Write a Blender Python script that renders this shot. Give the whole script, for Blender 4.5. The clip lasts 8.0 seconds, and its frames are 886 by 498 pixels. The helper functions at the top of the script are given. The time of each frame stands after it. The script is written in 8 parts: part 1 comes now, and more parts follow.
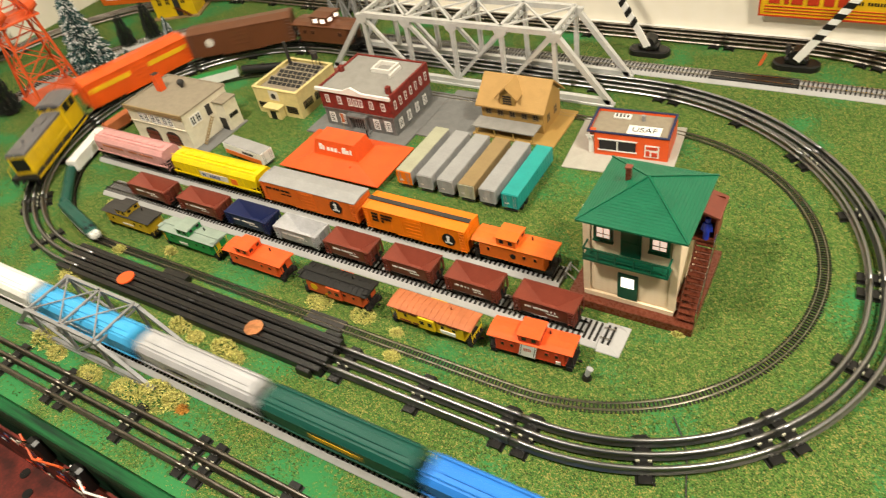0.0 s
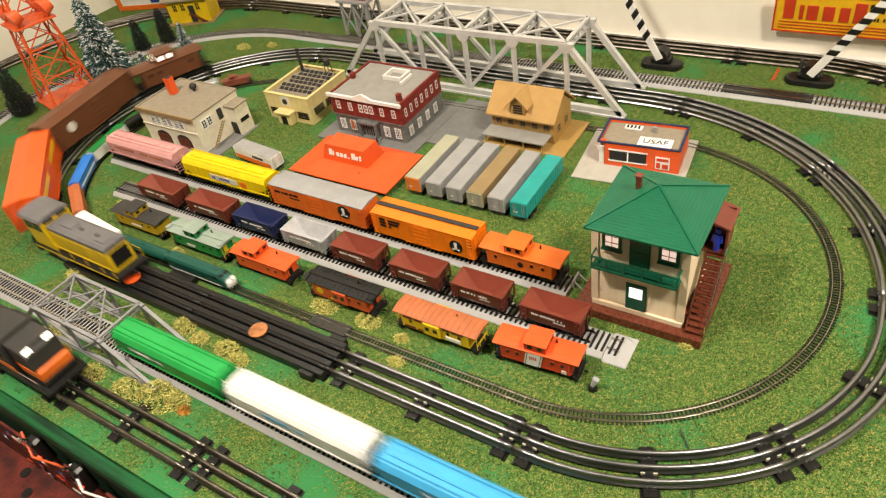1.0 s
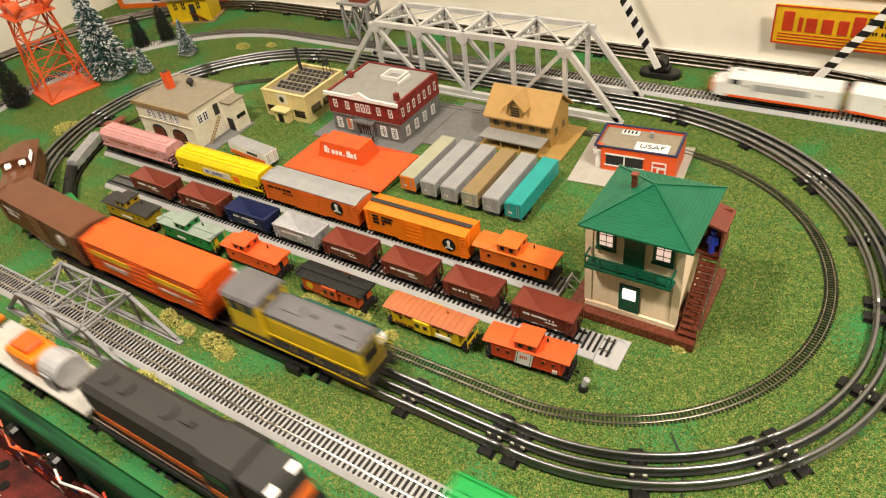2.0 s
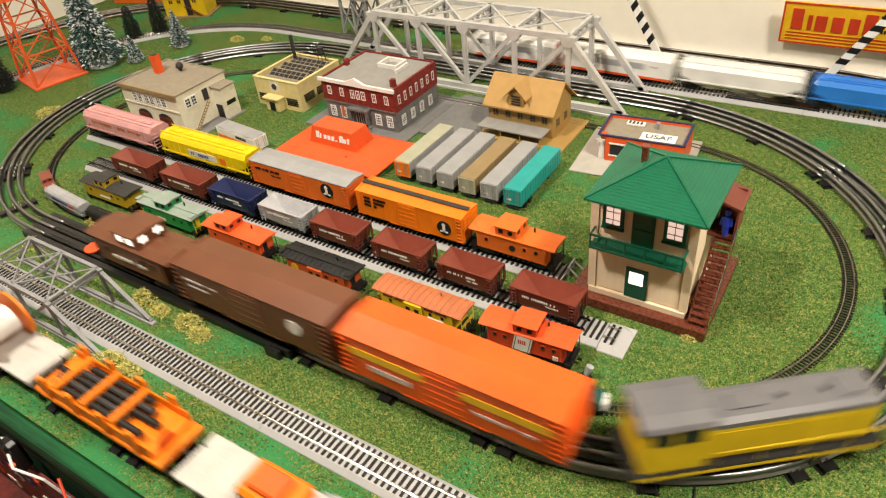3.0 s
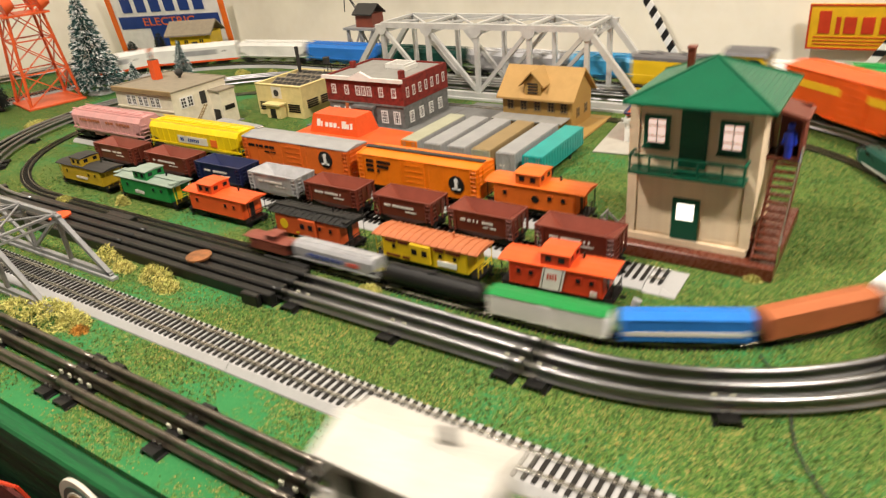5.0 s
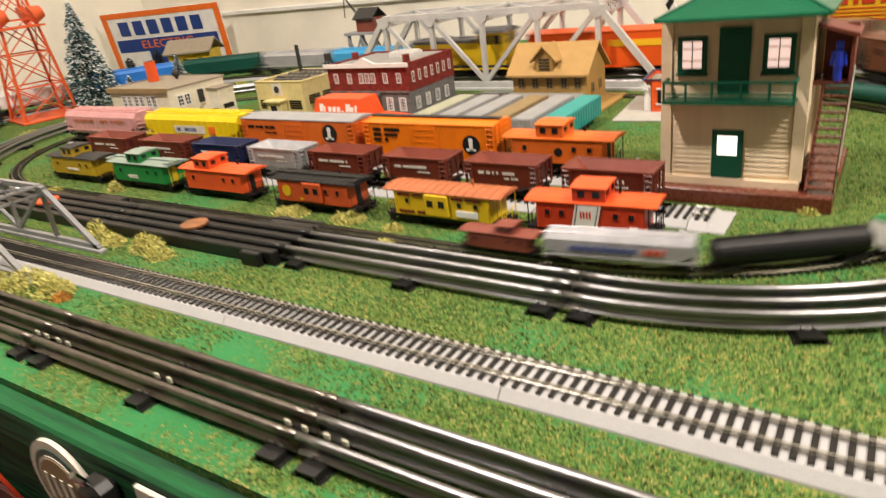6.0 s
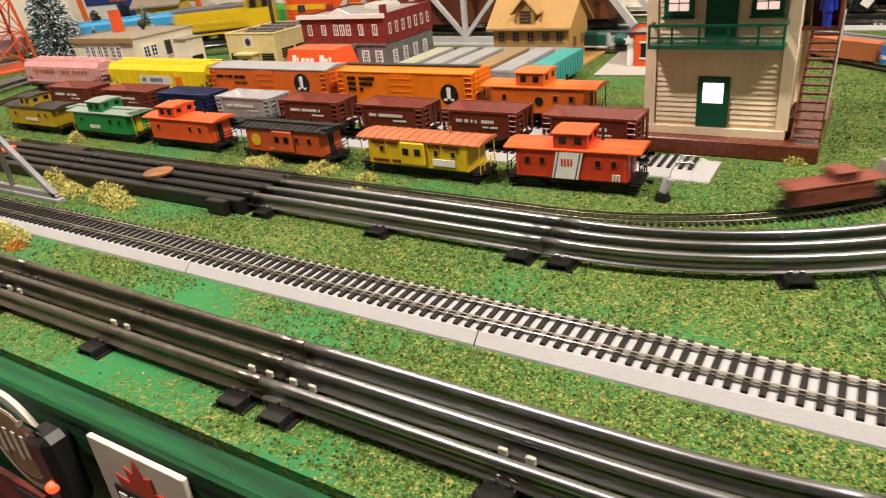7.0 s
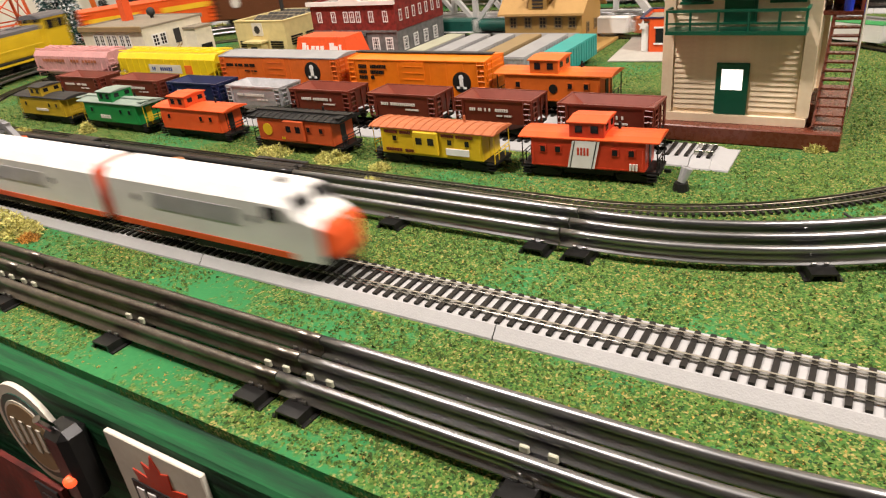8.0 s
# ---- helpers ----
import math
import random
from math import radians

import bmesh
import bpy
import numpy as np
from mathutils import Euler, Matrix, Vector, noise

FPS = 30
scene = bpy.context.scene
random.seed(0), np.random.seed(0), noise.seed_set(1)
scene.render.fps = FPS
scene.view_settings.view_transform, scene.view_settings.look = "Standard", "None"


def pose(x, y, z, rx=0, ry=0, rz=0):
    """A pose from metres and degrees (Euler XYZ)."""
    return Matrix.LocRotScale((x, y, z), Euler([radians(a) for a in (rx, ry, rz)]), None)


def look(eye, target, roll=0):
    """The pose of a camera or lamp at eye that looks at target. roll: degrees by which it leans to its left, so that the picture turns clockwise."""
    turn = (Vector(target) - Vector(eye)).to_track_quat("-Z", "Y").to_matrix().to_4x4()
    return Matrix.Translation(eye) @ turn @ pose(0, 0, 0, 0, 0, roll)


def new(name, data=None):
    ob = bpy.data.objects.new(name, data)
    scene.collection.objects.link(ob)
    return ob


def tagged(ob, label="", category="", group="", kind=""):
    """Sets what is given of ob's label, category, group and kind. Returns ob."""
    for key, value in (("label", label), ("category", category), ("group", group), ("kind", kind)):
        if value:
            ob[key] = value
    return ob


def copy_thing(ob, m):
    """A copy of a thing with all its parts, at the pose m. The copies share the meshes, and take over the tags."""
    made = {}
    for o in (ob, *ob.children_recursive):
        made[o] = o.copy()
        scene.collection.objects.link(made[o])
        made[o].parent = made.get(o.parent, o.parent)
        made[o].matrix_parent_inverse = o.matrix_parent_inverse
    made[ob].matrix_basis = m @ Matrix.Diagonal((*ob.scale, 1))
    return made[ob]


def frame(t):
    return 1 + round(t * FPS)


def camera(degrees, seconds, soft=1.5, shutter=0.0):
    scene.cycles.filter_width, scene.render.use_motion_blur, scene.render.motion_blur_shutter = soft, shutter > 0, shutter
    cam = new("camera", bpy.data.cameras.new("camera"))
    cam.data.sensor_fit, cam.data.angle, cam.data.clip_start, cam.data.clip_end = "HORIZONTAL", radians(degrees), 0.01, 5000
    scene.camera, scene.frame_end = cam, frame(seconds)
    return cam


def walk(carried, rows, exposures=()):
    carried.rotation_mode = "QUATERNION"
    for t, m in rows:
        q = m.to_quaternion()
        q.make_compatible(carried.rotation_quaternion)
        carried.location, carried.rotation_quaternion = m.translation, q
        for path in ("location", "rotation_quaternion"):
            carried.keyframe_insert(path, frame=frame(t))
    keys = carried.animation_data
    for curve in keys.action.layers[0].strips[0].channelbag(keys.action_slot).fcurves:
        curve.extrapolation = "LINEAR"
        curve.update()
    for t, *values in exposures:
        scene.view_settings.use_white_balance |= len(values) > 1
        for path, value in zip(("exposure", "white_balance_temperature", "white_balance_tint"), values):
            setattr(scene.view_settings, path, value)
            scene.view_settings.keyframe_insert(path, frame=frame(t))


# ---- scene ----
cam = camera(66.0, 8.0, soft=1.2, shutter=0.9)
PATH = [
    (0, (0.219, -0.24, 0.669), (-0.69, 0.943, -0.663), -11.8),
    (0.5, (0.221, -0.242, 0.665), (-0.73, 0.936, -0.641), -12.2),
    (1, (0.22, -0.242, 0.658), (-0.719, 0.954, -0.641), -10.9),
    (1.5, (0.224, -0.246, 0.648), (-0.717, 0.979, -0.623), -9.7),
    (1.7, (0.226, -0.248, 0.645), (-0.714, 0.976, -0.627), -9.4),
    (3, (0.211, -0.249, 0.555), (-0.729, 1.038, -0.654), -6.5),
    (3.5, (0.218, -0.256, 0.508), (-0.758, 1.06, -0.64), -7.3),
    (4, (0.218, -0.259, 0.449), (-0.741, 1.134, -0.619), -4.2),
    (4.2, (0.203, -0.265, 0.434), (-0.717, 1.163, -0.621), -1.7),
    (5.3, (0.181, -0.272, 0.293), (-0.866, 1.188, -0.585), -6.0),
    (5.5, (0.17, -0.274, 0.276), (-0.875, 1.192, -0.595), -5.9),
    (6, (0.159, -0.266, 0.227), (-0.898, 1.238, -0.562), -7.1),
    (6.5, (0.155, -0.258, 0.202), (-0.838, 1.249, -0.661), -6.9),
    (7, (0.152, -0.256, 0.203), (-0.839, 1.245, -0.672), -6.1),
    (7.5, (0.148, -0.258, 0.206), (-0.859, 1.219, -0.691), -6.5),
    (8, (0.145, -0.253, 0.204), (-0.861, 1.218, -0.703), -6.7),
]
walk(cam, [(t, look(eye, target, roll)) for t, eye, target, roll in PATH],
     exposures=((0, 0.12, 6750, 1), (1.5, 0.07, 6750, 5), (4.2, 0.10, 6500, 4), (6, 0.18, 6500, 9), (8, 0.20, 6250, 11)))

# ---------------------------------------------------------------- light
world = bpy.data.worlds.new("room_air")
scene.world = world
world.use_nodes = True
world.node_tree.nodes["Background"].inputs[0].default_value = (1.0, 0.86, 0.72, 1)
world.node_tree.nodes["Background"].inputs[1].default_value = 0.015
scene.view_settings.exposure = 0.0


def unseen_ceiling_lamp(x, y, z, size, power, colour):
    d = bpy.data.lights.new("unseen_ceiling_light", "AREA")
    d.shape, d.size, d.energy, d.color = "DISK", size, power, colour
    ob = new("unseen_ceiling_light", d)
    ob.matrix_world = pose(x, y, z, 0, 0, 0)
    return ob


WARM = (1.0, 0.875, 0.775)
unseen_ceiling_lamp(-0.58, -0.30, 1.52, 0.14, 32.0, WARM)
# Added fill, no source seen: first brightens the north wall, second the far left.
unseen_ceiling_lamp(0.90, 0.10, 1.55, 0.30, 44.0, WARM)
unseen_ceiling_lamp(-1.15, 0.75, 1.55, 0.30, 6.0, WARM)


# ---------------------------------------------------------------- materials
def material(name, colour, rough=0.5, metal=0.0, scale=60.0, vary=0.12, bump=0.0, bump_scale=400.0, alt=None,
             coat=0.0, island=0.0, stretch=1.0):
    """Principled surface with two scales of variation; alt: second colour for the coarse blotches."""
    m = bpy.data.materials.new(name)
    m.use_nodes = True
    nt = m.node_tree
    n, link = nt.nodes, nt.links.new
    p = n["Principled BSDF"]
    p.inputs["Roughness"].default_value = rough
    p.inputs["Metallic"].default_value = metal
    p.inputs["Coat Weight"].default_value = coat
    p.inputs["Specular IOR Level"].default_value = 0.32
    tc = n.new("ShaderNodeTexCoord")
    big = n.new("ShaderNodeTexNoise")
    big.inputs["Scale"].default_value = scale
    big.inputs["Detail"].default_value = 4
    fine = n.new("ShaderNodeTexNoise")
    fine.inputs["Scale"].default_value = scale * 9
    fine.inputs["Detail"].default_value = 3
    grain = n.new("ShaderNodeMapping")
    grain.inputs["Scale"].default_value = (1 / stretch, 1, 1)
    link(tc.outputs["Object"], grain.inputs["Vector"])
    link(grain.outputs["Vector"], big.inputs["Vector"])
    link(grain.outputs["Vector"], fine.inputs["Vector"])
    c = Vector(colour)
    a = Vector(alt) if alt else c * (1 - 2.2 * vary)
    ramp = n.new("ShaderNodeValToRGB")
    ramp.color_ramp.elements[0].position, ramp.color_ramp.elements[1].position = 0.35, 0.62
    ramp.color_ramp.elements[0].color = (*a, 1)
    ramp.color_ramp.elements[1].color = (*c, 1)
    link(big.outputs["Fac"], ramp.inputs[0])
    mix = n.new("ShaderNodeMix")
    mix.data_type, mix.blend_type = "RGBA", "OVERLAY"
    mix.inputs["Factor"].default_value = min(1.0, vary * 2.5)
    link(ramp.outputs[0], mix.inputs["A"])
    link(fine.outputs["Fac"], mix.inputs["B"])
    out = mix.outputs["Result"]
    info = n.new("ShaderNodeObjectInfo")
    if island:
        geo = n.new("ShaderNodeNewGeometry")
        hsv = n.new("ShaderNodeHueSaturation")
        mr = n.new("ShaderNodeMapRange")
        mr.inputs["To Min"].default_value, mr.inputs["To Max"].default_value = 1 - island, 1 + island
        link(geo.outputs["Random Per Island"], mr.inputs["Value"])
        link(mr.outputs["Result"], hsv.inputs["Value"])
        link(out, hsv.inputs["Color"])
        out = hsv.outputs["Color"]
    link(out, p.inputs["Base Color"])
    rr = n.new("ShaderNodeMapRange")
    rr.inputs["To Min"].default_value = max(0.02, rough - 0.1)
    rr.inputs["To Max"].default_value = min(1.0, rough + 0.1)
    link(fine.outputs["Fac"], rr.inputs["Value"])
    link(rr.outputs["Result"], p.inputs["Roughness"])
    if bump:
        bn = n.new("ShaderNodeTexNoise")
        bn.inputs["Scale"].default_value = bump_scale
        bn.inputs["Detail"].default_value = 3
        link(grain.outputs["Vector"], bn.inputs["Vector"])
        b = n.new("ShaderNodeBump")
        b.inputs["Strength"].default_value = bump
        b.inputs["Distance"].default_value = 0.001
        link(bn.outputs["Fac"], b.inputs["Height"])
        link(b.outputs["Normal"], p.inputs["Normal"])
    return m


def plastic(name, colour, rough=0.42, **kw):
    return material(name, colour, rough, scale=35, vary=kw.pop("vary", 0.06), **kw)


def glow(name, colour, strength):
    m = bpy.data.materials.new(name)
    m.use_nodes = True
    p = m.node_tree.nodes["Principled BSDF"]
    p.inputs["Base Color"].default_value = (*colour, 1)
    p.inputs["Emission Color"].default_value = (*colour, 1)
    p.inputs["Emission Strength"].default_value = strength
    return m


M = dict(
    board=material("green_painted_board", (0.018, 0.23, 0.055), 0.55, scale=9, vary=0.1, bump=0.15, bump_scale=300),
    skirt=material("green_stained_wood", (0.005, 0.085, 0.022), 0.8, scale=120, vary=0.2, alt=(0.0015, 0.022, 0.008), bump=0.9, bump_scale=260, stretch=14),
    turf=material("turf_flock", (0.112, 0.160, 0.030), 0.95, scale=9, vary=0.1, alt=(0.058, 0.130, 0.024), island=0.7),
    turf_dark=material("dark_turf_clump", (0.050, 0.095, 0.017), 0.95, scale=9, vary=0.1, alt=(0.075, 0.125, 0.022), island=0.5),
    turf_gold=material("golden_flock", (0.36, 0.245, 0.055), 0.95, scale=12, vary=0.1, alt=(0.26, 0.20, 0.05), island=0.45),
    bush=material("straw_moss", (0.56, 0.50, 0.16), 0.95, scale=90, vary=0.12, alt=(0.40, 0.40, 0.11), island=0.45),
    orange_moss=material("orange_moss", (0.55, 0.27, 0.05), 0.95, scale=90, vary=0.2, island=0.4),
    rail=material("tinplate_rail", (0.28, 0.28, 0.285), 0.33, 1.0, scale=3, vary=0.04),
    rail_dark=material("tarnished_rail", (0.215, 0.195, 0.165), 0.36, 1.0, scale=60, vary=0.12, alt=(0.15, 0.13, 0.11)),
    tab=material("bright_steel_tab", (0.42, 0.41, 0.39), 0.3, 1.0, scale=60, vary=0.1),
    nickel=material("nickel_rail", (0.62, 0.60, 0.55), 0.22, 1.0, scale=60, vary=0.1),
    brass=material("brass_rail", (0.34, 0.30, 0.24), 0.34, 1.0, scale=60, vary=0.15),
    tie=material("black_metal_tie", (0.009, 0.0085, 0.008), 0.36, 0.0, scale=120, vary=0.2),
    tie_brown=plastic("dark_plastic_tie", (0.013, 0.011, 0.009), 0.6),
    roadbed=material("grey_roadbed", (0.38, 0.375, 0.37), 0.6, scale=30, vary=0.025, bump=0.2, bump_scale=900),
    fibre=material("pale_fibre_insulator", (0.50, 0.49, 0.37), 0.7, scale=200, vary=0.1),
    blackplate=plastic("black_plastic", (0.011, 0.0105, 0.010), 0.34),
    black=plastic("black_paint", (0.008, 0.0075, 0.007), 0.55),
    charcoal=plastic("charcoal_plastic", (0.033, 0.031, 0.029), 0.6),
    # Doorways, wing opening and flue are uncut: near-black carries the shade inside them.
    dark=plastic("dark_opening", (0.01, 0.01, 0.01), 0.4),
    cream_wall=material("cream_wall_paint", (0.84, 0.79, 0.68), 0.7, scale=6, vary=0.05, bump=0.1, bump_scale=90),
    # Unseen wall behind the camera, made dark to dim reflections in the rails.
    dark_backdrop=material("dark_unseen_wall", (0.055, 0.032, 0.018), 0.45, scale=14, vary=0.2, bump=0.2, bump_scale=60, stretch=0.1),
    trim_grey=material("off_white_ledge", (0.74, 0.72, 0.68), 0.5, scale=10, vary=0.06),
    floor=material("dark_carpet", (0.10, 0.09, 0.085), 0.95, scale=60, vary=0.2, bump=0.4),
    ceiling=material("white_ceiling", (0.75, 0.72, 0.66), 0.9, scale=20, vary=0.05),
    copper=material("copper_coin", (0.62, 0.27, 0.12), 0.35, 0.9, scale=120, vary=0.2, bump=0.3, bump_scale=500),
    grey=plastic("grey_plastic", (0.30, 0.30, 0.30), 0.5),
    silver=material("silver_plastic", (0.48, 0.48, 0.50), 0.38, 0.35, scale=60, vary=0.08),
    bridge=material("silver_grey_bridge", (0.60, 0.60, 0.59), 0.42, 0.25, scale=40, vary=0.06),
    bridge_dark=material("grey_bridge", (0.27, 0.27, 0.275), 0.42, 0.2, scale=40, vary=0.08),
    white=plastic("white_plastic", (0.78, 0.77, 0.74), 0.4),
    lettering=plastic("white_lettering", (0.70, 0.66, 0.60), 0.6),
    maroon=plastic("oxide_red_plastic", (0.15, 0.030, 0.018), 0.36),
    # Lighter copy of the oxide red: light on the slope sheets put into colour.
    maroon_lit=plastic("oxide_red_lit_inside", (0.19, 0.042, 0.025), 0.36),
    navy=plastic("navy_plastic", (0.012, 0.018, 0.07), 0.35),
    pink=material("pink_plastic", (0.60, 0.30, 0.29), 0.55, scale=40, vary=0.08, alt=(0.52, 0.27, 0.26)),
    yellow=plastic("yellow_plastic", (0.75, 0.55, 0.01), 0.35),
    upyellow=plastic("caboose_yellow", (0.68, 0.46, 0.015), 0.4),
    mustard=plastic("mustard_yellow", (0.45, 0.30, 0.015), 0.45),
    orange=plastic("bright_orange", (0.80, 0.19, 0.008), 0.38),
    orange_red=plastic("orange_red", (0.72, 0.095, 0.02), 0.4),
    red=plastic("caboose_red", (0.55, 0.05, 0.018), 0.38),
    brick_red=plastic("boxcar_red", (0.50, 0.085, 0.022), 0.42),
    rust_roof=plastic("rust_roof", (0.42, 0.13, 0.05), 0.55),
    brown=plastic("tuscan_brown", (0.135, 0.049, 0.022), 0.36),
    o_orange=plastic("box_orange", (0.72, 0.10, 0.012), 0.36),
    green=plastic("green_plastic", (0.015, 0.22, 0.05), 0.4),
    brightgreen=plastic("bright_green", (0.02, 0.33, 0.07), 0.4),
    darkgreen=plastic("dark_green", (0.008, 0.070, 0.052), 0.4),
    mint=plastic("grey_green_roof", (0.25, 0.31, 0.26), 0.5),
    teal=plastic("teal_plastic", (0.02, 0.30, 0.28), 0.4),
    olive=plastic("olive_grey", (0.36, 0.36, 0.26), 0.55),
    tan=plastic("tan_plastic", (0.27, 0.19, 0.09), 0.55),
    ic_orange=plastic("orange_side", (0.66, 0.135, 0.018), 0.4),
    trailer_grey=plastic("trailer_grey", (0.33, 0.33, 0.33), 0.5),
    blue=plastic("royal_blue", (0.03, 0.19, 0.62), 0.35),
    skyblue=plastic("sky_blue", (0.06, 0.36, 0.66), 0.35),
    figure_blue=plastic("figure_blue", (0.018, 0.045, 0.52), 0.4),
    roof_green=plastic("roof_green", (0.007, 0.115, 0.055), 0.33),
    trim_green=plastic("trim_green", (0.006, 0.085, 0.045), 0.36),
    siding=plastic("cream_siding", (0.84, 0.68, 0.48), 0.5),
    base_brown=plastic("red_brown_base", (0.125, 0.033, 0.018), 0.28),
    dormer=plastic("red_brown_roof", (0.21, 0.055, 0.036), 0.5),
    stone=material("cream_stone", (0.72, 0.67, 0.53), 0.8, scale=90, vary=0.05, bump=0.5, bump_scale=500),
    tan_roof=material("sanded_tan_roof", (0.27, 0.23, 0.17), 0.95, scale=110, vary=0.05, bump=0.4, bump_scale=900),
    lemon=material("pale_yellow_brick", (0.66, 0.55, 0.25), 0.75, scale=90, vary=0.05, bump=0.35, bump_scale=600),
    brickwall=material("dark_red_brick", (0.22, 0.025, 0.018), 0.7, scale=150, vary=0.2, bump=0.4, bump_scale=700),
    greybrick=material("grey_brick", (0.16, 0.16, 0.155), 0.75, scale=120, vary=0.15, bump=0.4, bump_scale=700),
    greyroof=material("grey_felt_roof", (0.27, 0.26, 0.24), 0.9, scale=80, vary=0.05),
    asphalt=material("grey_slab", (0.17, 0.17, 0.165), 0.9, scale=70, vary=0.06, bump=0.3, bump_scale=700),
    concrete=material("pale_concrete", (0.42, 0.40, 0.35), 0.9, scale=40, vary=0.05),
    depot=plastic("ochre_wood", (0.38, 0.235, 0.07), 0.6, vary=0.03),
    depot_roof=material("tan_shingle", (0.42, 0.255, 0.09), 0.75, scale=60, vary=0.04, bump=0.4, bump_scale=500),
    window=plastic("window_glass_dark", (0.014, 0.014, 0.016), 0.15),
    lit=glow("lit_window", (1.0, 0.90, 0.80), 1.6),
    dusk=glow("lit_window_pink", (1.0, 0.70, 0.60), 0.75),
    hood_grey=plastic("hood_grey", (0.13, 0.125, 0.13), 0.45),
    sign_yellow=plastic("sign_yellow", (0.80, 0.47, 0.02), 0.4),
    sign_orange=plastic("sign_orange", (0.78, 0.16, 0.02), 0.4),
    sign_navy=plastic("sign_navy", (0.02, 0.05, 0.22), 0.4),
    tower_orange=plastic("tower_orange", (0.70, 0.11, 0.03), 0.4),
    needle=material("frosted_needles", (0.035, 0.09, 0.085), 0.8, scale=200, vary=0.2, island=0.6),
    snow=plastic("frost_white", (0.70, 0.72, 0.72), 0.8),
    blackleaf=plastic("black_green_foliage", (0.012, 0.016, 0.012), 0.8),
    quilt=material("dark_red_cloth", (0.17, 0.026, 0.018), 0.7, scale=25, vary=0.25, alt=(0.05, 0.01, 0.008), bump=0.4, bump_scale=200),
    redlamp=glow("red_lamp", (1.0, 0.08, 0.02), 1.2),
    chrome=material("chrome", (0.8, 0.8, 0.8), 0.12, 1.0, scale=50, vary=0.03),
    pale_grey=plastic("pale_grey_plastic", (0.46, 0.44, 0.40), 0.5),
    paper=material("cream_card", (0.66, 0.62, 0.52), 0.6, scale=30, vary=0.06),
)

def turf_ground():
    """Green painted board with a crust of mixed turf flecks, thicker towards the open end of the oval."""
    m = bpy.data.materials.new("turf_over_green_paint")
    m.use_nodes = True
    nt = m.node_tree
    n, link = nt.nodes, nt.links.new
    p = n["Principled BSDF"]
    p.inputs["Roughness"].default_value = 0.85
    p.inputs["Specular IOR Level"].default_value = 0.25
    tc = n.new("ShaderNodeTexCoord")
    cells = n.new("ShaderNodeTexVoronoi")
    cells.inputs["Scale"].default_value = 960
    link(tc.outputs["Object"], cells.inputs["Vector"])
    sep = n.new("ShaderNodeSeparateColor")
    link(cells.outputs["Color"], sep.inputs[0])
    ramp = n.new("ShaderNodeValToRGB")
    stops = ((0.0, (0.012, 0.036, 0.008)), (0.28, (0.034, 0.098, 0.014)), (0.60, (0.070, 0.152, 0.024)), (0.84, (0.128, 0.168, 0.036)), (0.97, (0.29, 0.235, 0.075)))
    while len(ramp.color_ramp.elements) < len(stops):
        ramp.color_ramp.elements.new(0.5)
    for e, (pos, c) in zip(ramp.color_ramp.elements, stops):
        e.position, e.color = pos, (*c, 1)
    clump = n.new("ShaderNodeTexNoise")
    clump.inputs["Scale"].default_value, clump.inputs["Detail"].default_value = 150.0, 5
    link(tc.outputs["Object"], clump.inputs["Vector"])
    lift = n.new("ShaderNodeMapRange")
    lift.inputs["From Min"].default_value, lift.inputs["From Max"].default_value = 0.32, 0.68
    lift.inputs["To Min"].default_value, lift.inputs["To Max"].default_value = -0.16, 0.16
    link(clump.outputs["Fac"], lift.inputs["Value"])
    shade = n.new("ShaderNodeMath")
    link(sep.outputs[0], shade.inputs[0])
    link(lift.outputs["Result"], shade.inputs[1])
    link(shade.outputs[0], ramp.inputs[0])
    big = n.new("ShaderNodeTexNoise")
    big.inputs["Scale"].default_value, big.inputs["Detail"].default_value = 8.0, 6
    link(tc.outputs["Object"], big.inputs["Vector"])
    fine = n.new("ShaderNodeTexNoise")
    fine.inputs["Scale"].default_value, fine.inputs["Detail"].default_value = 230.0, 4
    link(tc.outputs["Object"], fine.inputs["Vector"])
    xyz = n.new("ShaderNodeSeparateXYZ")
    link(tc.outputs["Object"], xyz.inputs[0])
    lean = n.new("ShaderNodeMapRange")
    lean.inputs["From Min"].default_value, lean.inputs["From Max"].default_value = -0.45, 0.25
    lean.inputs["To Min"].default_value, lean.inputs["To Max"].default_value = 0.035, 0.11
    link(xyz.outputs[0], lean.inputs["Value"])
    front = n.new("ShaderNodeMapRange")
    front.inputs["From Min"].default_value, front.inputs["From Max"].default_value = -0.1, 0.12
    front.inputs["To Min"].default_value, front.inputs["To Max"].default_value = -0.10, 0.0
    link(xyz.outputs[1], front.inputs["Value"])
    add0 = n.new("ShaderNodeMath")
    link(big.outputs["Fac"], add0.inputs[0])
    link(front.outputs["Result"], add0.inputs[1])
    add = n.new("ShaderNodeMath")
    link(add0.outputs[0], add.inputs[0])
    link(lean.outputs["Result"], add.inputs[1])
    add2 = n.new("ShaderNodeMath")
    add2.operation = "MULTIPLY_ADD"
    add2.inputs[1].default_value = 0.55
    link(fine.outputs["Fac"], add2.inputs[0])
    link(add.outputs[0], add2.inputs[2])
    cut = n.new("ShaderNodeMapRange")
    cut.inputs["From Min"].default_value, cut.inputs["From Max"].default_value = 0.67, 0.80
    link(add2.outputs[0], cut.inputs["Value"])
    paint = n.new("ShaderNodeValToRGB")
    paint.color_ramp.elements[0].color, paint.color_ramp.elements[1].color = (0.018, 0.13, 0.038, 1), (0.042, 0.22, 0.066, 1)
    link(fine.outputs["Fac"], paint.inputs[0])
    mix = n.new("ShaderNodeMix")
    mix.data_type = "RGBA"
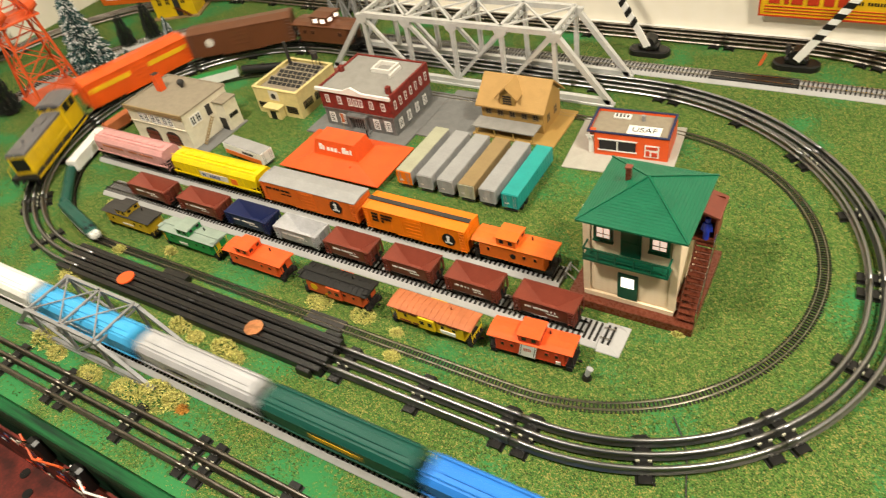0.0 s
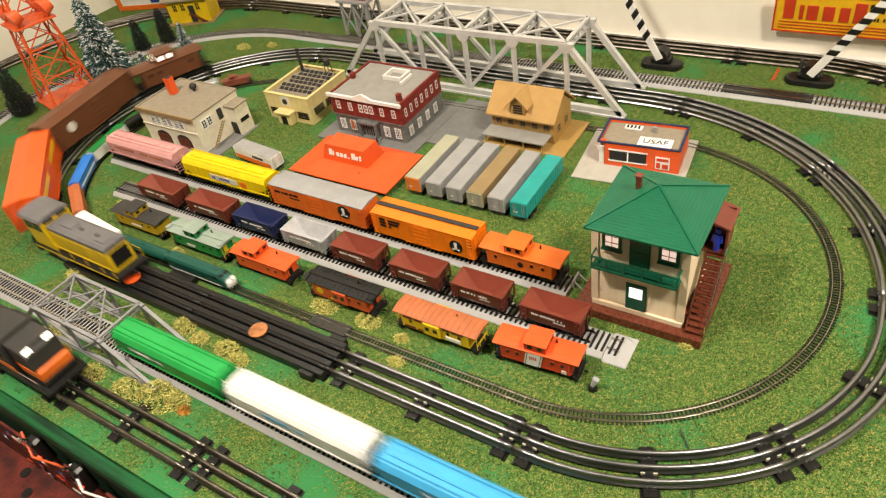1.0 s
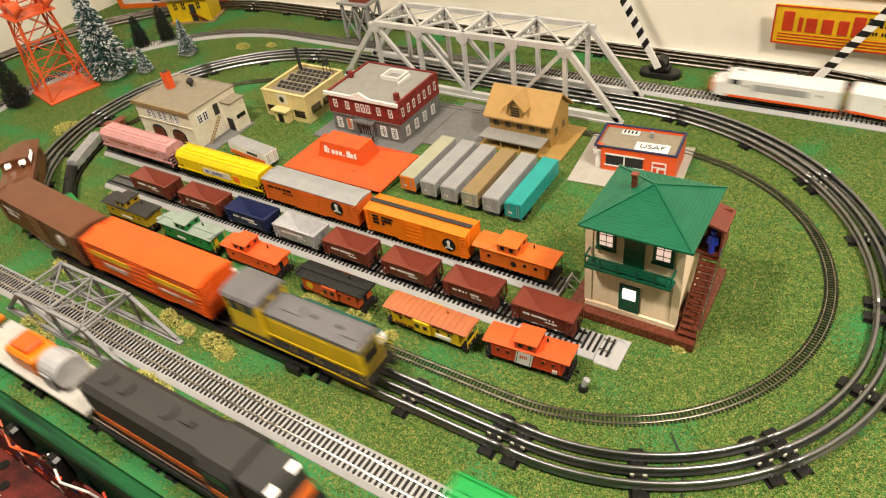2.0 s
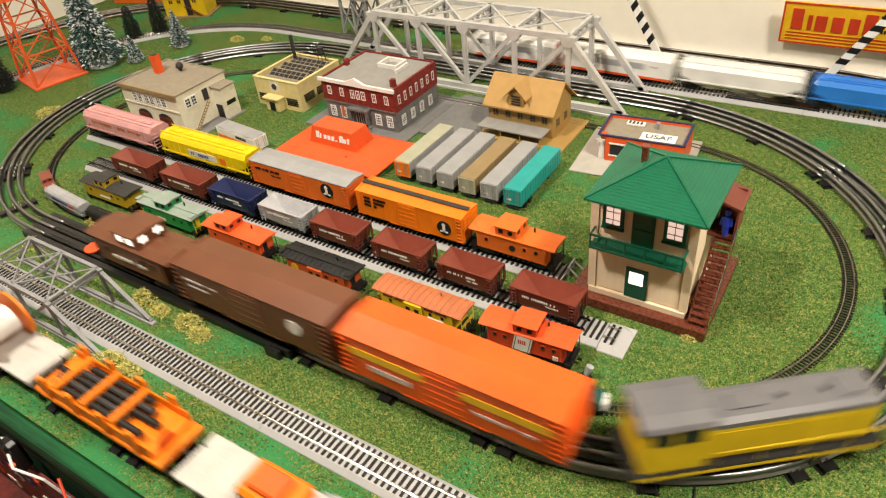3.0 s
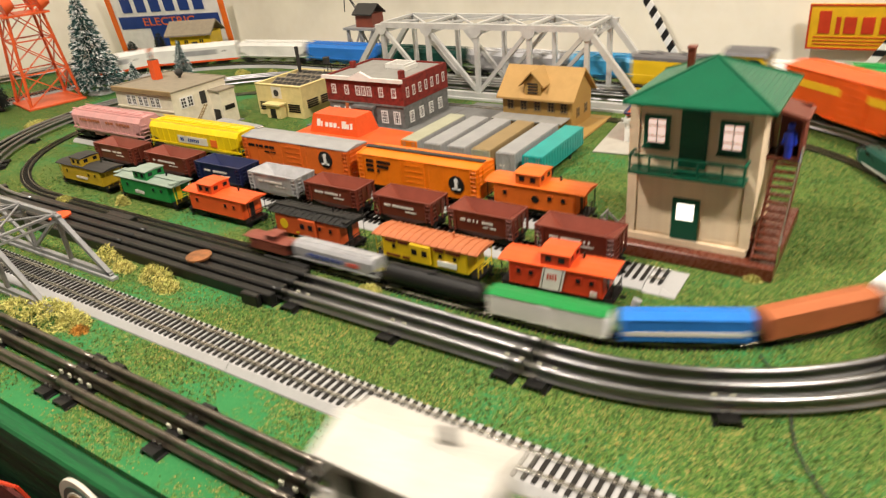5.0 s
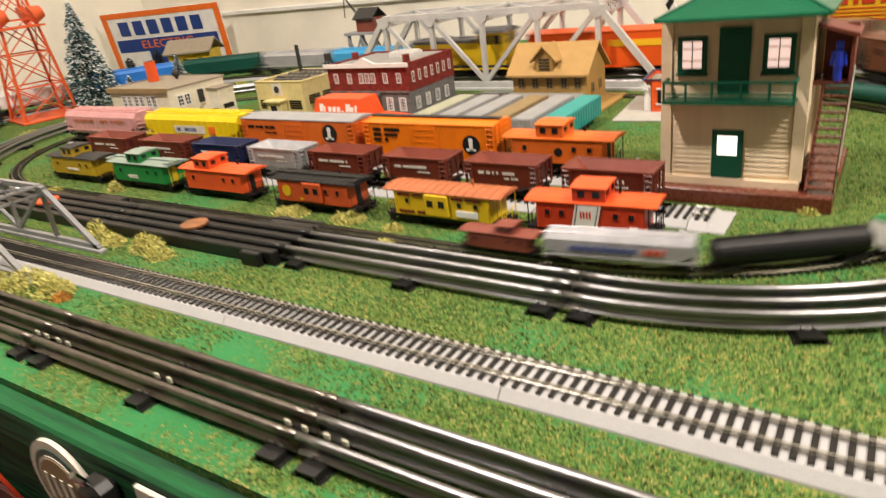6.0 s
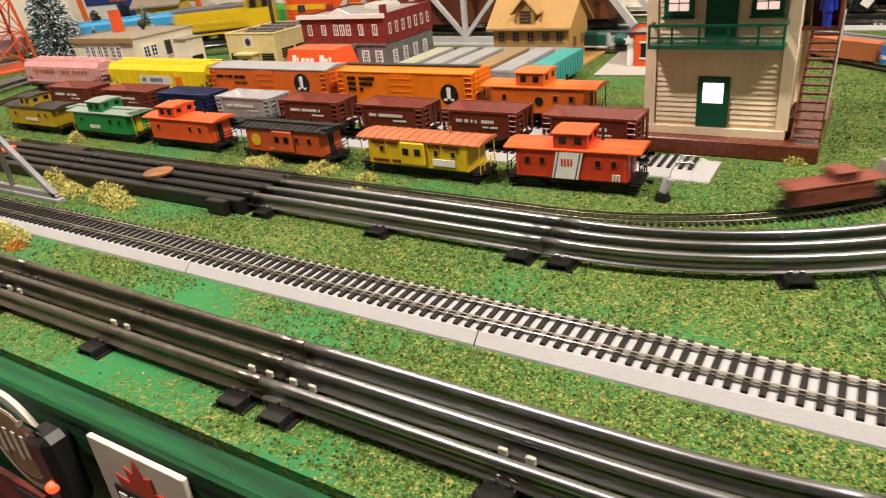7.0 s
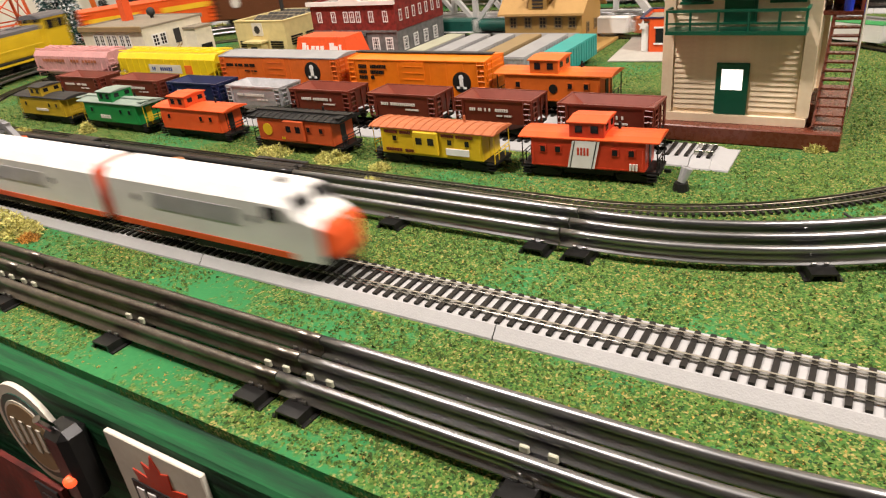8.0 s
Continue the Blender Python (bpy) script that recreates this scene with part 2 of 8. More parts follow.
    link(cut.outputs["Result"], mix.inputs["Factor"])
    link(paint.outputs[0], mix.inputs["A"])
    link(ramp.outputs[0], mix.inputs["B"])
    link(mix.outputs["Result"], p.inputs["Base Color"])
    hgt = n.new("ShaderNodeMath")
    hgt.operation = "MULTIPLY"
    link(sep.outputs[1], hgt.inputs[0])
    link(cut.outputs["Result"], hgt.inputs[1])
    b = n.new("ShaderNodeBump")
    b.inputs["Strength"].default_value, b.inputs["Distance"].default_value = 0.6, 0.001
    link(hgt.outputs[0], b.inputs["Height"])
    link(b.outputs["Normal"], p.inputs["Normal"])
    return m


M["board"] = turf_ground()


# ---------------------------------------------------------------- mesh helpers
def box(bm, x0, y0, z0, x1, y1, z1, bevel=0.0):
    v = [bm.verts.new((x, y, z)) for z in (z0, z1) for y in (y0, y1) for x in (x0, x1)]
    fs = [bm.faces.new([v[i] for i in q]) for q in
          ((0, 2, 3, 1), (4, 5, 7, 6), (0, 1, 5, 4), (2, 6, 7, 3), (0, 4, 6, 2), (1, 3, 7, 5))]
    if bevel:
        edges = list({e for f in fs for e in f.edges})
        bmesh.ops.bevel(bm, geom=edges, offset=bevel, segments=1, affect="EDGES")
    return bm


def boxes(*rows, bevel=0.0):
    bm = bmesh.new()
    for r in rows:
        box(bm, *r, bevel=bevel)
    return bm


def cylinder(bm, a, b, r0, r1=None, n=12):
    a, b = Vector(a), Vector(b)
    r1 = r0 if r1 is None else r1
    turn = (b - a).to_track_quat("Z", "Y").to_matrix()
    rings = []
    for p, r in ((a, r0), (b, r1)):
        rings.append([bm.verts.new(p + turn @ Vector((r * math.cos(2 * math.pi * i / n), r * math.sin(2 * math.pi * i / n), 0))) for i in range(n)])
    for i in range(n):
        bm.faces.new((rings[0][i], rings[0][(i + 1) % n], rings[1][(i + 1) % n], rings[1][i]))
    bm.faces.new(rings[0][::-1])
    bm.faces.new(rings[1])
    return bm


def rods(*rows, r=0.001, n=6):
    bm = bmesh.new()
    for a, b in rows:
        cylinder(bm, a, b, r, n=n)
    return bm


def beam(bm, a, b, w, h):
    """A straight square member from a to b."""
    a, b = Vector(a), Vector(b)
    d = (b - a).normalized()
    side = d.cross(Vector((0, 0, 1)))
    side = Vector((0, 1, 0)) if side.length < 1e-4 else side.normalized()
    up = side.cross(d).normalized()
    v = [bm.verts.new(p + side * sx * w / 2 + up * sz * h / 2) for p in (a, b) for sx, sz in ((-1, -1), (1, -1), (1, 1), (-1, 1))]
    for q in ((0, 1, 2, 3), (7, 6, 5, 4), (0, 4, 5, 1), (1, 5, 6, 2), (2, 6, 7, 3), (3, 7, 4, 0)):
        bm.faces.new([v[i] for i in q])


def extrude_x(bm, profile, x0, x1):
    """A closed (y, z) profile drawn out along x."""
    a = [bm.verts.new((x0, y, z)) for y, z in profile]
    b = [bm.verts.new((x1, y, z)) for y, z in profile]
    n = len(profile)
    for i in range(n):
        bm.faces.new((a[i], b[i], b[(i + 1) % n], a[(i + 1) % n]))
    bm.faces.new(a[::-1])
    bm.faces.new(b)
    return bm


def extrude_y(bm, profile, y0, y1):
    a = [bm.verts.new((x, y0, z)) for x, z in profile]
    b = [bm.verts.new((x, y1, z)) for x, z in profile]
    n = len(profile)
    for i in range(n):
        bm.faces.new((a[i], a[(i + 1) % n], b[(i + 1) % n], b[i]))
    bm.faces.new(a)
    bm.faces.new(b[::-1])
    return bm


def mesh_of(name, bm, mat, smooth=False):
    bmesh.ops.recalc_face_normals(bm, faces=bm.faces)
    me = bpy.data.meshes.new(name)
    bm.to_mesh(me)
    bm.free()
    me.materials.append(M[mat] if isinstance(mat, str) else mat)
    if smooth:
        me.polygons.foreach_set("use_smooth", [len(p.vertices) < 5 for p in me.polygons])
    return me


SINGLE = {"plate", "door_panel", "balcony_post", "leg", "step", "louvre", "awning_post", "tank_leg", "motor_box", "wheel", "side_window", "stack", "roof_fan",
          "cross_brace", "side_rib", "stake_pocket", "tray_stake", "steps", "strand", "corner_board", "shop_window_frame", "door_bar", "vent_slot", "stair_tread", "bay",
          "porthole", "yoke", "end_rib", "rule", "porch_wall", "grab_iron", "roof_hatch", "door_rib", "tray_rib", "ramp", "wing_opening", "brace", "footing", "side_lettering"}


def islands(bm):
    """The loose pieces of a mesh, each as a mesh of its own."""
    seen, out = set(), []
    for v in bm.verts:
        if v in seen:
            continue
        stack, group = [v], []
        seen.add(v)
        while stack:
            u = stack.pop()
            group.append(u)
            for e in u.link_edges:
                w = e.other_vert(u)
                if w not in seen:
                    seen.add(w)
                    stack.append(w)
        nb = bmesh.new()
        made = {u: nb.verts.new(u.co) for u in group}
        for f in {f for u in group for f in u.link_faces}:
            nb.faces.new([made[u] for u in f.verts])
        out.append(nb)
    return out


def part(name, bm, mat, parent, label="", smooth=False):
    """One mesh object under a thing or under a part; pieces that can be told apart become parts each."""
    if name in SINGLE:
        loose = islands(bm)
        if 1 < len(loose) <= 60:
            bm.free()
            return [link_part(name, b, mat, parent, label, smooth) for b in loose][0]
        for b in loose:
            b.free()
    return link_part(name, bm, mat, parent, label, smooth)


def link_part(name, bm, mat, parent, label="", smooth=False):
    ob = new(name, mesh_of(name, bm, mat, smooth))
    ob.parent = parent
    if label:
        ob["label"] = label
    return ob


def piece(name, me, parent, m):
    """One more object on a shared mesh."""
    ob = new(name, me)
    ob.parent = parent
    ob.matrix_basis = m
    return ob


def thing(name, label, category, group="", kind="", m=None):
    ob = tagged(new(name), label, category, group, kind)
    ob.empty_display_size = 0.01
    if m is not None:
        ob.matrix_basis = m
    return ob


def structure(name, bm, mat, label, category, kind="structure"):
    return tagged(new(name, mesh_of(name, bm, mat)), label, category, kind=kind)


def words(name, text, size, mat, parent, m, depth=0.0002, squeeze=1.0):
    cu = bpy.data.curves.new(name, "FONT")
    cu.body, cu.size, cu.extrude, cu.align_x, cu.align_y = text, size, depth, "CENTER", "CENTER"
    tmp = new("lettering_tmp", cu)
    me = bpy.data.meshes.new_from_object(tmp.evaluated_get(bpy.context.evaluated_depsgraph_get()))
    bpy.data.objects.remove(tmp)
    me.materials.clear()
    me.materials.append(M[mat])
    me.transform(Matrix.Diagonal((squeeze, 1, 1, 1)))
    ob = new(name, me)
    ob.parent, ob.matrix_basis = parent, m
    return ob


def bars(x0, x1, z, h, y, n, seed, depth=0.0004):
    """Unreadable lettering: a row of small bars on a side that faces -y."""
    bm, r = bmesh.new(), random.Random(seed)
    n = int(n * 1.5)
    step = (x1 - x0) / n
    for i in range(n):
        if n > 2 and r.random() < 0.1:
            continue
        box(bm, x0 + i * step, y - depth, z - h / 2, x0 + (i + (0.62 if n > 2 else 0.95)) * step, y + depth, z + h / 2)
    return bm


# ---------------------------------------------------------------- the loops of track
class Loop:
    """An oval that runs from (xl, y0) along +x and round to the left; the first quarter of its right end may have a radius of its own."""

    def __init__(self, xl, xr, y0, y1, r1=None):
        h = (y1 - y0) / 2
        r1 = r1 or h
        r2 = (y1 - y0) - r1
        self.segs, (x, y, a) = [], (xl, y0, 0.0)
        for n, k in ((xr - xl, 0), (r1 * math.pi / 2, 1 / r1), (r2 * math.pi / 2, 1 / r2), (xr + r1 - r2 - xl, 0), (h * math.pi, 1 / h)):
            self.segs.append((n, x, y, a, k))
            x, y, a = self.step(x, y, a, k, n)
        self.length = sum(s[0] for s in self.segs)

    @staticmethod
    def step(x, y, a, k, n):
        if k == 0:
            return x + n * math.cos(a), y + n * math.sin(a), a
        return x + (math.sin(a + k * n) - math.sin(a)) / k, y - (math.cos(a + k * n) - math.cos(a)) / k, a + k * n

    def at(self, d):
        d %= self.length
        for n, x, y, a, k in self.segs:
            if d <= n:
                break
            d -= n
        return self.step(x, y, a, k, d)

    def pose_at(self, d, z=0.0):
        x, y, a = self.at(d)
        return pose(x, y, z, 0, 0, math.degrees(a))


OVAL = Loop(-0.80, 0.007, 0.118, 0.850, 0.309)
INNER = Loop(-0.79, -0.034, 0.169, 0.737)
ROADBED_LOOP = Loop(-1.03, 0.25, 0.0195, 0.925)
OUTER = Loop(-1.2, 0.10, -0.067, 1.055)


def sweep(loop, profile, step=0.02, s0=0.0, s1=None):
    """A closed (side, z) profile carried along a loop; side is to the left."""
    bm = bmesh.new()
    closed = s1 is None
    s1 = loop.length if closed else s1
    n = max(2, round((s1 - s0) / step))
    rings = []
    for i in range(n + (0 if closed else 1)):
        x, y, a = loop.at(s0 + (s1 - s0) * i / n)
        rings.append([bm.verts.new((x - math.sin(a) * o, y + math.cos(a) * o, z)) for o, z in profile])
    k = len(profile)
    for i in range(n if closed else n):
        p, q = rings[i], rings[(i + 1) % len(rings)]
        for j in range(k):
            bm.faces.new((p[j], p[(j + 1) % k], q[(j + 1) % k], q[j]))
    return bm


def rail_profile(o, base, top, r=0.0026, web=0.0014, foot=0.0064):
    """A tubular tin rail: flat foot, thin web, round hollow head."""
    f, w, zc = foot / 2, web / 2, top - r
    head = []
    for i in range(13):
        a = math.radians(-62 + i * (304 / 12))
        head.append((o + r * math.cos(a), zc + r * math.sin(a)))
    return [(o - f, base), (o + f, base), (o + f, base + 0.0007), (o + w, base + 0.0010), (o + w, zc - r * 0.95)] + head + [(o - w, zc - r * 0.95), (o - w, base + 0.0010), (o - f, base + 0.0007)]


def square_profile(o, base, top, w=0.0009, foot=0.0022):
    return [(o - foot / 2, base), (o + foot / 2, base), (o + foot / 2, base + 0.0006), (o + w / 2, base + 0.0008), (o + w / 2, top), (o - w / 2, top),
            (o - w / 2, base + 0.0008), (o - foot / 2, base + 0.0006)]

# ---------------------------------------------------------------- room and table
ground = structure("ground", boxes((-1.80, -0.112, -0.03, 1.6, 1.085, 0.0)), "board", "green painted layout board strewn with turf", "ground")
skirt = thing("table_skirt", "dark green stained boards along the front of the layout table", "table edge", kind="structure")
part("board", boxes((-1.80, -0.128, -0.032, 1.6, -0.1122, -0.004), bevel=0.002), "skirt", skirt)
part("board", boxes((-1.80, -0.1225, -0.30, 1.6, -0.1122, -0.0345), bevel=0.002), "skirt", skirt)
structure("floor", boxes((-3.0, -2.2, -1.0, 2.6, 1.25, -0.95)), "floor", "dark carpeted floor below the layout", "floor")
structure("ceiling", boxes((-3.0, -2.2, 1.6, 2.6, 1.25, 1.7)), "ceiling", "plain white ceiling of the train room", "ceiling")
structure("wall_north", boxes((-2.4, 1.10, -0.95, 2.6, 1.2, 1.6)), "cream_wall", "cream painted wall behind the layout", "wall")
# Added out of view; its dark tone keeps the rail sides dark.
structure("wall_south", boxes((-3.0, -2.3, -0.95, 2.6, -2.2, 1.6)), "dark_backdrop", "unseen dark wall closing the room, dark to dim rail reflections", "wall")
structure("wall_east", boxes((2.5, -2.2, -0.95, 2.6, 1.1, 1.6)), "cream_wall", "cream painted end wall", "wall")
structure("wall_west", boxes((-1.90, -2.2, -0.95, -1.80, 1.2, 1.6)), "cream_wall", "cream painted end wall", "wall")
structure("trim", boxes((-1.78, 1.092, 0.138, 1.6, 1.0995, 0.150), bevel=0.002), "trim_grey", "off-white ledge along the wall", "ledge")
structure("trim", boxes((-1.78, 1.0862, 0.0, 1.6, 1.0995, 0.006)), "trim_grey", "off-white strip at the foot of the wall", "ledge")


# ---------------------------------------------------------------- track
def tin_track(name, label, loop, joints, surface, covered=()):
    """Three-rail tubular track in sections: rails cut at each joint, a pair of pressed ties there and one tie half-way."""
    root = thing(name, label, "railway track", kind="structure")
    ends = joints[1:] + [joints[0] + loop.length]
    for a, b in zip(joints, ends):
        for o in (-0.01588, 0.0, 0.01588):
            bm = sweep(loop, rail_profile(o, 0.0048, 0.0158), 0.016, a + 0.0003, b - 0.0003)
            bmesh.ops.holes_fill(bm, edges=bm.edges)
            part("rail", bm, surface((a + b) / 2), root, smooth=True)
    bm = bmesh.new()
    extrude_y(bm, [(-0.0100, 0), (-0.0066, 0.0003), (-0.0056, 0.0036), (0.0056, 0.0036), (0.0066, 0.0003), (0.0100, 0), (0.0100, 0.0008), (0.0078, 0.0010), (0.0068, 0.0048), (-0.0068, 0.0048), (-0.0078, 0.0010), (-0.0100, 0.0008)], -0.0285, 0.0285)
    me = mesh_of("tie", bm, "tie")
    tabs = bmesh.new()
    for x in (-0.0032, 0.0032):
        for y in (-0.0040, 0.0028):
            box(tabs, x - 0.0014, y, 0.0049, x + 0.0014, y + 0.0013, 0.0072, bevel=0.0004)
    clip = mesh_of("clip", tabs, "tab")
    ears = bmesh.new()
    for x in (-0.0062, 0.0062):
        box(ears, x - 0.0022, -0.0050, 0.0049, x + 0.0022, -0.0032, 0.0088, bevel=0.0005)
        box(ears, x - 0.0022, 0.0032, 0.0049, x + 0.0022, 0.0050, 0.0088, bevel=0.0005)
        box(ears, x - 0.0022, -0.0032, 0.0049, x + 0.0022, 0.0032, 0.0053)
    ear = mesh_of("insulator", ears, "fibre")
    for a, b in zip(joints, ends):
        for d in (a - 0.0140, a + 0.0140, (a + b) / 2):
            m = loop.pose_at(d)
            piece("tie", me, root, m)
            piece("clip", clip, root, m @ pose(0, -0.0159, 0))
            piece("clip", clip, root, m @ pose(0, 0.0159, 0))
            if not (covered and covered[0] < d < covered[1]):
                piece("insulator", ear, root, m)
    return root


def sleeper_track(root, loop, tie_len, tie_w, tie_h, pitch, z, gauge, rail_h, rail_mat, s0, s1, near):
    """Two-rail track: sleepers near the camera are pieces of their own, the rest is one mesh."""
    closed = s1 is None
    for o in (-gauge / 2, gauge / 2):
        part("rail", sweep(loop, square_profile(o, z + tie_h, z + tie_h + rail_h, gauge * 0.065, gauge * 0.14), s0=s0, s1=s1), rail_mat, root)
    end = loop.length if closed else s1
    me = mesh_of("sleeper", boxes((-tie_w / 2, -tie_len / 2, 0, tie_w / 2, tie_len / 2, tie_h)), "tie_brown")
    rest = bmesh.new()
    n, made = int((end - s0) / pitch), 0
    for i in range(n):
        s = s0 + (i + 0.5) * (end - s0) / n
        m = loop.pose_at(s, z)
        if near[0] < s < near[1] and made < 300:
            piece("sleeper", me, root, m)
            made += 1
        else:
            a = len(rest.verts)
            box(rest, -tie_w / 2, -tie_len / 2, 0, tie_w / 2, tie_len / 2, tie_h)
            rest.verts.ensure_lookup_table()
            for v in rest.verts[a:]:
                v.co = m @ v.co
    if len(rest.verts):
        tagged(part("sleepers", rest, "tie_brown", root), kind="stuff")


OVAL_JOINTS = [0.0310 + i * 0.2535 for i in range(3)]
OVAL_JOINTS += [0.7915 + i * (OVAL.length - 0.7605) / 11 for i in range(11)]
tin_track("railway_track", "tinplate three-rail oval track on black pressed ties", OVAL, OVAL_JOINTS,
          lambda d: "blackplate" if d < 0.53 else "rail", (0.0, 0.54))
OUTER_JOINTS = [1.127 + (i - 4) * OUTER.length / 24 for i in range(24)]
tin_track("railway_track", "tarnished three-rail track along the table edge", OUTER, OUTER_JOINTS,
          lambda d: "rail" if 1.127 < d < 2.4 else "rail_dark")

ez = thing("railway_track", "two-rail track on moulded grey plastic roadbed", "railway track", kind="structure")
RB = [(-0.0215, 0.0), (0.0215, 0.0), (0.0212, 0.0012), (0.0160, 0.0062), (-0.0160, 0.0062), (-0.0212, 0.0012)]
for i in range(24):
    a = 1.027 - 4 * ROADBED_LOOP.length / 24 + i * ROADBED_LOOP.length / 24
    part("roadbed", sweep(ROADBED_LOOP, RB, 0.02, a + 0.0003, a + ROADBED_LOOP.length / 24 - 0.0003), "roadbed", ez)
sleeper_track(ez, ROADBED_LOOP, 0.030, 0.0028, 0.0016, 0.0072, 0.0061, 0.0165, 0.0024, "nickel", 0.0, None, (0.25, 1.45))

inner = thing("railway_track", "small two-rail oval track laid on the turf", "railway track", kind="structure")
sleeper_track(inner, INNER, 0.0165, 0.0018, 0.0016, 0.0047, 0.0004, 0.009, 0.0022, "brass", 0.0, None, (0.35, 1.7))


class Siding(Loop):
    def __init__(self, x, y, n):
        self.segs, self.length = [(n, x, y, 0.0, 0)], n


for x, y, n, label in ((-0.915, 0.284, 0.945, "short siding on grey roadbed under ore cars"), (-1.02, 0.360, 0.97, "short siding on grey roadbed under long freight cars")):
    root = thing("railway_siding", label, "railway track", kind="structure")
    sd = Siding(x, y, n)
    k = round(n / 0.2286)
    for i in range(k):
        bm = sweep(sd, RB, 0.1, n * i / k + 0.0003, n * (i + 1) / k - 0.0003)
        bmesh.ops.holes_fill(bm, edges=bm.edges)
        part("roadbed", bm, "roadbed", root)
    sleeper_track(root, sd, 0.030, 0.0028, 0.0016, 0.0072, 0.0061, 0.0165, 0.0024, "nickel", 0.0, n, (0.0, n))
plate = thing("end_ramp", "grey plastic end ramp of the ore car siding", "track end")
bm = bmesh.new()
extrude_x(bm, [(0.2595, 0.0), (0.3085, 0.0), (0.3080, 0.0012), (0.3000, 0.0060), (0.2680, 0.0060), (0.2600, 0.0012)], 0.0305, 0.046)
rings = [[bm.verts.new(p) for p in q] for q in (
    ((0.0462, 0.2595, 0.0), (0.0462, 0.3085, 0.0), (0.0462, 0.3080, 0.0012), (0.0462, 0.3000, 0.0060), (0.0462, 0.2680, 0.0060), (0.0462, 0.2600, 0.0012)),
    ((0.0600, 0.2595, 0.0), (0.0600, 0.3085, 0.0), (0.0598, 0.3080, 0.0012), (0.0597, 0.3000, 0.0014), (0.0597, 0.2680, 0.0014), (0.0598, 0.2600, 0.0012)))]
for i in range(6):
    bm.faces.new((rings[0][i], rings[0][(i + 1) % 6], rings[1][(i + 1) % 6], rings[1][i]))
bm.faces.new(rings[0])
bm.faces.new(rings[1][::-1])
part("ramp", bm, "roadbed", plate)
for y in (0.284 - 0.00825, 0.284 + 0.00825):
    part("rail", boxes((0.0310, y - 0.0006, 0.0062, 0.0455, y + 0.0006, 0.0100), bevel=0.0002), "nickel", plate)
for i in range(2):
    part("sleeper", boxes((0.0345 + i * 0.0072, 0.2690, 0.0061, 0.0373 + i * 0.0072, 0.2990, 0.0077)), "tie_brown", plate)

# ---------------------------------------------------------------- rolling stock
# A car's own space: x ahead, z up from the rail head, k = 1 for the small static cars.
SHARED = {}


def shared(key, make):
    if key not in SHARED:
        SHARED[key] = make()
    return SHARED[key]


def truck(root, x, k, wheelbase=0.018):
    """A four-wheeled bogie: side frames, bolster, wheels."""
    w, wb = 0.0115 * k, wheelbase * k / 2

    def frame_mesh():
        bm = bmesh.new()
        for s in (-1, 1):
            extrude_y(bm, [(-wb - 0.004 * k, 0.0045 * k), (-wb * 0.4, 0.0022 * k), (wb * 0.4, 0.0022 * k), (wb + 0.004 * k, 0.0045 * k),
                           (wb + 0.004 * k, 0.0062 * k), (wb * 0.5, 0.0078 * k), (-wb * 0.5, 0.0078 * k), (-wb - 0.004 * k, 0.0062 * k)], s * w - 0.0009 * k, s * w + 0.0009 * k)
        box(bm, -0.003 * k, -w, 0.004 * k, 0.003 * k, w, 0.0086 * k)
        return mesh_of("truck", bm, "black")

    def wheel_mesh():
        bm = bmesh.new()
        for s in (-1, 1):
            cylinder(bm, (0, s * 0.0078 * k, 0.005 * k), (0, s * 0.0096 * k, 0.005 * k), 0.005 * k, n=14)
        cylinder(bm, (0, -0.0078 * k, 0.005 * k), (0, 0.0078 * k, 0.005 * k), 0.001 * k, n=6)
        return mesh_of("wheel_set", bm, "charcoal")

    t = piece("truck", shared(("truck", k, wheelbase), frame_mesh), root, pose(x, 0, 0))
    for s in (-1, 1):
        piece("wheel_set", shared(("wheels", k), wheel_mesh), t, pose(s * wb, 0, 0))


def coupler(root, L, k, z=0.0075):
    for s in (-1, 1):
        part("coupler", boxes((min(s * L / 2, s * (L / 2 + 0.005 * k)), -0.0012 * k, (z - 0.001) * k, max(s * L / 2, s * (L / 2 + 0.005 * k)), 0.0012 * k, (z + 0.0012) * k)), "black", root)


def ladder(root, x, y, z0, z1, w, n, mat, axis="x", r=0.0004):
    rows = []
    for i in range(n):
        z = z0 + (z1 - z0) * (i + 0.5) / n
        rows.append(((x - w / 2, y, z), (x + w / 2, y, z)) if axis == "x" else ((x, y - w / 2, z), (x, y + w / 2, z)))
    for s in (-1, 1):
        rows.append(((x + s * w / 2, y, z0), (x + s * w / 2, y, z1)) if axis == "x" else ((x, y + s * w / 2, z0), (x, y + s * w / 2, z1)))
    return part("ladder", rods(*rows, r=r, n=4), mat, root)


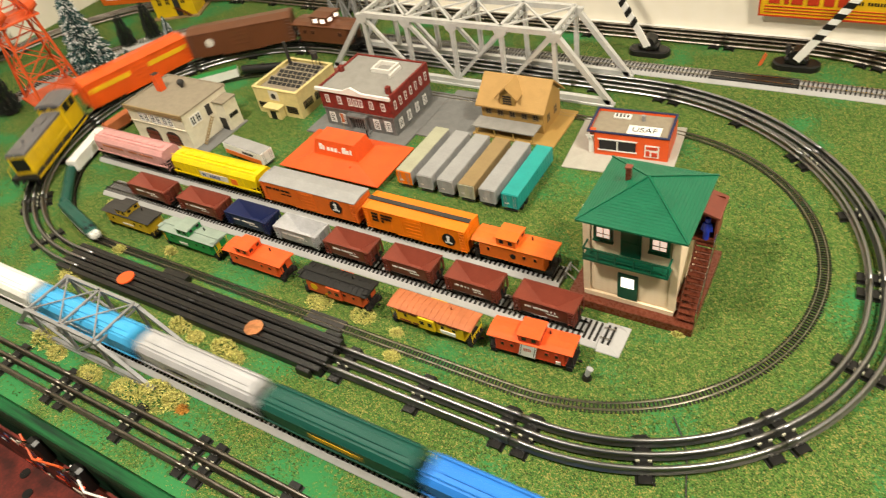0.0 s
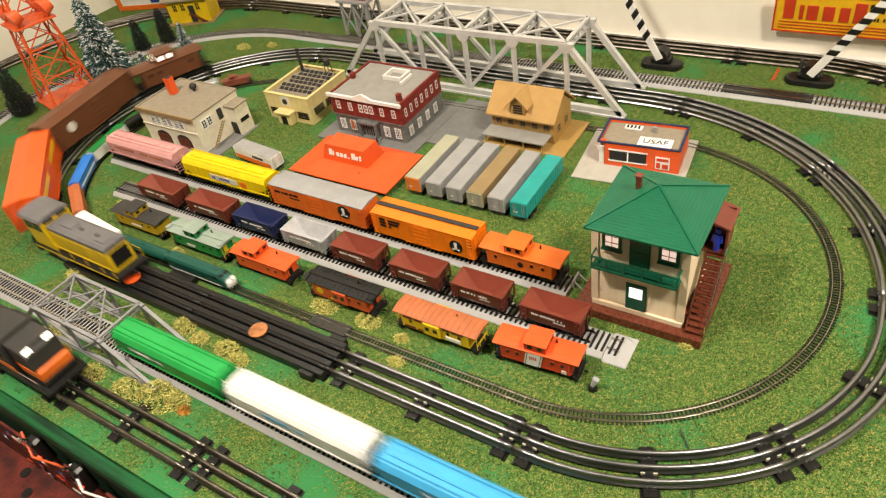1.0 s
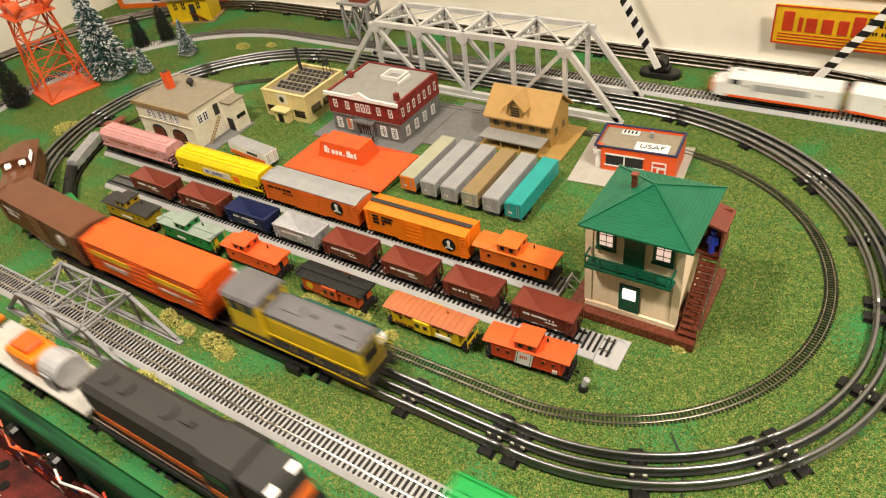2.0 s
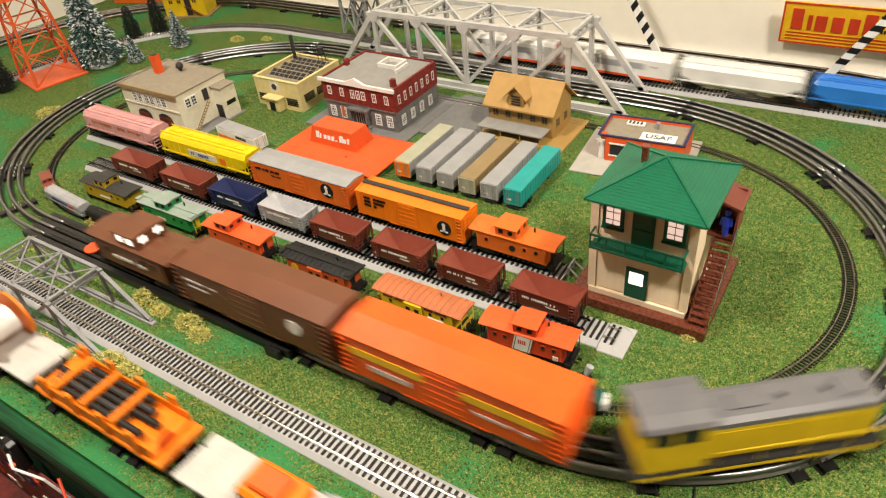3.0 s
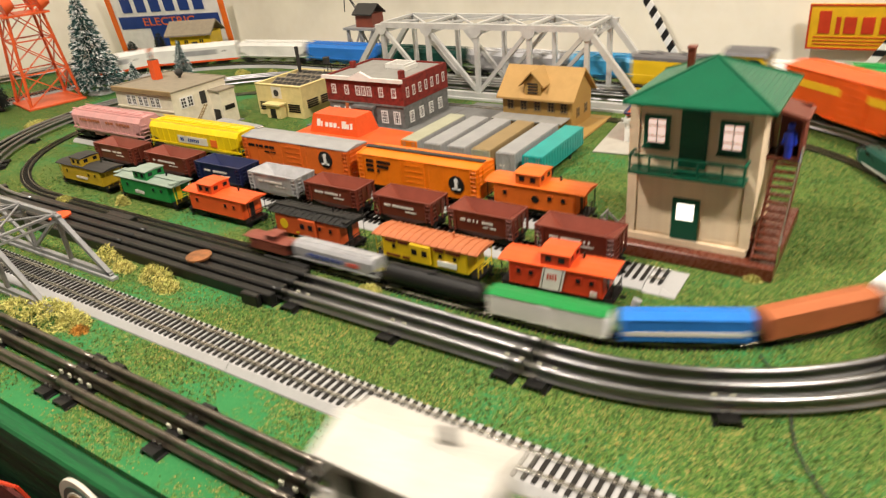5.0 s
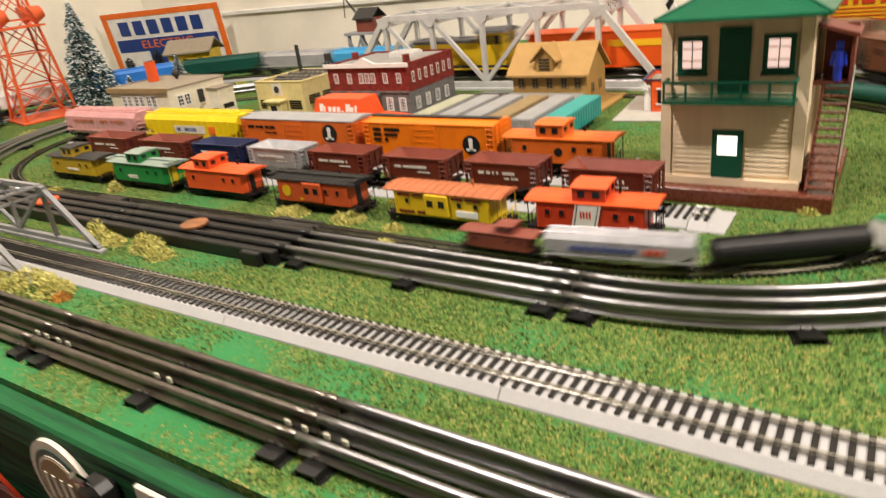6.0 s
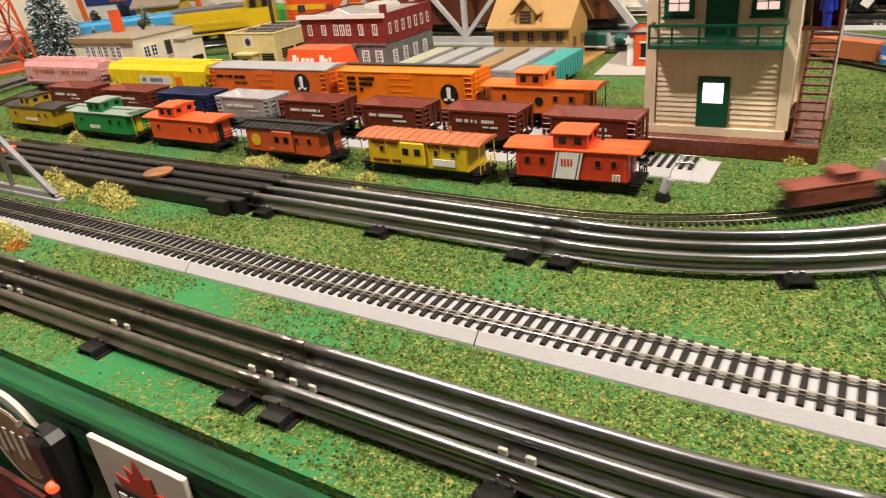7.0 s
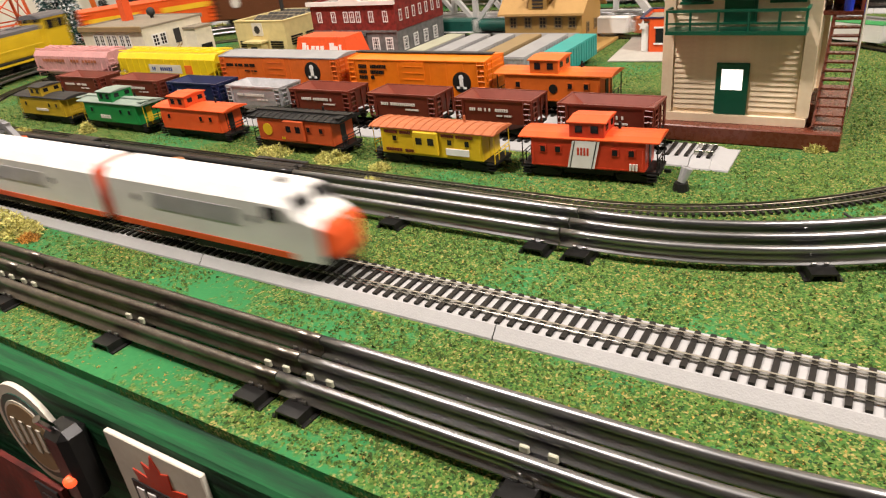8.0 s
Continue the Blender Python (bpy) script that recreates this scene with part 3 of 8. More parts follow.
def caboose(label, L, k, body, roof, cupola=0.0, bay=False, deck="black", end="", roofwalk="", stripe=None, m=None, wide=False, W=0.031, rib_roof=False, text="", seed=1, group="", flat_cupola=True, badge=None, cup_pane="window"):
    root = thing("caboose", label, "caboose", group, m=m)
    W = W * k
    b, h0, h1 = L * 0.40, 0.0105 * k, 0.0335 * k
    part("body", boxes((-b, -W / 2, h0, b, W / 2, h1), bevel=0.0006 * k), body, root)
    part("underframe", boxes((-L * 0.49, -W * 0.42, 0.0082 * k, L * 0.49, W * 0.42, h0 - 0.0001), (-b * 0.45, -W * 0.3, 0.004 * k, b * 0.45, W * 0.3, 0.0082 * k)), deck, root)
    bm = bmesh.new()
    w2 = W / 2 + 0.0012 * k
    prof = [(-w2, h1 - 0.0002 * k), (w2, h1 - 0.0002 * k), (w2, h1 + 0.0008 * k), (w2 * 0.55, h1 + 0.0026 * k), (0, h1 + 0.0034 * k), (-w2 * 0.55, h1 + 0.0026 * k), (-w2, h1 + 0.0008 * k)]
    extrude_x(bm, prof, -L * 0.49, L * 0.49)
    part("roof", bm, roof, root)
    if rib_roof:
        bm = bmesh.new()
        for i in range(15):
            x = -L * 0.47 + i * L * 0.94 / 14
            extrude_x(bm, [(y * 1.01, z + 0.0005 * k) for y, z in prof], x - 0.0004 * k, x + 0.0004 * k)
        part("roof_rib", bm, roof, root)
    if roofwalk:
        bm = boxes((-L * 0.5, -0.0035 * k, h1 + 0.0037 * k, L * 0.5, 0.0035 * k, h1 + 0.0046 * k))
        for s in (-1, 1):
            box(bm, s * L * 0.47 - 0.006 * k, -W * 0.45, h1 + 0.0034 * k, s * L * 0.47 + 0.001 * k, -0.004 * k, h1 + 0.0041 * k)
        part("roof_walk", bm, roofwalk, root)
    win = []
    wz0, wz1 = h0 + 0.0115 * k, h0 + 0.0175 * k
    xs = (-0.31, -0.2, 0.2, 0.31) if wide else (-0.28, 0.16, 0.29)
    for fx in xs:
        win.append(fx * L)
    for s in (-1, 1):
        for x in win:
            if (bay and abs(x) < 0.014 * k) or (bay and badge and x < -0.2 * L):
                continue
            p = part("window", boxes((x - 0.0028 * k, s * W / 2 - 0.0006 * k, wz0, x + 0.0028 * k, s * W / 2 + 0.0006 * k, wz1)), body, root)
            part("pane", boxes((x - 0.0020 * k, s * W / 2 - 0.0008 * k, wz0 + 0.0007 * k, x + 0.0019 * k, s * W / 2 + 0.0008 * k, wz1 - 0.0008 * k)), "window", p)
        part("sill_band", boxes((-b, s * W / 2 - 0.0002 * k, h0 + 0.001 * k, b, s * W / 2 + 0.0003 * k, h0 + 0.0018 * k)), body, root)
        part("grab_iron", rods(((-b * 0.96, s * (W / 2 + 0.001 * k), h0 + 0.004 * k), (-b * 0.96, s * (W / 2 + 0.001 * k), h0 + 0.017 * k)), ((b * 0.96, s * (W / 2 + 0.001 * k), h0 + 0.004 * k), (b * 0.96, s * (W / 2 + 0.001 * k), h0 + 0.017 * k)), r=0.00035 * k, n=4), body, root)
    if bay:
        for s in (-1, 1):
            bm = bmesh.new()
            y0, y1 = sorted((s * W / 2, s * (W / 2 + 0.0036 * k)))
            x = cupola * L
            box(bm, x - 0.012 * k, y0, h0 + 0.003 * k, x + 0.012 * k, y1, h1 - 0.0006 * k, bevel=0.0006 * k)
            p = part("bay", bm, body, root)
            for dx in (-0.006, 0.006):
                part("pane", boxes((x + (dx - 0.003) * k, s * (W / 2 + 0.0036 * k) - 0.0003 * k, wz0, x + (dx + 0.003) * k, s * (W / 2 + 0.0036 * k) + 0.0003 * k, wz1)), "window", p)
    else:
        x, cl, ch = cupola * L, 0.0135 * k, h1 + 0.0125 * k
        cw = W * (0.50 if not flat_cupola else 0.46)
        cup = part("cupola", boxes((x - cl, -cw, h1, x + cl, cw, ch), bevel=0.0005 * k), body, root)
        bm = bmesh.new()
        extrude_x(bm, [(-cw - 0.001 * k, ch), (cw + 0.001 * k, ch), (cw + 0.001 * k, ch + 0.0008 * k), (0, ch + 0.0024 * k), (-cw - 0.001 * k, ch + 0.0008 * k)], x - cl - 0.0015 * k, x + cl + 0.0015 * k)
        part("cupola_roof", bm, roof, cup)
        for s in (-1, 1):
            for dx in (-0.006, 0.006):
                part("pane", boxes((x + (dx - 0.0028) * k, s * cw - 0.0003 * k, h1 + 0.005 * k, x + (dx + 0.0028) * k, s * cw + 0.0004 * k, h1 + 0.0105 * k)), cup_pane, cup)
            for dy in (-0.5, 0.5):
                part("pane", boxes((x + s * cl - 0.0003 * k, dy * cw - 0.003 * k, h1 + 0.006 * k, x + s * cl + 0.0004 * k, dy * cw + 0.003 * k, h1 + 0.0105 * k)), cup_pane, cup)
    part("stove_pipe", rods(((L * 0.18, W * 0.22, h1), (L * 0.18, W * 0.22, h1 + 0.008 * k)), r=0.0011 * k, n=8), "black" if not bay else roof, root)
    for s in (-1, 1):
        x = s * L * 0.475
        rows = [((x, y, 0.009 * k), (x, y, h1)) for y in (-W * 0.42, W * 0.42)]
        rows += [((x, -W * 0.42, z * k), (x, W * 0.42, z * k)) for z in (0.0165, 0.0195)]
        rows += [((x, y, 0.009 * k), (x, y, 0.0195 * k)) for y in (-W * 0.18, W * 0.18)]
        part("end_railing", rods(*rows, r=0.0005 * k, n=4), end or deck, root)
        part("steps", boxes(*[(min(x, x - s * 0.007 * k), t * W * 0.40 - 0.0025 * k, z * k, max(x, x - s * 0.007 * k), t * W * 0.40 + 0.0025 * k, (z + 0.0008) * k) for t in (-1, 1) for z in (0.0032, 0.0058, 0.0082)]), "black", root)
        part("end_door", boxes((s * b - 0.0004 * k, -0.0035 * k, h0 + 0.001 * k, s * b + 0.0005 * k, 0.0035 * k, h0 + 0.018 * k)), "dark" if not end else end, root)
        truck(root, s * L * 0.31, k, 0.016)
    coupler(root, L, k)
    if stripe:
        mat, x0, x1, lean = stripe
        for s in (-1, 1):
            bm = bmesh.new()
            y = s * (W / 2 + 0.0007 * k)
            q = [(x0 * L, h0 + 0.0008 * k), (x1 * L, h0 + 0.0008 * k), (x1 * L + lean * k, h1 - 0.0008 * k), (x0 * L + lean * k, h1 - 0.0008 * k)]
            extrude_y(bm, q, y - 0.0004 * k, y + 0.0001 * k)
            st_ob = part("stripe", bm, mat, root)
            for e in (0.0016, -0.0024):
                bm = bmesh.new()
                xe = x0 * L + e * k if e > 0 else x1 * L + e * k
                y2 = y + s * 0.0003 * k
                extrude_y(bm, [(xe, h0 + 0.0008 * k), (xe + 0.0007 * k, h0 + 0.0008 * k), (xe + (lean + 0.0007) * k, h1 - 0.0008 * k), (xe + lean * k, h1 - 0.0008 * k)], y2 - 0.0003 * k, y2 + 0.0003 * k)
                part("stripe_edge", bm, "black", st_ob)
    if badge:
        mat, bx, r = badge
        for s in (-1, 1):
            bm = bmesh.new()
            cylinder(bm, (bx * L, s * W / 2, h0 + 0.0115 * k), (bx * L, s * (W / 2 + 0.0006 * k), h0 + 0.0115 * k), r * k, n=24)
            part("emblem", bm, mat, root)
    if text:
        for mat, x0, x1, z, h, n in text:
            part("lettering", bars(x0 * L, x1 * L, h0 + z * k, h * k, -W / 2 - 0.0006 * k, n, seed, 0.0006 * k), mat, root)
    return root


def hopper(label, L, k, body, inside, m=None, seed=1, group="", text=True):
    """An open ore car: sloping hopper floor, thick rim, outside end posts and ladders."""
    root = thing("ore_car", label, "hopper car", group, m=m)
    W, h0, h1 = 0.0335 * k, 0.0125 * k, 0.0345 * k
    b = L * 0.5
    t = 0.0009 * k
    bm = bmesh.new()
    # outside: sides lean out a little towards the rim, belly tapers in
    lo = [(-b * 0.86, -W / 2 + 0.0012 * k), (b * 0.86, -W / 2 + 0.0012 * k), (b * 0.86, W / 2 - 0.0012 * k), (-b * 0.86, W / 2 - 0.0012 * k)]
    hi = [(-b, -W / 2), (b, -W / 2), (b, W / 2), (-b, W / 2)]
    be = [(-b * 0.32, -W * 0.34), (b * 0.32, -W * 0.34), (b * 0.32, W * 0.34), (-b * 0.32, W * 0.34)]
    ring = lambda pts, z: [bm.verts.new((x, y, z)) for x, y in pts]
    r0, r1, r2 = ring(be, 0.005 * k), ring(lo, h0), ring(hi, h1)
    r3 = ring([(x - math.copysign(t, x), y - math.copysign(t, y)) for x, y in hi], h1)
    r4 = ring([(x * 0.30, y * 0.22) for x, y in hi], h0 + 0.005 * k)
    for p, q in ((r0, r1), (r1, r2), (r2, r3)):
        for i in range(4):
            bm.faces.new((p[i], p[(i + 1) % 4], q[(i + 1) % 4], q[i]))
    bm.faces.new(r0[::-1])
    part("body", bm, body, root)
    bm = bmesh.new()
    r3 = [bm.verts.new((x - math.copysign(t, x), y - math.copysign(t, y), h1)) for x, y in hi]
    r4 = [bm.verts.new((x * 0.26, y * 0.20, h0 + 0.003 * k)) for x, y in hi]
    for i in range(4):
        bm.faces.new((r3[(i + 1) % 4], r3[i], r4[i], r4[(i + 1) % 4]))
    bm.faces.new(r4)
    part("slope_sheet", bm, inside, root)
    e = 0.0008 * k
    part("rim", boxes((-b - e, -W / 2 - e, h1 - 0.0014 * k, b + e, -W / 2 + t, h1 + 0.0005 * k), (-b - e, W / 2 - t, h1 - 0.0014 * k, b + e, W / 2 + e, h1 + 0.0005 * k),
                      (-b - e, -W / 2 + t, h1 - 0.0014 * k, -b + t, W / 2 - t, h1 + 0.0005 * k), (b - t, -W / 2 + t, h1 - 0.0014 * k, b + e, W / 2 - t, h1 + 0.0005 * k)), body, root)
    part("underframe", boxes((-b * 1.0, -0.004 * k, 0.0075 * k, b * 1.0, 0.004 * k, 0.010 * k), (-b, -W * 0.46, 0.0085 * k, -b * 0.86, W * 0.46, 0.0105 * k), (b * 0.86, -W * 0.46, 0.0085 * k, b, W * 0.46, 0.0105 * k)), "black", root)
    for s in (-1, 1):
        for y in (-W * 0.47, -W * 0.16, W * 0.16, W * 0.47):
            part("end_post", boxes((min(s * b * 0.97, s * b), y - 0.0009 * k, 0.0095 * k, max(s * b * 0.97, s * b), y + 0.0009 * k, h1)), body, root)
        for side in (-1, 1):
            ladder(root, s * b * 0.91, side * (W / 2 + 0.0006 * k), 0.011 * k, h1, 0.007 * k, 5, body, r=0.0006 * k)
        ladder(root, s * (b + 0.0005 * k), -W * 0.3, 0.011 * k, h1, 0.008 * k, 5, body, axis="y", r=0.0006 * k)
        truck(root, s * b * 0.66, k, 0.016)
    coupler(root, L, k)
    for side in (-1, 1):
        part("side_rib", boxes(*[(x * b - 0.0006 * k, side * W / 2 - 0.0006 * k, h0, x * b + 0.0006 * k, side * W / 2 + 0.0005 * k, h1 - 0.001 * k) for x in (-0.8, 0.8)]), body, root)
    if text:
        part("lettering", bars(-b * 0.62, b * 0.42, h0 + 0.0125 * k, 0.0026 * k, -W / 2 - 0.0001 * k, 12, seed), "lettering", root)
        part("lettering", bars(b * 0.1, b * 0.5, h0 + 0.0075 * k, 0.0014 * k, -W / 2 + 0.0003 * k, 7, seed + 5), "lettering", root)
    return root


def boxcar(label, L, W, H, k, body, roof, m=None, ribs=12, door=True, badge=None, text=(), walkway="", name="boxcar", category="boxcar", band=None, seed=1, doors_mat=None, group="", seams=True):
    """A closed car: ribbed sides, sliding door, peaked roof with walkway, ladders, trucks."""
    root = thing(name, label, category, group, m=m)
    h0, h1, b = 0.0085 * k, H - 0.0035 * k, L / 2
    part("body", boxes((-b, -W / 2, h0, b, W / 2, h1), bevel=0.0005 * k), body, root)
    bm = bmesh.new()
    w2 = W / 2 + 0.0006 * k
    extrude_x(bm, [(-w2, h1), (w2, h1), (w2, h1 + 0.001 * k), (0, H), (-w2, h1 + 0.001 * k)], -b - 0.0006 * k, b + 0.0006 * k)
    part("roof", bm, roof, root)
    bm = bmesh.new()
    for i in range(13 if seams else 1):
        x = -b * 0.97 + i * b * 1.94 / 12
        for s in (-1, 1):
            beam(bm, (x, s * w2 * 0.97, h1 + 0.0014 * k), (x, s * 0.0035 * k, H + 0.0002 * k), 0.0008 * k, 0.0008 * k)
    part("roof_seam", bm, roof, root)
    if walkway:
        part("roof_walk", boxes((-b, -0.0034 * k, H + 0.0006 * k, b, 0.0034 * k, H + 0.0014 * k)), walkway, root)
    part("underframe", boxes((-b * 0.96, -W * 0.2, 0.0065 * k, b * 0.96, W * 0.2, h0), (-b * 0.3, -W * 0.4, 0.0045 * k, b * 0.3, W * 0.4, h0)), "black", root)
    for s in (-1, 1):
        if ribs:
            bm = bmesh.new()
            for i in range(ribs):
                x = -b * 0.94 + i * b * 1.88 / (ribs - 1)
                if door and abs(x) < 0.0135 * k:
                    continue
                box(bm, x - 0.0006 * k, s * W / 2 - 0.0004 * k, h0 + 0.001 * k, x + 0.0006 * k, s * W / 2 + 0.0004 * k, h1 - 0.0008 * k)
            part("side_rib", bm, body, root)
        if door:
            d = part("door", boxes((-0.0125 * k, s * W / 2 - 0.0008 * k, h0 + 0.0006 * k, 0.0125 * k, s * W / 2 + 0.0008 * k, h1 - 0.001 * k)), doors_mat or body, root)
            part("door_track", boxes((-0.028 * k, s * W / 2 - 0.0004 * k, h0 - 0.0006 * k, 0.028 * k, s * W / 2 + 0.0012 * k, h0 + 0.0004 * k)), body, d)
            part("door_rib", boxes(*[(-0.0115 * k, s * W / 2 - 0.0012 * k, h0 + z * (h1 - h0), 0.0115 * k, s * W / 2 + 0.0012 * k, h0 + z * (h1 - h0) + 0.0008 * k) for z in (0.12, 0.3, 0.48, 0.66, 0.84)]), doors_mat or body, d)
        ladder(root, s * b * 0.95, -W / 2 - 0.0008 * k, h0, h1, 0.007 * k, 7, body, r=0.0005 * k)
        ladder(root, s * b * 0.95, W / 2 + 0.0008 * k, h0, h1, 0.007 * k, 7, body, r=0.0005 * k)
        ladder(root, s * (b + 0.0008 * k), -W * 0.3, h0, h1, 0.008 * k, 7, body, axis="y", r=0.0005 * k)
        part("end_rib", boxes(*[(min(s * b, s * (b + 0.0007 * k)), -W * 0.47, h0 + z * (h1 - h0), max(s * b, s * (b + 0.0007 * k)), W * 0.47, h0 + z * (h1 - h0) + 0.0016 * k) for z in (0.1, 0.26, 0.42, 0.58, 0.74, 0.88)]), body, root)
        truck(root, s * (b - 0.022 * k), k)
        if badge:
            mat, bx, bz, r, inner_mat = badge
            bm = bmesh.new()
            cylinder(bm, (bx * L, s * W / 2, bz), (bx * L, s * (W / 2 + 0.0010 * k), bz), r, n=28)
            e = part("emblem", bm, mat, root)
            if inner_mat:
                bm = bmesh.new()
                y = s * (W / 2 + 0.0012 * k)
                cylinder(bm, (bx * L, y - 0.0002, bz + r * 0.48), (bx * L, y + 0.0002, bz + r * 0.48), r * 0.26, n=14)
                box(bm, bx * L - r * 0.2, y - 0.0002, bz - r * 0.62, bx * L + r * 0.2, y + 0.0002, bz + r * 0.26)
                box(bm, bx * L - r * 0.55, y - 0.0002, bz - r * 0.62, bx * L + r * 0.55, y + 0.0002, bz - r * 0.40)
                part("emblem_mark", bm, inner_mat, e)
        if band:
            mat, z0, z1, x0, x1 = band
            part("stripe", boxes((x0 * L, s * W / 2 - 0.0006 * k, z0, x1 * L, s * W / 2 + 0.0006 * k, z1)), mat, root)
    coupler(root, L, k)
    for mat, x0, x1, z, h, n in text:
        part("lettering", bars(x0 * L, x1 * L, z, h, -W / 2 - 0.0007 * k, n, seed), mat, root)
    return root


def covered_hopper(label, L, W, H, k, body, m=None, hatch=None, text=(), seed=1, group="", panel=None):
    """A closed hopper car: ribbed curved sides, sloped ends, roof trough with hatches, three bays."""
    root = thing("covered_hopper", label, "hopper car", group, m=m)
    b, h0 = L / 2, 0.012 * k
    prof = [(-W * 0.40, h0), (W * 0.40, h0), (W * 0.5, h0 + 0.006 * k), (W * 0.5, H - 0.007 * k), (W * 0.38, H - 0.0012 * k), (0, H), (-W * 0.38, H - 0.0012 * k), (-W * 0.5, H - 0.007 * k), (-W * 0.5, h0 + 0.006 * k)]
    bm = bmesh.new()
    rings = []
    for x, cut in ((-b * 0.97, h0 + (H - h0) * 0.45), (-b * 0.72, h0), (b * 0.72, h0), (b * 0.97, h0 + (H - h0) * 0.45)):
        rings.append([bm.verts.new((x, y, max(z, cut))) for y, z in prof])
    for p, q in zip(rings, rings[1:]):
        for i in range(len(prof)):
            bm.faces.new((p[i], p[(i + 1) % len(prof)], q[(i + 1) % len(prof)], q[i]))
    bm.faces.new(rings[0][::-1])
    bm.faces.new(rings[-1])
    bmesh.ops.remove_doubles(bm, verts=bm.verts, dist=1e-6)
    part("body", bm, body, root)
    for s in (-1, 1):
        bm = bmesh.new()
        for i in range(15):
            x = -b * 0.93 + i * b * 1.86 / 14
            box(bm, x - 0.0006 * k, s * W / 2 - 0.0006 * k, h0 + 0.007 * k, x + 0.0006 * k, s * W / 2 + 0.0007 * k, H - 0.0065 * k)
        part("side_rib", bm, body, root)
        part("side_sill", boxes((-b, s * W * 0.5 - 0.001 * k, h0 + 0.0045 * k, b, s * W * 0.5 + 0.0008 * k, h0 + 0.0068 * k)), body, root)
        part("end_cage", rods(*[((s * b, y, 0.009 * k), (s * b * 0.97, y, H - 0.006 * k)) for y in (-W * 0.46, -W * 0.2, W * 0.2, W * 0.46)],
                              *[((s * b, -W * 0.46, z * H), (s * b, -W * 0.2, z * H)) for z in (0.3, 0.42, 0.54, 0.66, 0.78)], r=0.0006 * k, n=4), body, root)
        part("bay", boxes(*[(x * b - 0.009 * k, -W * 0.28, 0.006 * k, x * b + 0.009 * k, W * 0.28, h0 + 0.001 * k) for x in (-0.45, 0.0, 0.45)]), body, root) if s == 1 else None
        truck(root, s * (b - 0.02 * k), k)
    part("roof_trough", boxes((-b * 0.86, -W * 0.13, H - 0.0006 * k, b * 0.86, W * 0.13, H + 0.0014 * k), bevel=0.0004 * k), hatch or body, root)
    for i in range(9):
        x = -b * 0.8 + i * b * 0.2
        part("hatch", boxes((x - 0.004 * k, -W * 0.10, H + 0.0014 * k, x + 0.004 * k, W * 0.10, H + 0.0024 * k), bevel=0.0004 * k), hatch or body, root)
    rows = [((-b, s * W * 0.30, H + 0.0008 * k), (b, s * W * 0.30, H + 0.0008 * k)) for s in (-1, 1)]
    part("roof_walk", rods(*rows, r=0.0008 * k, n=4), hatch or body, root)
    part("underframe", boxes((-b, -0.003 * k, 0.0075 * k, b, 0.003 * k, 0.010 * k), (-b, -W * 0.45, 0.0085 * k, -b * 0.84, W * 0.45, 0.0105 * k), (b * 0.84, -W * 0.45, 0.0085 * k, b, W * 0.45, 0.0105 * k)), "black", root)
    coupler(root, L, k)
    if panel:
        mat, x0, x1, z0, z1 = panel
        part("side_panel", boxes((x0 * L, -W / 2 - 0.0009 * k, z0, x1 * L, -W / 2 - 0.0002 * k, z1)), mat, root)
    for mat, x0, x1, z, h, n in text:
        part("lettering", bars(x0 * L, x1 * L, z, h, -W / 2 - 0.0008 * k, n, seed), mat, root)
    return root


def tank_car(label, L, W, H, k, body, m=None, group=""):
    root = thing("tank_car", label, "tank car", group, m=m)
    r, zc = W * 0.48, H - W * 0.48
    bm = bmesh.new()
    cylinder(bm, (-L * 0.47, 0, zc), (L * 0.47, 0, zc), r, n=20)
    for s in (-1, 1):
        cylinder(bm, (s * L * 0.47, 0, zc), (s * L * 0.495, 0, zc), r, r * 0.6, n=20)
    part("tank", bm, body, root, smooth=False)
    part("dome", rods(((0, 0, H - 0.001 * k), (0, 0, H + 0.003 * k)), r=0.006 * k, n=14), body, root)
    part("walkway", boxes((-L * 0.48, -0.003 * k, H + 0.0002 * k, L * 0.48, 0.003 * k, H + 0.0008 * k)), body, root)
    part("underframe", boxes((-L * 0.5, -W * 0.2, 0.0075 * k, L * 0.5, W * 0.2, 0.0105 * k), (-L * 0.42, -W * 0.3, 0.0100 * k, -L * 0.32, W * 0.3, zc - r * 0.7), (L * 0.32, -W * 0.3, 0.0100 * k, L * 0.42, W * 0.3, zc - r * 0.7)), "black", root)
    for s in (-1, 1):
        truck(root, s * (L / 2 - 0.02 * k), k)
    coupler(root, L, k)
    return root


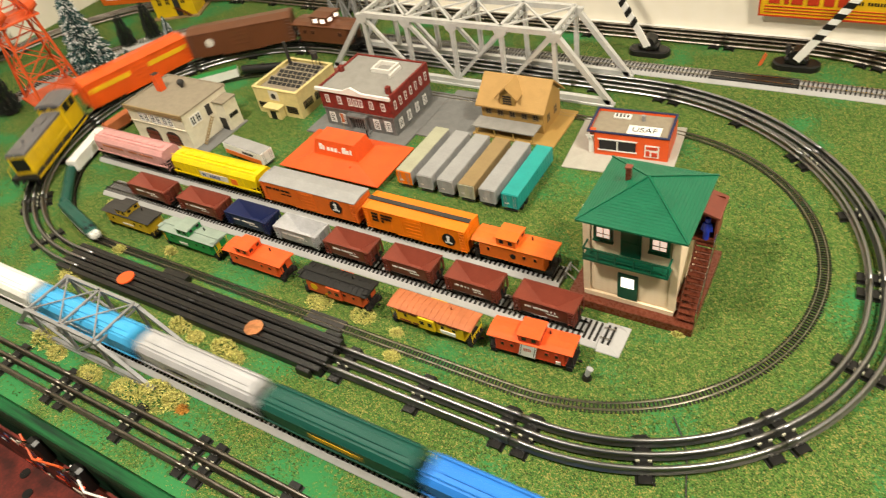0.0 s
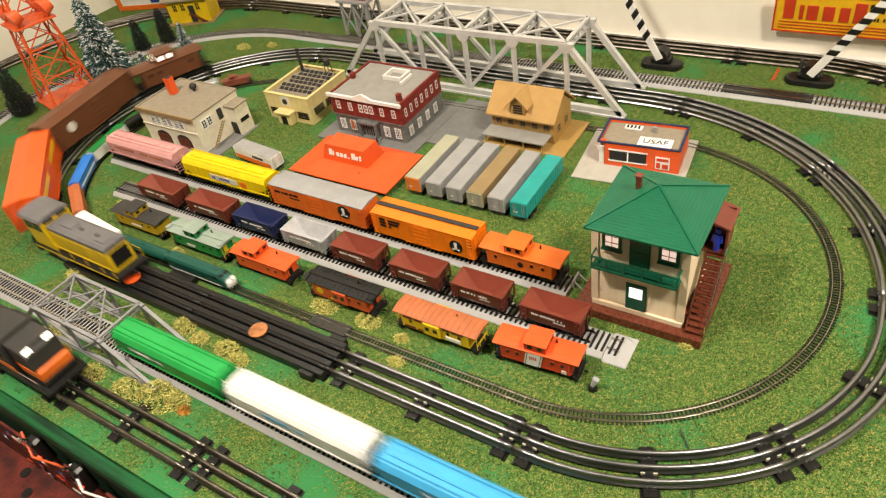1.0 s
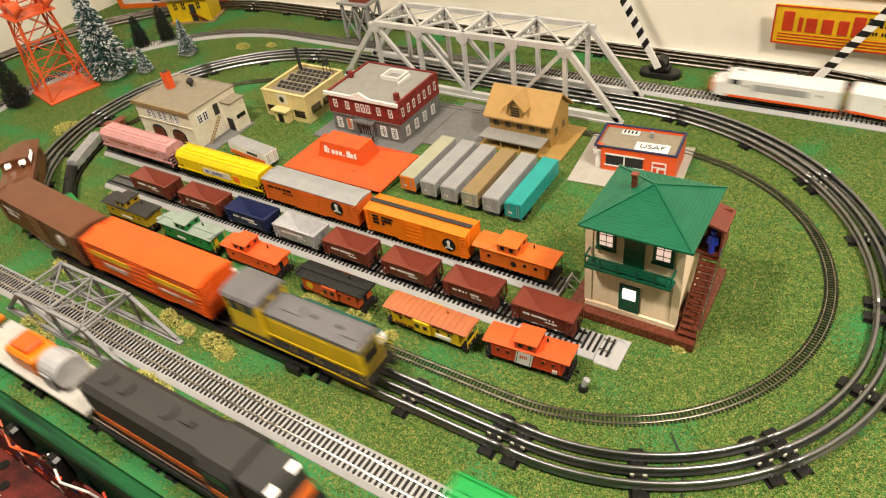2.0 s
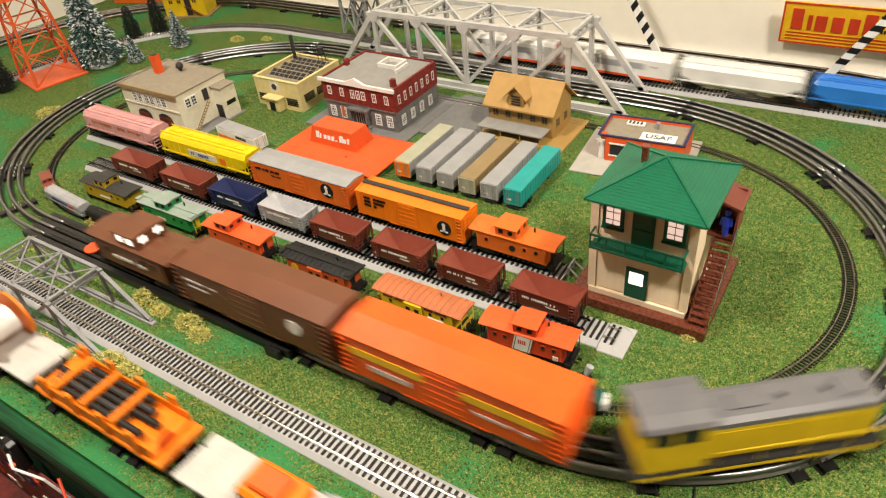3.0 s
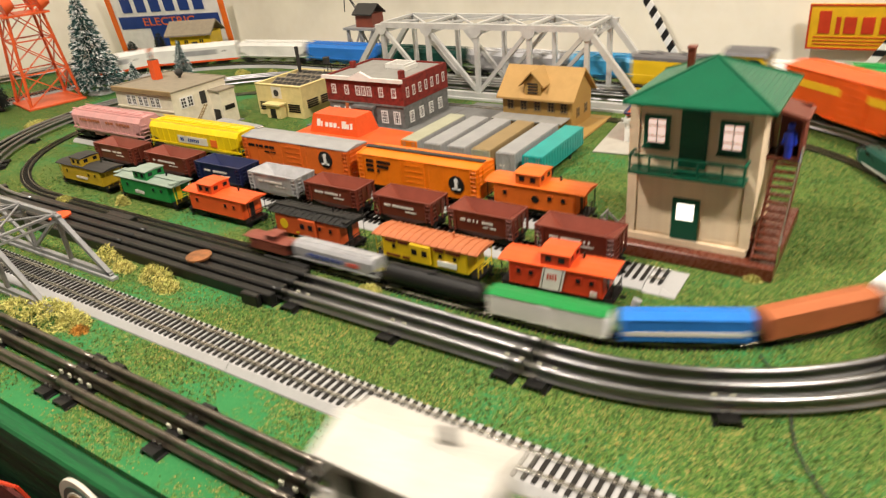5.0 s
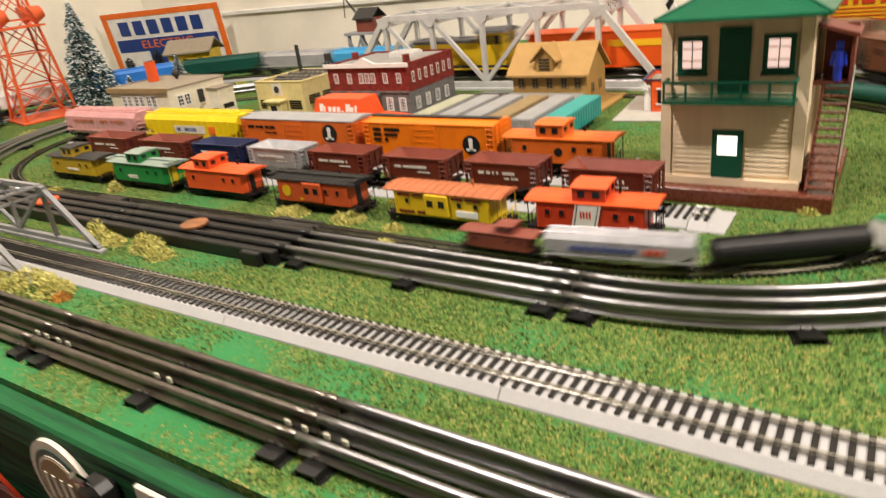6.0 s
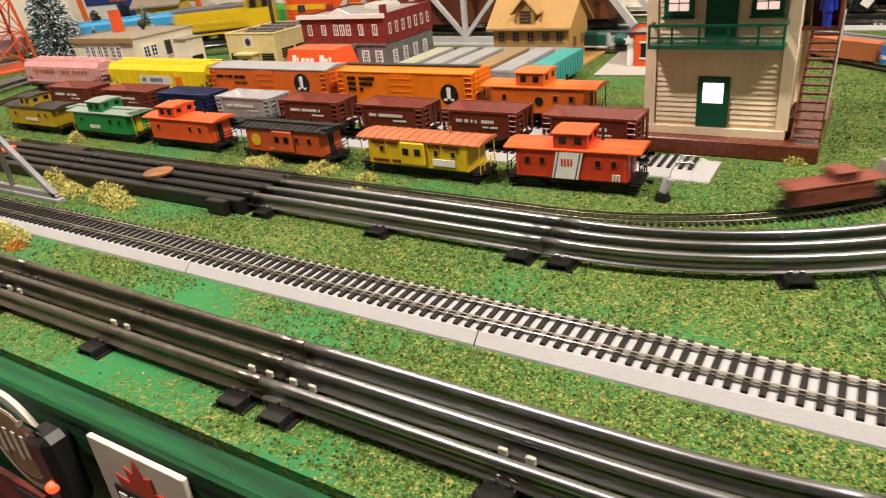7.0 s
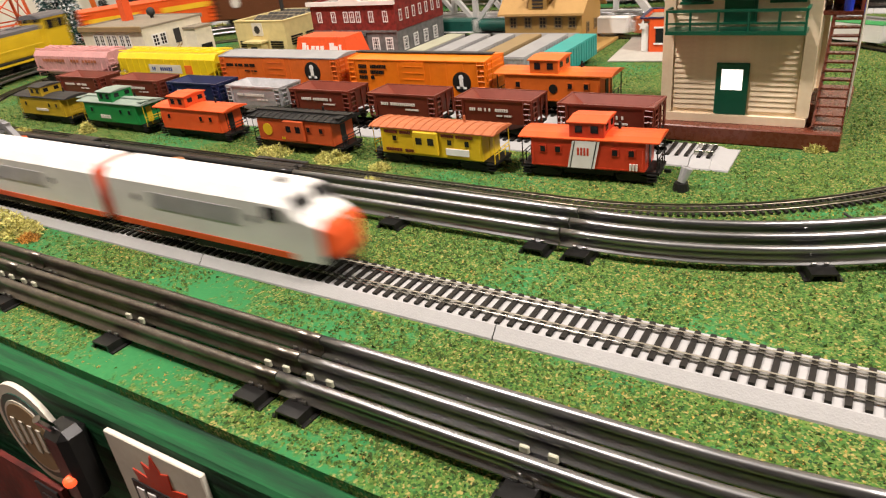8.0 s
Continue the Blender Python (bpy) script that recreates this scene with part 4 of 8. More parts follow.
def nose_diesel(label, L, W, H, k, body, front, m=None, stripe="silver", seed=1, roof=None, booster=False):
    """A streamlined cab diesel: rounded nose, sloped windscreen, side vents, red front."""
    root = thing("locomotive", label, "locomotive", m=m)
    b, h0 = L / 2, 0.0095 * k
    prof = [(-W * 0.5, h0), (W * 0.5, h0), (W * 0.5, H - 0.007 * k), (W * 0.36, H - 0.001 * k), (0, H), (-W * 0.36, H - 0.001 * k), (-W * 0.5, H - 0.007 * k)]

    def skin(name, stations, mat):
        bm = bmesh.new()
        rings = [[bm.verts.new((x, y * w, h0 + (z - h0) * h)) for y, z in prof] for x, w, h in stations]
        for p, q in zip(rings, rings[1:]):
            for i in range(len(prof)):
                bm.faces.new((p[i], p[(i + 1) % len(prof)], q[(i + 1) % len(prof)], q[i]))
        bm.faces.new(rings[0][::-1])
        bm.faces.new(rings[-1])
        return part(name, bm, mat, root)

    skin("body", [(-b, 1, 1), (b * 0.62, 1, 1), (b * (0.97 if booster else 0.72), 1, 1 if booster else 0.98)], body)
    if booster:
        for s in (-1, 1):
            part("vent_panel", boxes((-b * 0.55, s * W / 2 - 0.0004 * k, H * 0.52, b * 0.30, s * W / 2 + 0.0004 * k, H * 0.74)), stripe, root)
            part("skirt_stripe", boxes((-b, s * W / 2 - 0.0004 * k, h0, b * 0.96, s * W / 2 + 0.0004 * k, h0 + 0.004 * k)), front, root)
            part("porthole", rods(*[((x * b, s * (W / 2 - 0.0005 * k), H * 0.64), (x * b, s * (W / 2 + 0.0006 * k), H * 0.64)) for x in (-0.7, 0.42)], r=0.0022 * k, n=12), "window", root)
            part("end_panel", boxes((s * b * 0.985 - b * 0.014, -W * 0.47, h0 + 0.001 * k, s * b * 0.985 + b * 0.002, W * 0.47, H * 0.90)), front, root)
            truck(root, s * b * 0.58, k, 0.024)
        part("roof_fan", rods(*[((x * b, 0, H - 0.0004), (x * b, 0, H + 0.001 * k)) for x in (-0.7, -0.45, 0.1)], r=0.005 * k, n=16), body, root)
        part("fuel_tank", boxes((-b * 0.25, -W * 0.4, 0.003 * k, b * 0.25, W * 0.4, h0)), "black", root)
        coupler(root, L, k)
        return root
    nose = skin("nose", [(b * 0.72, 0.995, 0.975), (b * 0.79, 0.985, 0.76), (b * 0.87, 0.96, 0.71), (b * 0.93, 0.90, 0.65)], body)
    skin("nose_front", [(b * 0.93, 0.905, 0.655), (b * 0.965, 0.80, 0.60), (b * 0.99, 0.62, 0.50), (b, 0.4, 0.36)], front)
    skin("pilot", [(b * 0.74, 0.94, 0.13), (b * 0.96, 0.9, 0.13), (b * 1.0, 0.6, 0.13)], "black")
    for s in (-1, 1):
        bm = bmesh.new()
        q = [(s * W * 0.06, 0.725, 0.955), (s * W * 0.40, 0.725, 0.93), (s * W * 0.43, 0.792, 0.74), (s * W * 0.06, 0.792, 0.74)]
        vs = [bm.verts.new((b * x + 0.0006 * k, y, h0 + (H - h0) * z)) for y, x, z in q] + [bm.verts.new((b * x - 0.0006 * k, y, h0 + (H - h0) * z - 0.0006 * k)) for y, x, z in q]
        for i in range(4):
            bm.faces.new((vs[i], vs[(i + 1) % 4], vs[4 + (i + 1) % 4], vs[4 + i]))
        bm.faces.new(vs[:4])
        bm.faces.new(vs[7:3:-1])
        part("windscreen", bm, "window", nose)
        part("side_window", boxes((b * 0.52, s * W / 2 - 0.0003 * k, H * 0.66, b * 0.66, s * W / 2 + 0.0004 * k, H * 0.82)), "window", root)
        part("vent_panel", boxes((-b * 0.55, s * W / 2 - 0.0003 * k, H * 0.52, b * 0.30, s * W / 2 + 0.0004 * k, H * 0.74)), stripe, root)
        part("porthole", rods(*[((x * b, s * (W / 2 - 0.0005 * k), H * 0.64), (x * b, s * (W / 2 + 0.0006 * k), H * 0.64)) for x in (-0.7, 0.42)], r=0.0022 * k, n=12), "window", root)
        part("skirt_stripe", boxes((-b, s * W / 2 - 0.0003 * k, h0, b * 0.7, s * W / 2 + 0.0004 * k, h0 + 0.004 * k)), front, root)
        truck(root, s * b * 0.58, k, 0.024)
    part("headlight", rods(((b * 0.93, 0, h0 + (H - h0) * 0.6), (b * 0.99, 0, h0 + (H - h0) * 0.54)), r=0.002 * k, n=10), "chrome", nose)
    part("horn", boxes((b * 0.5, -0.002 * k, H, b * 0.58, 0.002 * k, H + 0.0018 * k)), "charcoal", root)
    part("roof_fan", rods(*[((x * b, 0, H - 0.0004), (x * b, 0, H + 0.001 * k)) for x in (-0.7, -0.45, 0.1)], r=0.005 * k, n=16), roof or body, root)
    part("rear_door", boxes((-b - 0.0006 * k, -W * 0.3, h0 + 0.001 * k, -b + 0.0003 * k, W * 0.3, H * 0.9)), front, root)
    part("fuel_tank", boxes((-b * 0.25, -W * 0.4, 0.003 * k, b * 0.25, W * 0.4, h0)), "black", root)
    coupler(root, L, k)
    return root


def hood_switcher(label, L, W, H, k, body, top, m=None):
    """An end-cab switcher: long hood ahead, cab at the rear, railings, stacks."""
    root = thing("locomotive", label, "locomotive", m=m)
    b, d = L / 2, 0.0115 * k
    hw, hz = W * 0.36, H * 0.80
    part("frame", boxes((-b, -W / 2, 0.0065 * k, b, W / 2, d), bevel=0.0006 * k), "black", root)
    hood = part("hood", boxes((-b * 0.42, -hw, d, b * 0.90, hw, hz - 0.004 * k), bevel=0.0006 * k), body, root)
    bm = bmesh.new()
    extrude_x(bm, [(-hw, hz - 0.0045 * k), (hw, hz - 0.0045 * k), (hw * 0.98, hz - 0.0015 * k), (hw * 0.7, hz), (-hw * 0.7, hz), (-hw * 0.98, hz - 0.0015 * k)], -b * 0.42, b * 0.905)
    part("hood_top", bm, top, hood)
    part("radiator_grille", boxes((b * 0.90, -hw * 0.75, d + 0.004 * k, b * 0.905, hw * 0.75, hz - 0.007 * k)), "dark", hood)
    part("headlight", rods(((b * 0.90, 0, hz - 0.003 * k), (b * 0.915, 0, hz - 0.003 * k)), r=0.0016 * k, n=10), "chrome", hood)
    part("exhaust_pipe", rods(((b * 0.2, 0, hz), (b * 0.2, 0, hz + 0.003 * k)), ((b * 0.55, 0, hz), (b * 0.55, 0, hz + 0.003 * k)), r=0.0018 * k, n=10), top, hood)
    part("roof_hatch", boxes((-b * 0.2, -hw * 0.4, hz, b * 0.05, hw * 0.4, hz + 0.0012 * k), (b * 0.62, -hw * 0.5, hz, b * 0.82, hw * 0.5, hz + 0.001 * k), bevel=0.0003 * k), top, hood)
    cab = part("cab", boxes((-b * 0.92, -W / 2 + 0.0012 * k, d, -b * 0.42, W / 2 - 0.0012 * k, H - 0.004 * k), bevel=0.0005 * k), body, root)
    bm = bmesh.new()
    cw = W / 2
    extrude_x(bm, [(-cw, H - 0.0045 * k), (cw, H - 0.0045 * k), (cw * 0.9, H - 0.0022 * k), (cw * 0.5, H - 0.0004 * k), (0, H), (-cw * 0.5, H - 0.0004 * k), (-cw * 0.9, H - 0.0022 * k)], -b * 0.95, -b * 0.39)
    part("cab_roof", bm, top, cab)
    for s in (-1, 1):
        y = s * (W / 2 - 0.0012 * k)
        for x0, x1 in ((-0.86, -0.70), (-0.66, -0.48)):
            part("side_window", boxes((x0 * b, y - 0.0004 * k, H * 0.68, x1 * b, y + 0.0005 * k, H * 0.86)), "window", cab)
        part("door_panel", boxes(*[(x * b - 0.0055 * k, s * hw - 0.0002 * k, d + 0.002 * k, x * b + 0.0055 * k, s * hw + 0.0004 * k, hz - 0.007 * k) for x in (-0.3, -0.12, 0.06, 0.24, 0.42, 0.6, 0.78)]), body, hood)
        part("stripe", boxes((-b * 0.96, s * W / 2 - 0.0002 * k, 0.0075 * k, b * 0.96, s * W / 2 + 0.0004 * k, 0.0095 * k)), body, root)
        rows = [((x * b, s * W * 0.48, d), (x * b, s * W * 0.48, d + 0.010 * k)) for x in (-0.35, 0.0, 0.35, 0.7, 0.96)]
        rows += [((-b * 0.35, s * W * 0.48, d + 0.010 * k), (b * 0.96, s * W * 0.48, d + 0.010 * k))]
        part("handrail", rods(*rows, r=0.0004 * k, n=4), body, root)
        part("steps", boxes(*[(min(e * b, e * b * 0.93), s * W * 0.44 - 0.002 * k, z * k, max(e * b, e * b * 0.93), s * W * 0.44 + 0.002 * k, (z + 0.0008) * k) for e in (-1, 1) for z in (0.002, 0.0045)]), "black", root)
        for x0, x1 in ((-W * 0.36, -W * 0.08), (W * 0.08, W * 0.36)):
            part("end_window", boxes((-b * 0.92 - 0.0004 * k, x0, H * 0.68, -b * 0.92 + 0.0004 * k, x1, H * 0.86)) if s == 1 else boxes((-b * 0.42 - 0.0004 * k, x0, H * 0.83, -b * 0.42 + 0.0004 * k, x1, H * 0.90)), "window", cab)
        truck(root, s * b * 0.6, k, 0.022)
    part("fuel_tank", boxes((-b * 0.22, -W * 0.42, 0.0022 * k, b * 0.22, W * 0.42, 0.0065 * k), bevel=0.0006 * k), "black", root)
    coupler(root, L, k)
    return root


def road_diesel(label, L, W, H, k, body, flash, m=None):
    """A dark road diesel with a short high hood, orange side flash and glowing nose panes."""
    root = thing("locomotive", label, "locomotive", m=m)
    b, d = L / 2, 0.0115 * k
    hw = W * 0.40
    part("frame", boxes((-b, -W / 2, 0.006 * k, b, W / 2, d), bevel=0.0006 * k), "black", root)
    bm = bmesh.new()
    prof = [(-hw, d), (hw, d), (hw, H - 0.005 * k), (hw * 0.72, H - 0.0012 * k), (-hw * 0.72, H - 0.0012 * k), (-hw, H - 0.005 * k)]
    extrude_x(bm, prof, -b * 0.93, b * 0.60)
    hood = part("hood", bm, body, root)
    bm = bmesh.new()
    cw = W * 0.48
    extrude_x(bm, [(-cw, d), (cw, d), (cw, H - 0.006 * k), (cw * 0.7, H), (-cw * 0.7, H), (-cw, H - 0.006 * k)], b * 0.34, b * 0.66)
    cab = part("cab", bm, body, root)
    bm = bmesh.new()
    extrude_y(bm, [(b * 0.66, d), (b * 0.95, d), (b * 0.97, d + 0.006 * k), (b * 0.95, H * 0.84), (b * 0.9, H * 0.92), (b * 0.66, H * 0.93)], -hw * 0.94, hw * 0.94)
    nose = part("nose", bm, body, root)
    part("nose_band", boxes((b * 0.655, -hw * 0.97, d + 0.0082 * k, b * 0.985, hw * 0.97, d + 0.0185 * k), bevel=0.0012 * k), flash, nose)
    part("nose_base", boxes((b * 0.66, -hw * 0.96, d, b * 0.985, hw * 0.96, d + 0.008 * k), bevel=0.0006 * k), "black", nose)
    part("nose_top", boxes((b * 0.655, -hw * 0.9, H * 0.925, b * 0.92, hw * 0.9, H * 0.945)), body, nose)
    for s in (-1, 1):
        part("side_flash", boxes((-b * 0.90, s * hw - 0.0002 * k, d + 0.007 * k, b * 0.34, s * hw + 0.0005 * k, d + 0.0145 * k)), flash, hood)
        part("side_flash", boxes((b * 0.345, s * cw - 0.0002 * k, d + 0.007 * k, b * 0.655, s * cw + 0.0005 * k, d + 0.0145 * k)), flash, cab)
        part("side_window", boxes((b * 0.40, s * cw - 0.0003 * k, H * 0.70, b * 0.60, s * cw + 0.0006 * k, H * 0.86)), "window", cab)
        # Two glowing panes in place of a single lit windscreen pane; second is added.
        part("number_light", boxes((b * 0.90, s * hw * 0.62 - 0.003 * k, H * 0.87, b * 0.945, s * hw * 0.62 + 0.003 * k, H * 0.93)), "lit", nose)
        rows = [((x * b, s * W * 0.49, d), (x * b, s * W * 0.49, d + 0.011 * k)) for x in (-0.9, -0.6, -0.3, 0.0, 0.3, 0.7, 0.96)]
        rows += [((-b * 0.9, s * W * 0.49, d + 0.011 * k), (b * 0.3, s * W * 0.49, d + 0.011 * k)), ((b * 0.7, s * W * 0.49, d + 0.011 * k), (b * 0.96, s * W * 0.49, d + 0.011 * k))]
        part("handrail", rods(*rows, r=0.0004 * k, n=4), "chrome", root)
        truck(root, s * b * 0.58, k, 0.026)
    part("roof_fan", rods(*[((x * b, 0, H - 0.0014 * k), (x * b, 0, H + 0.0004 * k)) for x in (-0.75, -0.55, -0.1)], r=0.0055 * k, n=16), "charcoal", hood)
    part("exhaust", boxes((b * 0.05, -0.002 * k, H - 0.0014 * k, b * 0.15, 0.002 * k, H + 0.001 * k)), "charcoal", hood)
    part("fuel_tank", boxes((-b * 0.22, -W * 0.42, 0.002 * k, b * 0.22, W * 0.42, 0.006 * k), bevel=0.0006 * k), "black", root)
    coupler(root, L, k)
    return root


def flat_car(label, L, W, k, deck, m=None, name="flat_car"):
    root = thing(name, label, "flat car", m=m)
    b, h = L / 2, 0.0105 * k
    part("deck", boxes((-b, -W / 2, 0.0085 * k, b, W / 2, h + 0.002 * k), bevel=0.0005 * k), deck, root)
    part("underframe", boxes((-b * 0.96, -W * 0.30, 0.0055 * k, b * 0.96, W * 0.30, 0.0085 * k), (-b * 0.55, -W * 0.44, 0.004 * k, b * 0.55, W * 0.44, 0.0085 * k)), "black", root)
    part("stake_pocket", boxes(*[(x * b - 0.001 * k, s * W / 2 - 0.0003 * k, 0.0092 * k, x * b + 0.001 * k, s * W / 2 + 0.0008 * k, 0.0118 * k) for s in (-1, 1) for x in (-0.8, -0.6, -0.4, -0.2, 0, 0.2, 0.4, 0.6, 0.8)]), deck, root)
    for s in (-1, 1):
        truck(root, s * (b - 0.02 * k), k)
    part("hand_brake", rods(((-b * 0.97, W * 0.2, h), (-b * 0.97, W * 0.2, h + 0.010 * k)), r=0.0006 * k, n=6), "black", root)
    coupler(root, L, k)
    return root, h + 0.002 * k


def spool_car(label, L, W, k, m=None):
    root, z = flat_car(label, L, W, k, "pale_grey", m)
    R = 0.0168 * k
    for x in (-0.0172 * k, 0.0172 * k):
        sp = part("spool_drum", rods(((x, -W * 0.30, z + R), (x, W * 0.30, z + R)), r=R * 0.58, n=22), "white", root)
        for s in (-1, 1):
            bm = bmesh.new()
            cylinder(bm, (x, s * W * 0.40, z + R), (x, s * W * 0.46, z + R), R, n=28)
            cylinder(bm, (x, s * W * 0.46, z + R), (x, s * W * 0.475, z + R), R * 0.92, R * 0.86, n=28)
            part("spool_flange", bm, "orange", sp)
            bm = bmesh.new()
            cylinder(bm, (x, s * W * 0.475, z + R), (x, s * W * 0.482, z + R), R * 0.58, n=24)
            part("spool_ring", bm, "o_orange", sp)
            bm = bmesh.new()
            cylinder(bm, (x, s * W * 0.482, z + R), (x, s * W * 0.489, z + R), R * 0.34, n=20)
            part("spool_hub", bm, "orange", sp)
    part("axle_rod", rods(((-0.04 * k, 0, z + R * 1.9), (0.04 * k, 0, z + R * 1.9)), r=0.0006 * k, n=6), "white", root)
    return root


def log_car(label, L, W, k, m=None):
    root, z = flat_car(label, L, W, k, "orange", m, "log_car")
    b = L / 2
    part("dump_tray", boxes((-b * 0.9, -W * 0.42, z, b * 0.9, W * 0.42, z + 0.004 * k), (-b * 0.9, -W * 0.46, z, b * 0.9, -W * 0.42, z + 0.010 * k), (-b * 0.9, W * 0.42, z, b * 0.9, W * 0.46, z + 0.010 * k), bevel=0.0004 * k), "orange", root)
    part("tray_stake", boxes(*[(x * b - 0.003 * k, s * W * 0.46 - 0.001 * k, z, x * b + 0.003 * k, s * W * 0.46 + 0.001 * k, z + 0.017 * k) for s in (-1, 1) for x in (-0.7, -0.25, 0.25, 0.7)]), "orange", root)
    rnd = random.Random(5)
    for i in range(5):
        y = (-0.3 + 0.15 * i) * W
        part("log", rods(((-b * rnd.uniform(0.5, 0.8), y + rnd.uniform(-0.001, 0.001), z + 0.0085 * k), (b * rnd.uniform(0.4, 0.8), y, z + 0.0085 * k + rnd.uniform(0, 0.002) * k)), r=0.0020 * k, n=9), "charcoal" if i % 2 else "tie_brown", root)
    part("tray_rib", boxes(*[(x * b - 0.002 * k, -W * 0.42, z + 0.0108 * k, x * b + 0.002 * k, W * 0.42, z + 0.013 * k) for x in (-0.55, -0.1, 0.35)]), "orange", root)
    part("hand_wheel", rods(((b * 0.94, -0.004 * k, z + 0.008 * k), (b * 0.95, -0.004 * k, z + 0.008 * k)), r=0.005 * k, n=16), "o_orange", root)
    return root


def crane_flat(label, L, W, k, m=None):
    root, z = flat_car(label, L, W, k, "pale_grey", m)
    part("generator", boxes((-0.024 * k, -W * 0.34, z, 0.012 * k, W * 0.34, z + 0.017 * k), bevel=0.002 * k), "orange", root)
    part("generator_top", boxes((-0.018 * k, -W * 0.22, z + 0.017 * k, 0.004 * k, W * 0.22, z + 0.021 * k), bevel=0.001 * k), "o_orange", root)
    part("searchlight_drum", rods(((0.022 * k, 0, z + 0.013 * k), (0.044 * k, 0, z + 0.013 * k)), r=0.0115 * k, n=20), "silver", root)
    part("yoke", boxes((0.024 * k, -W * 0.40, z, 0.036 * k, -W * 0.36, z + 0.015 * k), (0.024 * k, W * 0.36, z, 0.036 * k, W * 0.40, z + 0.015 * k)), "grey", root)
    return root


def work_caboose(label, L, W, H, k, m=None):
    root, z = flat_car(label, L, W, k, "pale_grey", m, "work_caboose")
    b = L / 2
    cab = part("cab", boxes((-b * 0.86, -W * 0.44, z, -b * 0.02, W * 0.44, H - 0.006 * k), bevel=0.0006 * k), "pale_grey", root)
    bm = bmesh.new()
    w2 = W * 0.49
    extrude_x(bm, [(-w2, H - 0.0065 * k), (w2, H - 0.0065 * k), (w2, H - 0.0050 * k), (0, H), (-w2, H - 0.0050 * k)], -b * 0.92, b * 0.04)
    part("roof", bm, "pale_grey", cab)
    part("chimney", rods(((-b * 0.3, W * 0.15, H - 0.003 * k), (-b * 0.3, W * 0.15, H + 0.004 * k)), r=0.0016 * k, n=10), "charcoal", cab)
    part("end_window", boxes((-b * 0.02 - 0.0004 * k, W * 0.10, H * 0.62, -b * 0.02 + 0.0005 * k, W * 0.22, H * 0.76)), "dark", cab)
    for s in (-1, 1):
        part("side_window", boxes(*[(x * b - 0.004 * k, s * W * 0.44 - 0.0004 * k, H * 0.58, x * b + 0.004 * k, s * W * 0.44 + 0.0005 * k, H * 0.76) for x in (-0.68, -0.22)]), "dark", cab)
        part("tool_box", boxes((b * 0.06, s * W * 0.30 - 0.0065 * k, z, b * 0.80, s * W * 0.30 + 0.0065 * k, z + 0.0085 * k), bevel=0.0008 * k), "pale_grey", root)
        part("handrail", rods(((-b * 0.97, s * W * 0.42, z), (-b * 0.97, s * W * 0.42, z + 0.012 * k)), ((-b * 0.97, s * W * 0.42, z + 0.012 * k), (-b * 0.97, 0, z + 0.012 * k)), r=0.0006 * k, n=5), "pale_grey", root)
    return root

# ---------------------------------------------------------------- cars standing in the yard
CAB = "cabooses in the front row"
def yard(x0, x1, y, z=0.0, turn=0.0):
    return pose((x0 + x1) / 2, y, z, 0, 0, turn)


caboose("mustard yellow caboose with dark brown roof and cupola", 0.122, 1, "mustard", "charcoal", -0.05, m=yard(-0.826, -0.70, 0.221), end="mustard", group=CAB, text=(("lettering", -0.1, 0.12, 0.008, 0.003, 5),))
caboose("green caboose with pale grey-green roof and yellow ends", 0.126, 1, "green", "mint", -0.04, m=yard(-0.682, -0.55, 0.221), end="upyellow", roofwalk="mint", group=CAB, text=(("lettering", -0.16, 0.02, 0.007, 0.004, 4),), seed=3)
caboose("plain orange-red caboose with rounded cupola", 0.117, 1, "orange_red", "orange_red", -0.14, m=yard(-0.537, -0.417, 0.222), end="black", group=CAB)
caboose("brick red caboose with black roof, bay window and round yellow emblem", 0.120, 1, "brick_red", "black", 0.02, bay=True, m=yard(-0.384, -0.262, 0.219), rib_roof=True, roofwalk="black", badge=("upyellow", -0.29, 0.0060), group=CAB, text=(("upyellow", -0.14, -0.02, 0.004, 0.002, 4),), seed=4)
caboose("yellow bay-window caboose with rusty ribbed roof", 0.127, 1, "upyellow", "rust_roof", -0.02, bay=True, m=yard(-0.234, -0.104, 0.220), end="upyellow", rib_roof=True, group=CAB, text=(("white", 0.13, 0.31, 0.0065, 0.0055, 1), ("maroon", -0.36, -0.14, 0.020, 0.0024, 8), ("maroon", 0.10, 0.34, 0.020, 0.0024, 10), ("maroon", -0.36, -0.06, 0.004, 0.0024, 9)), seed=5)
caboose("orange-red caboose with a slanted white side stripe", 0.110, 1, "red", "orange_red", 0.0, m=yard(-0.090, 0.020, 0.229, turn=4), wide=True, stripe=("white", -0.13, 0.06, 0.004), group=CAB, text=(("red", -0.06, 0.03, 0.014, 0.006, 3), ("lettering", 0.30, 0.36, 0.004, 0.005, 2)), seed=6)

ORE = "ore cars on the middle siding"
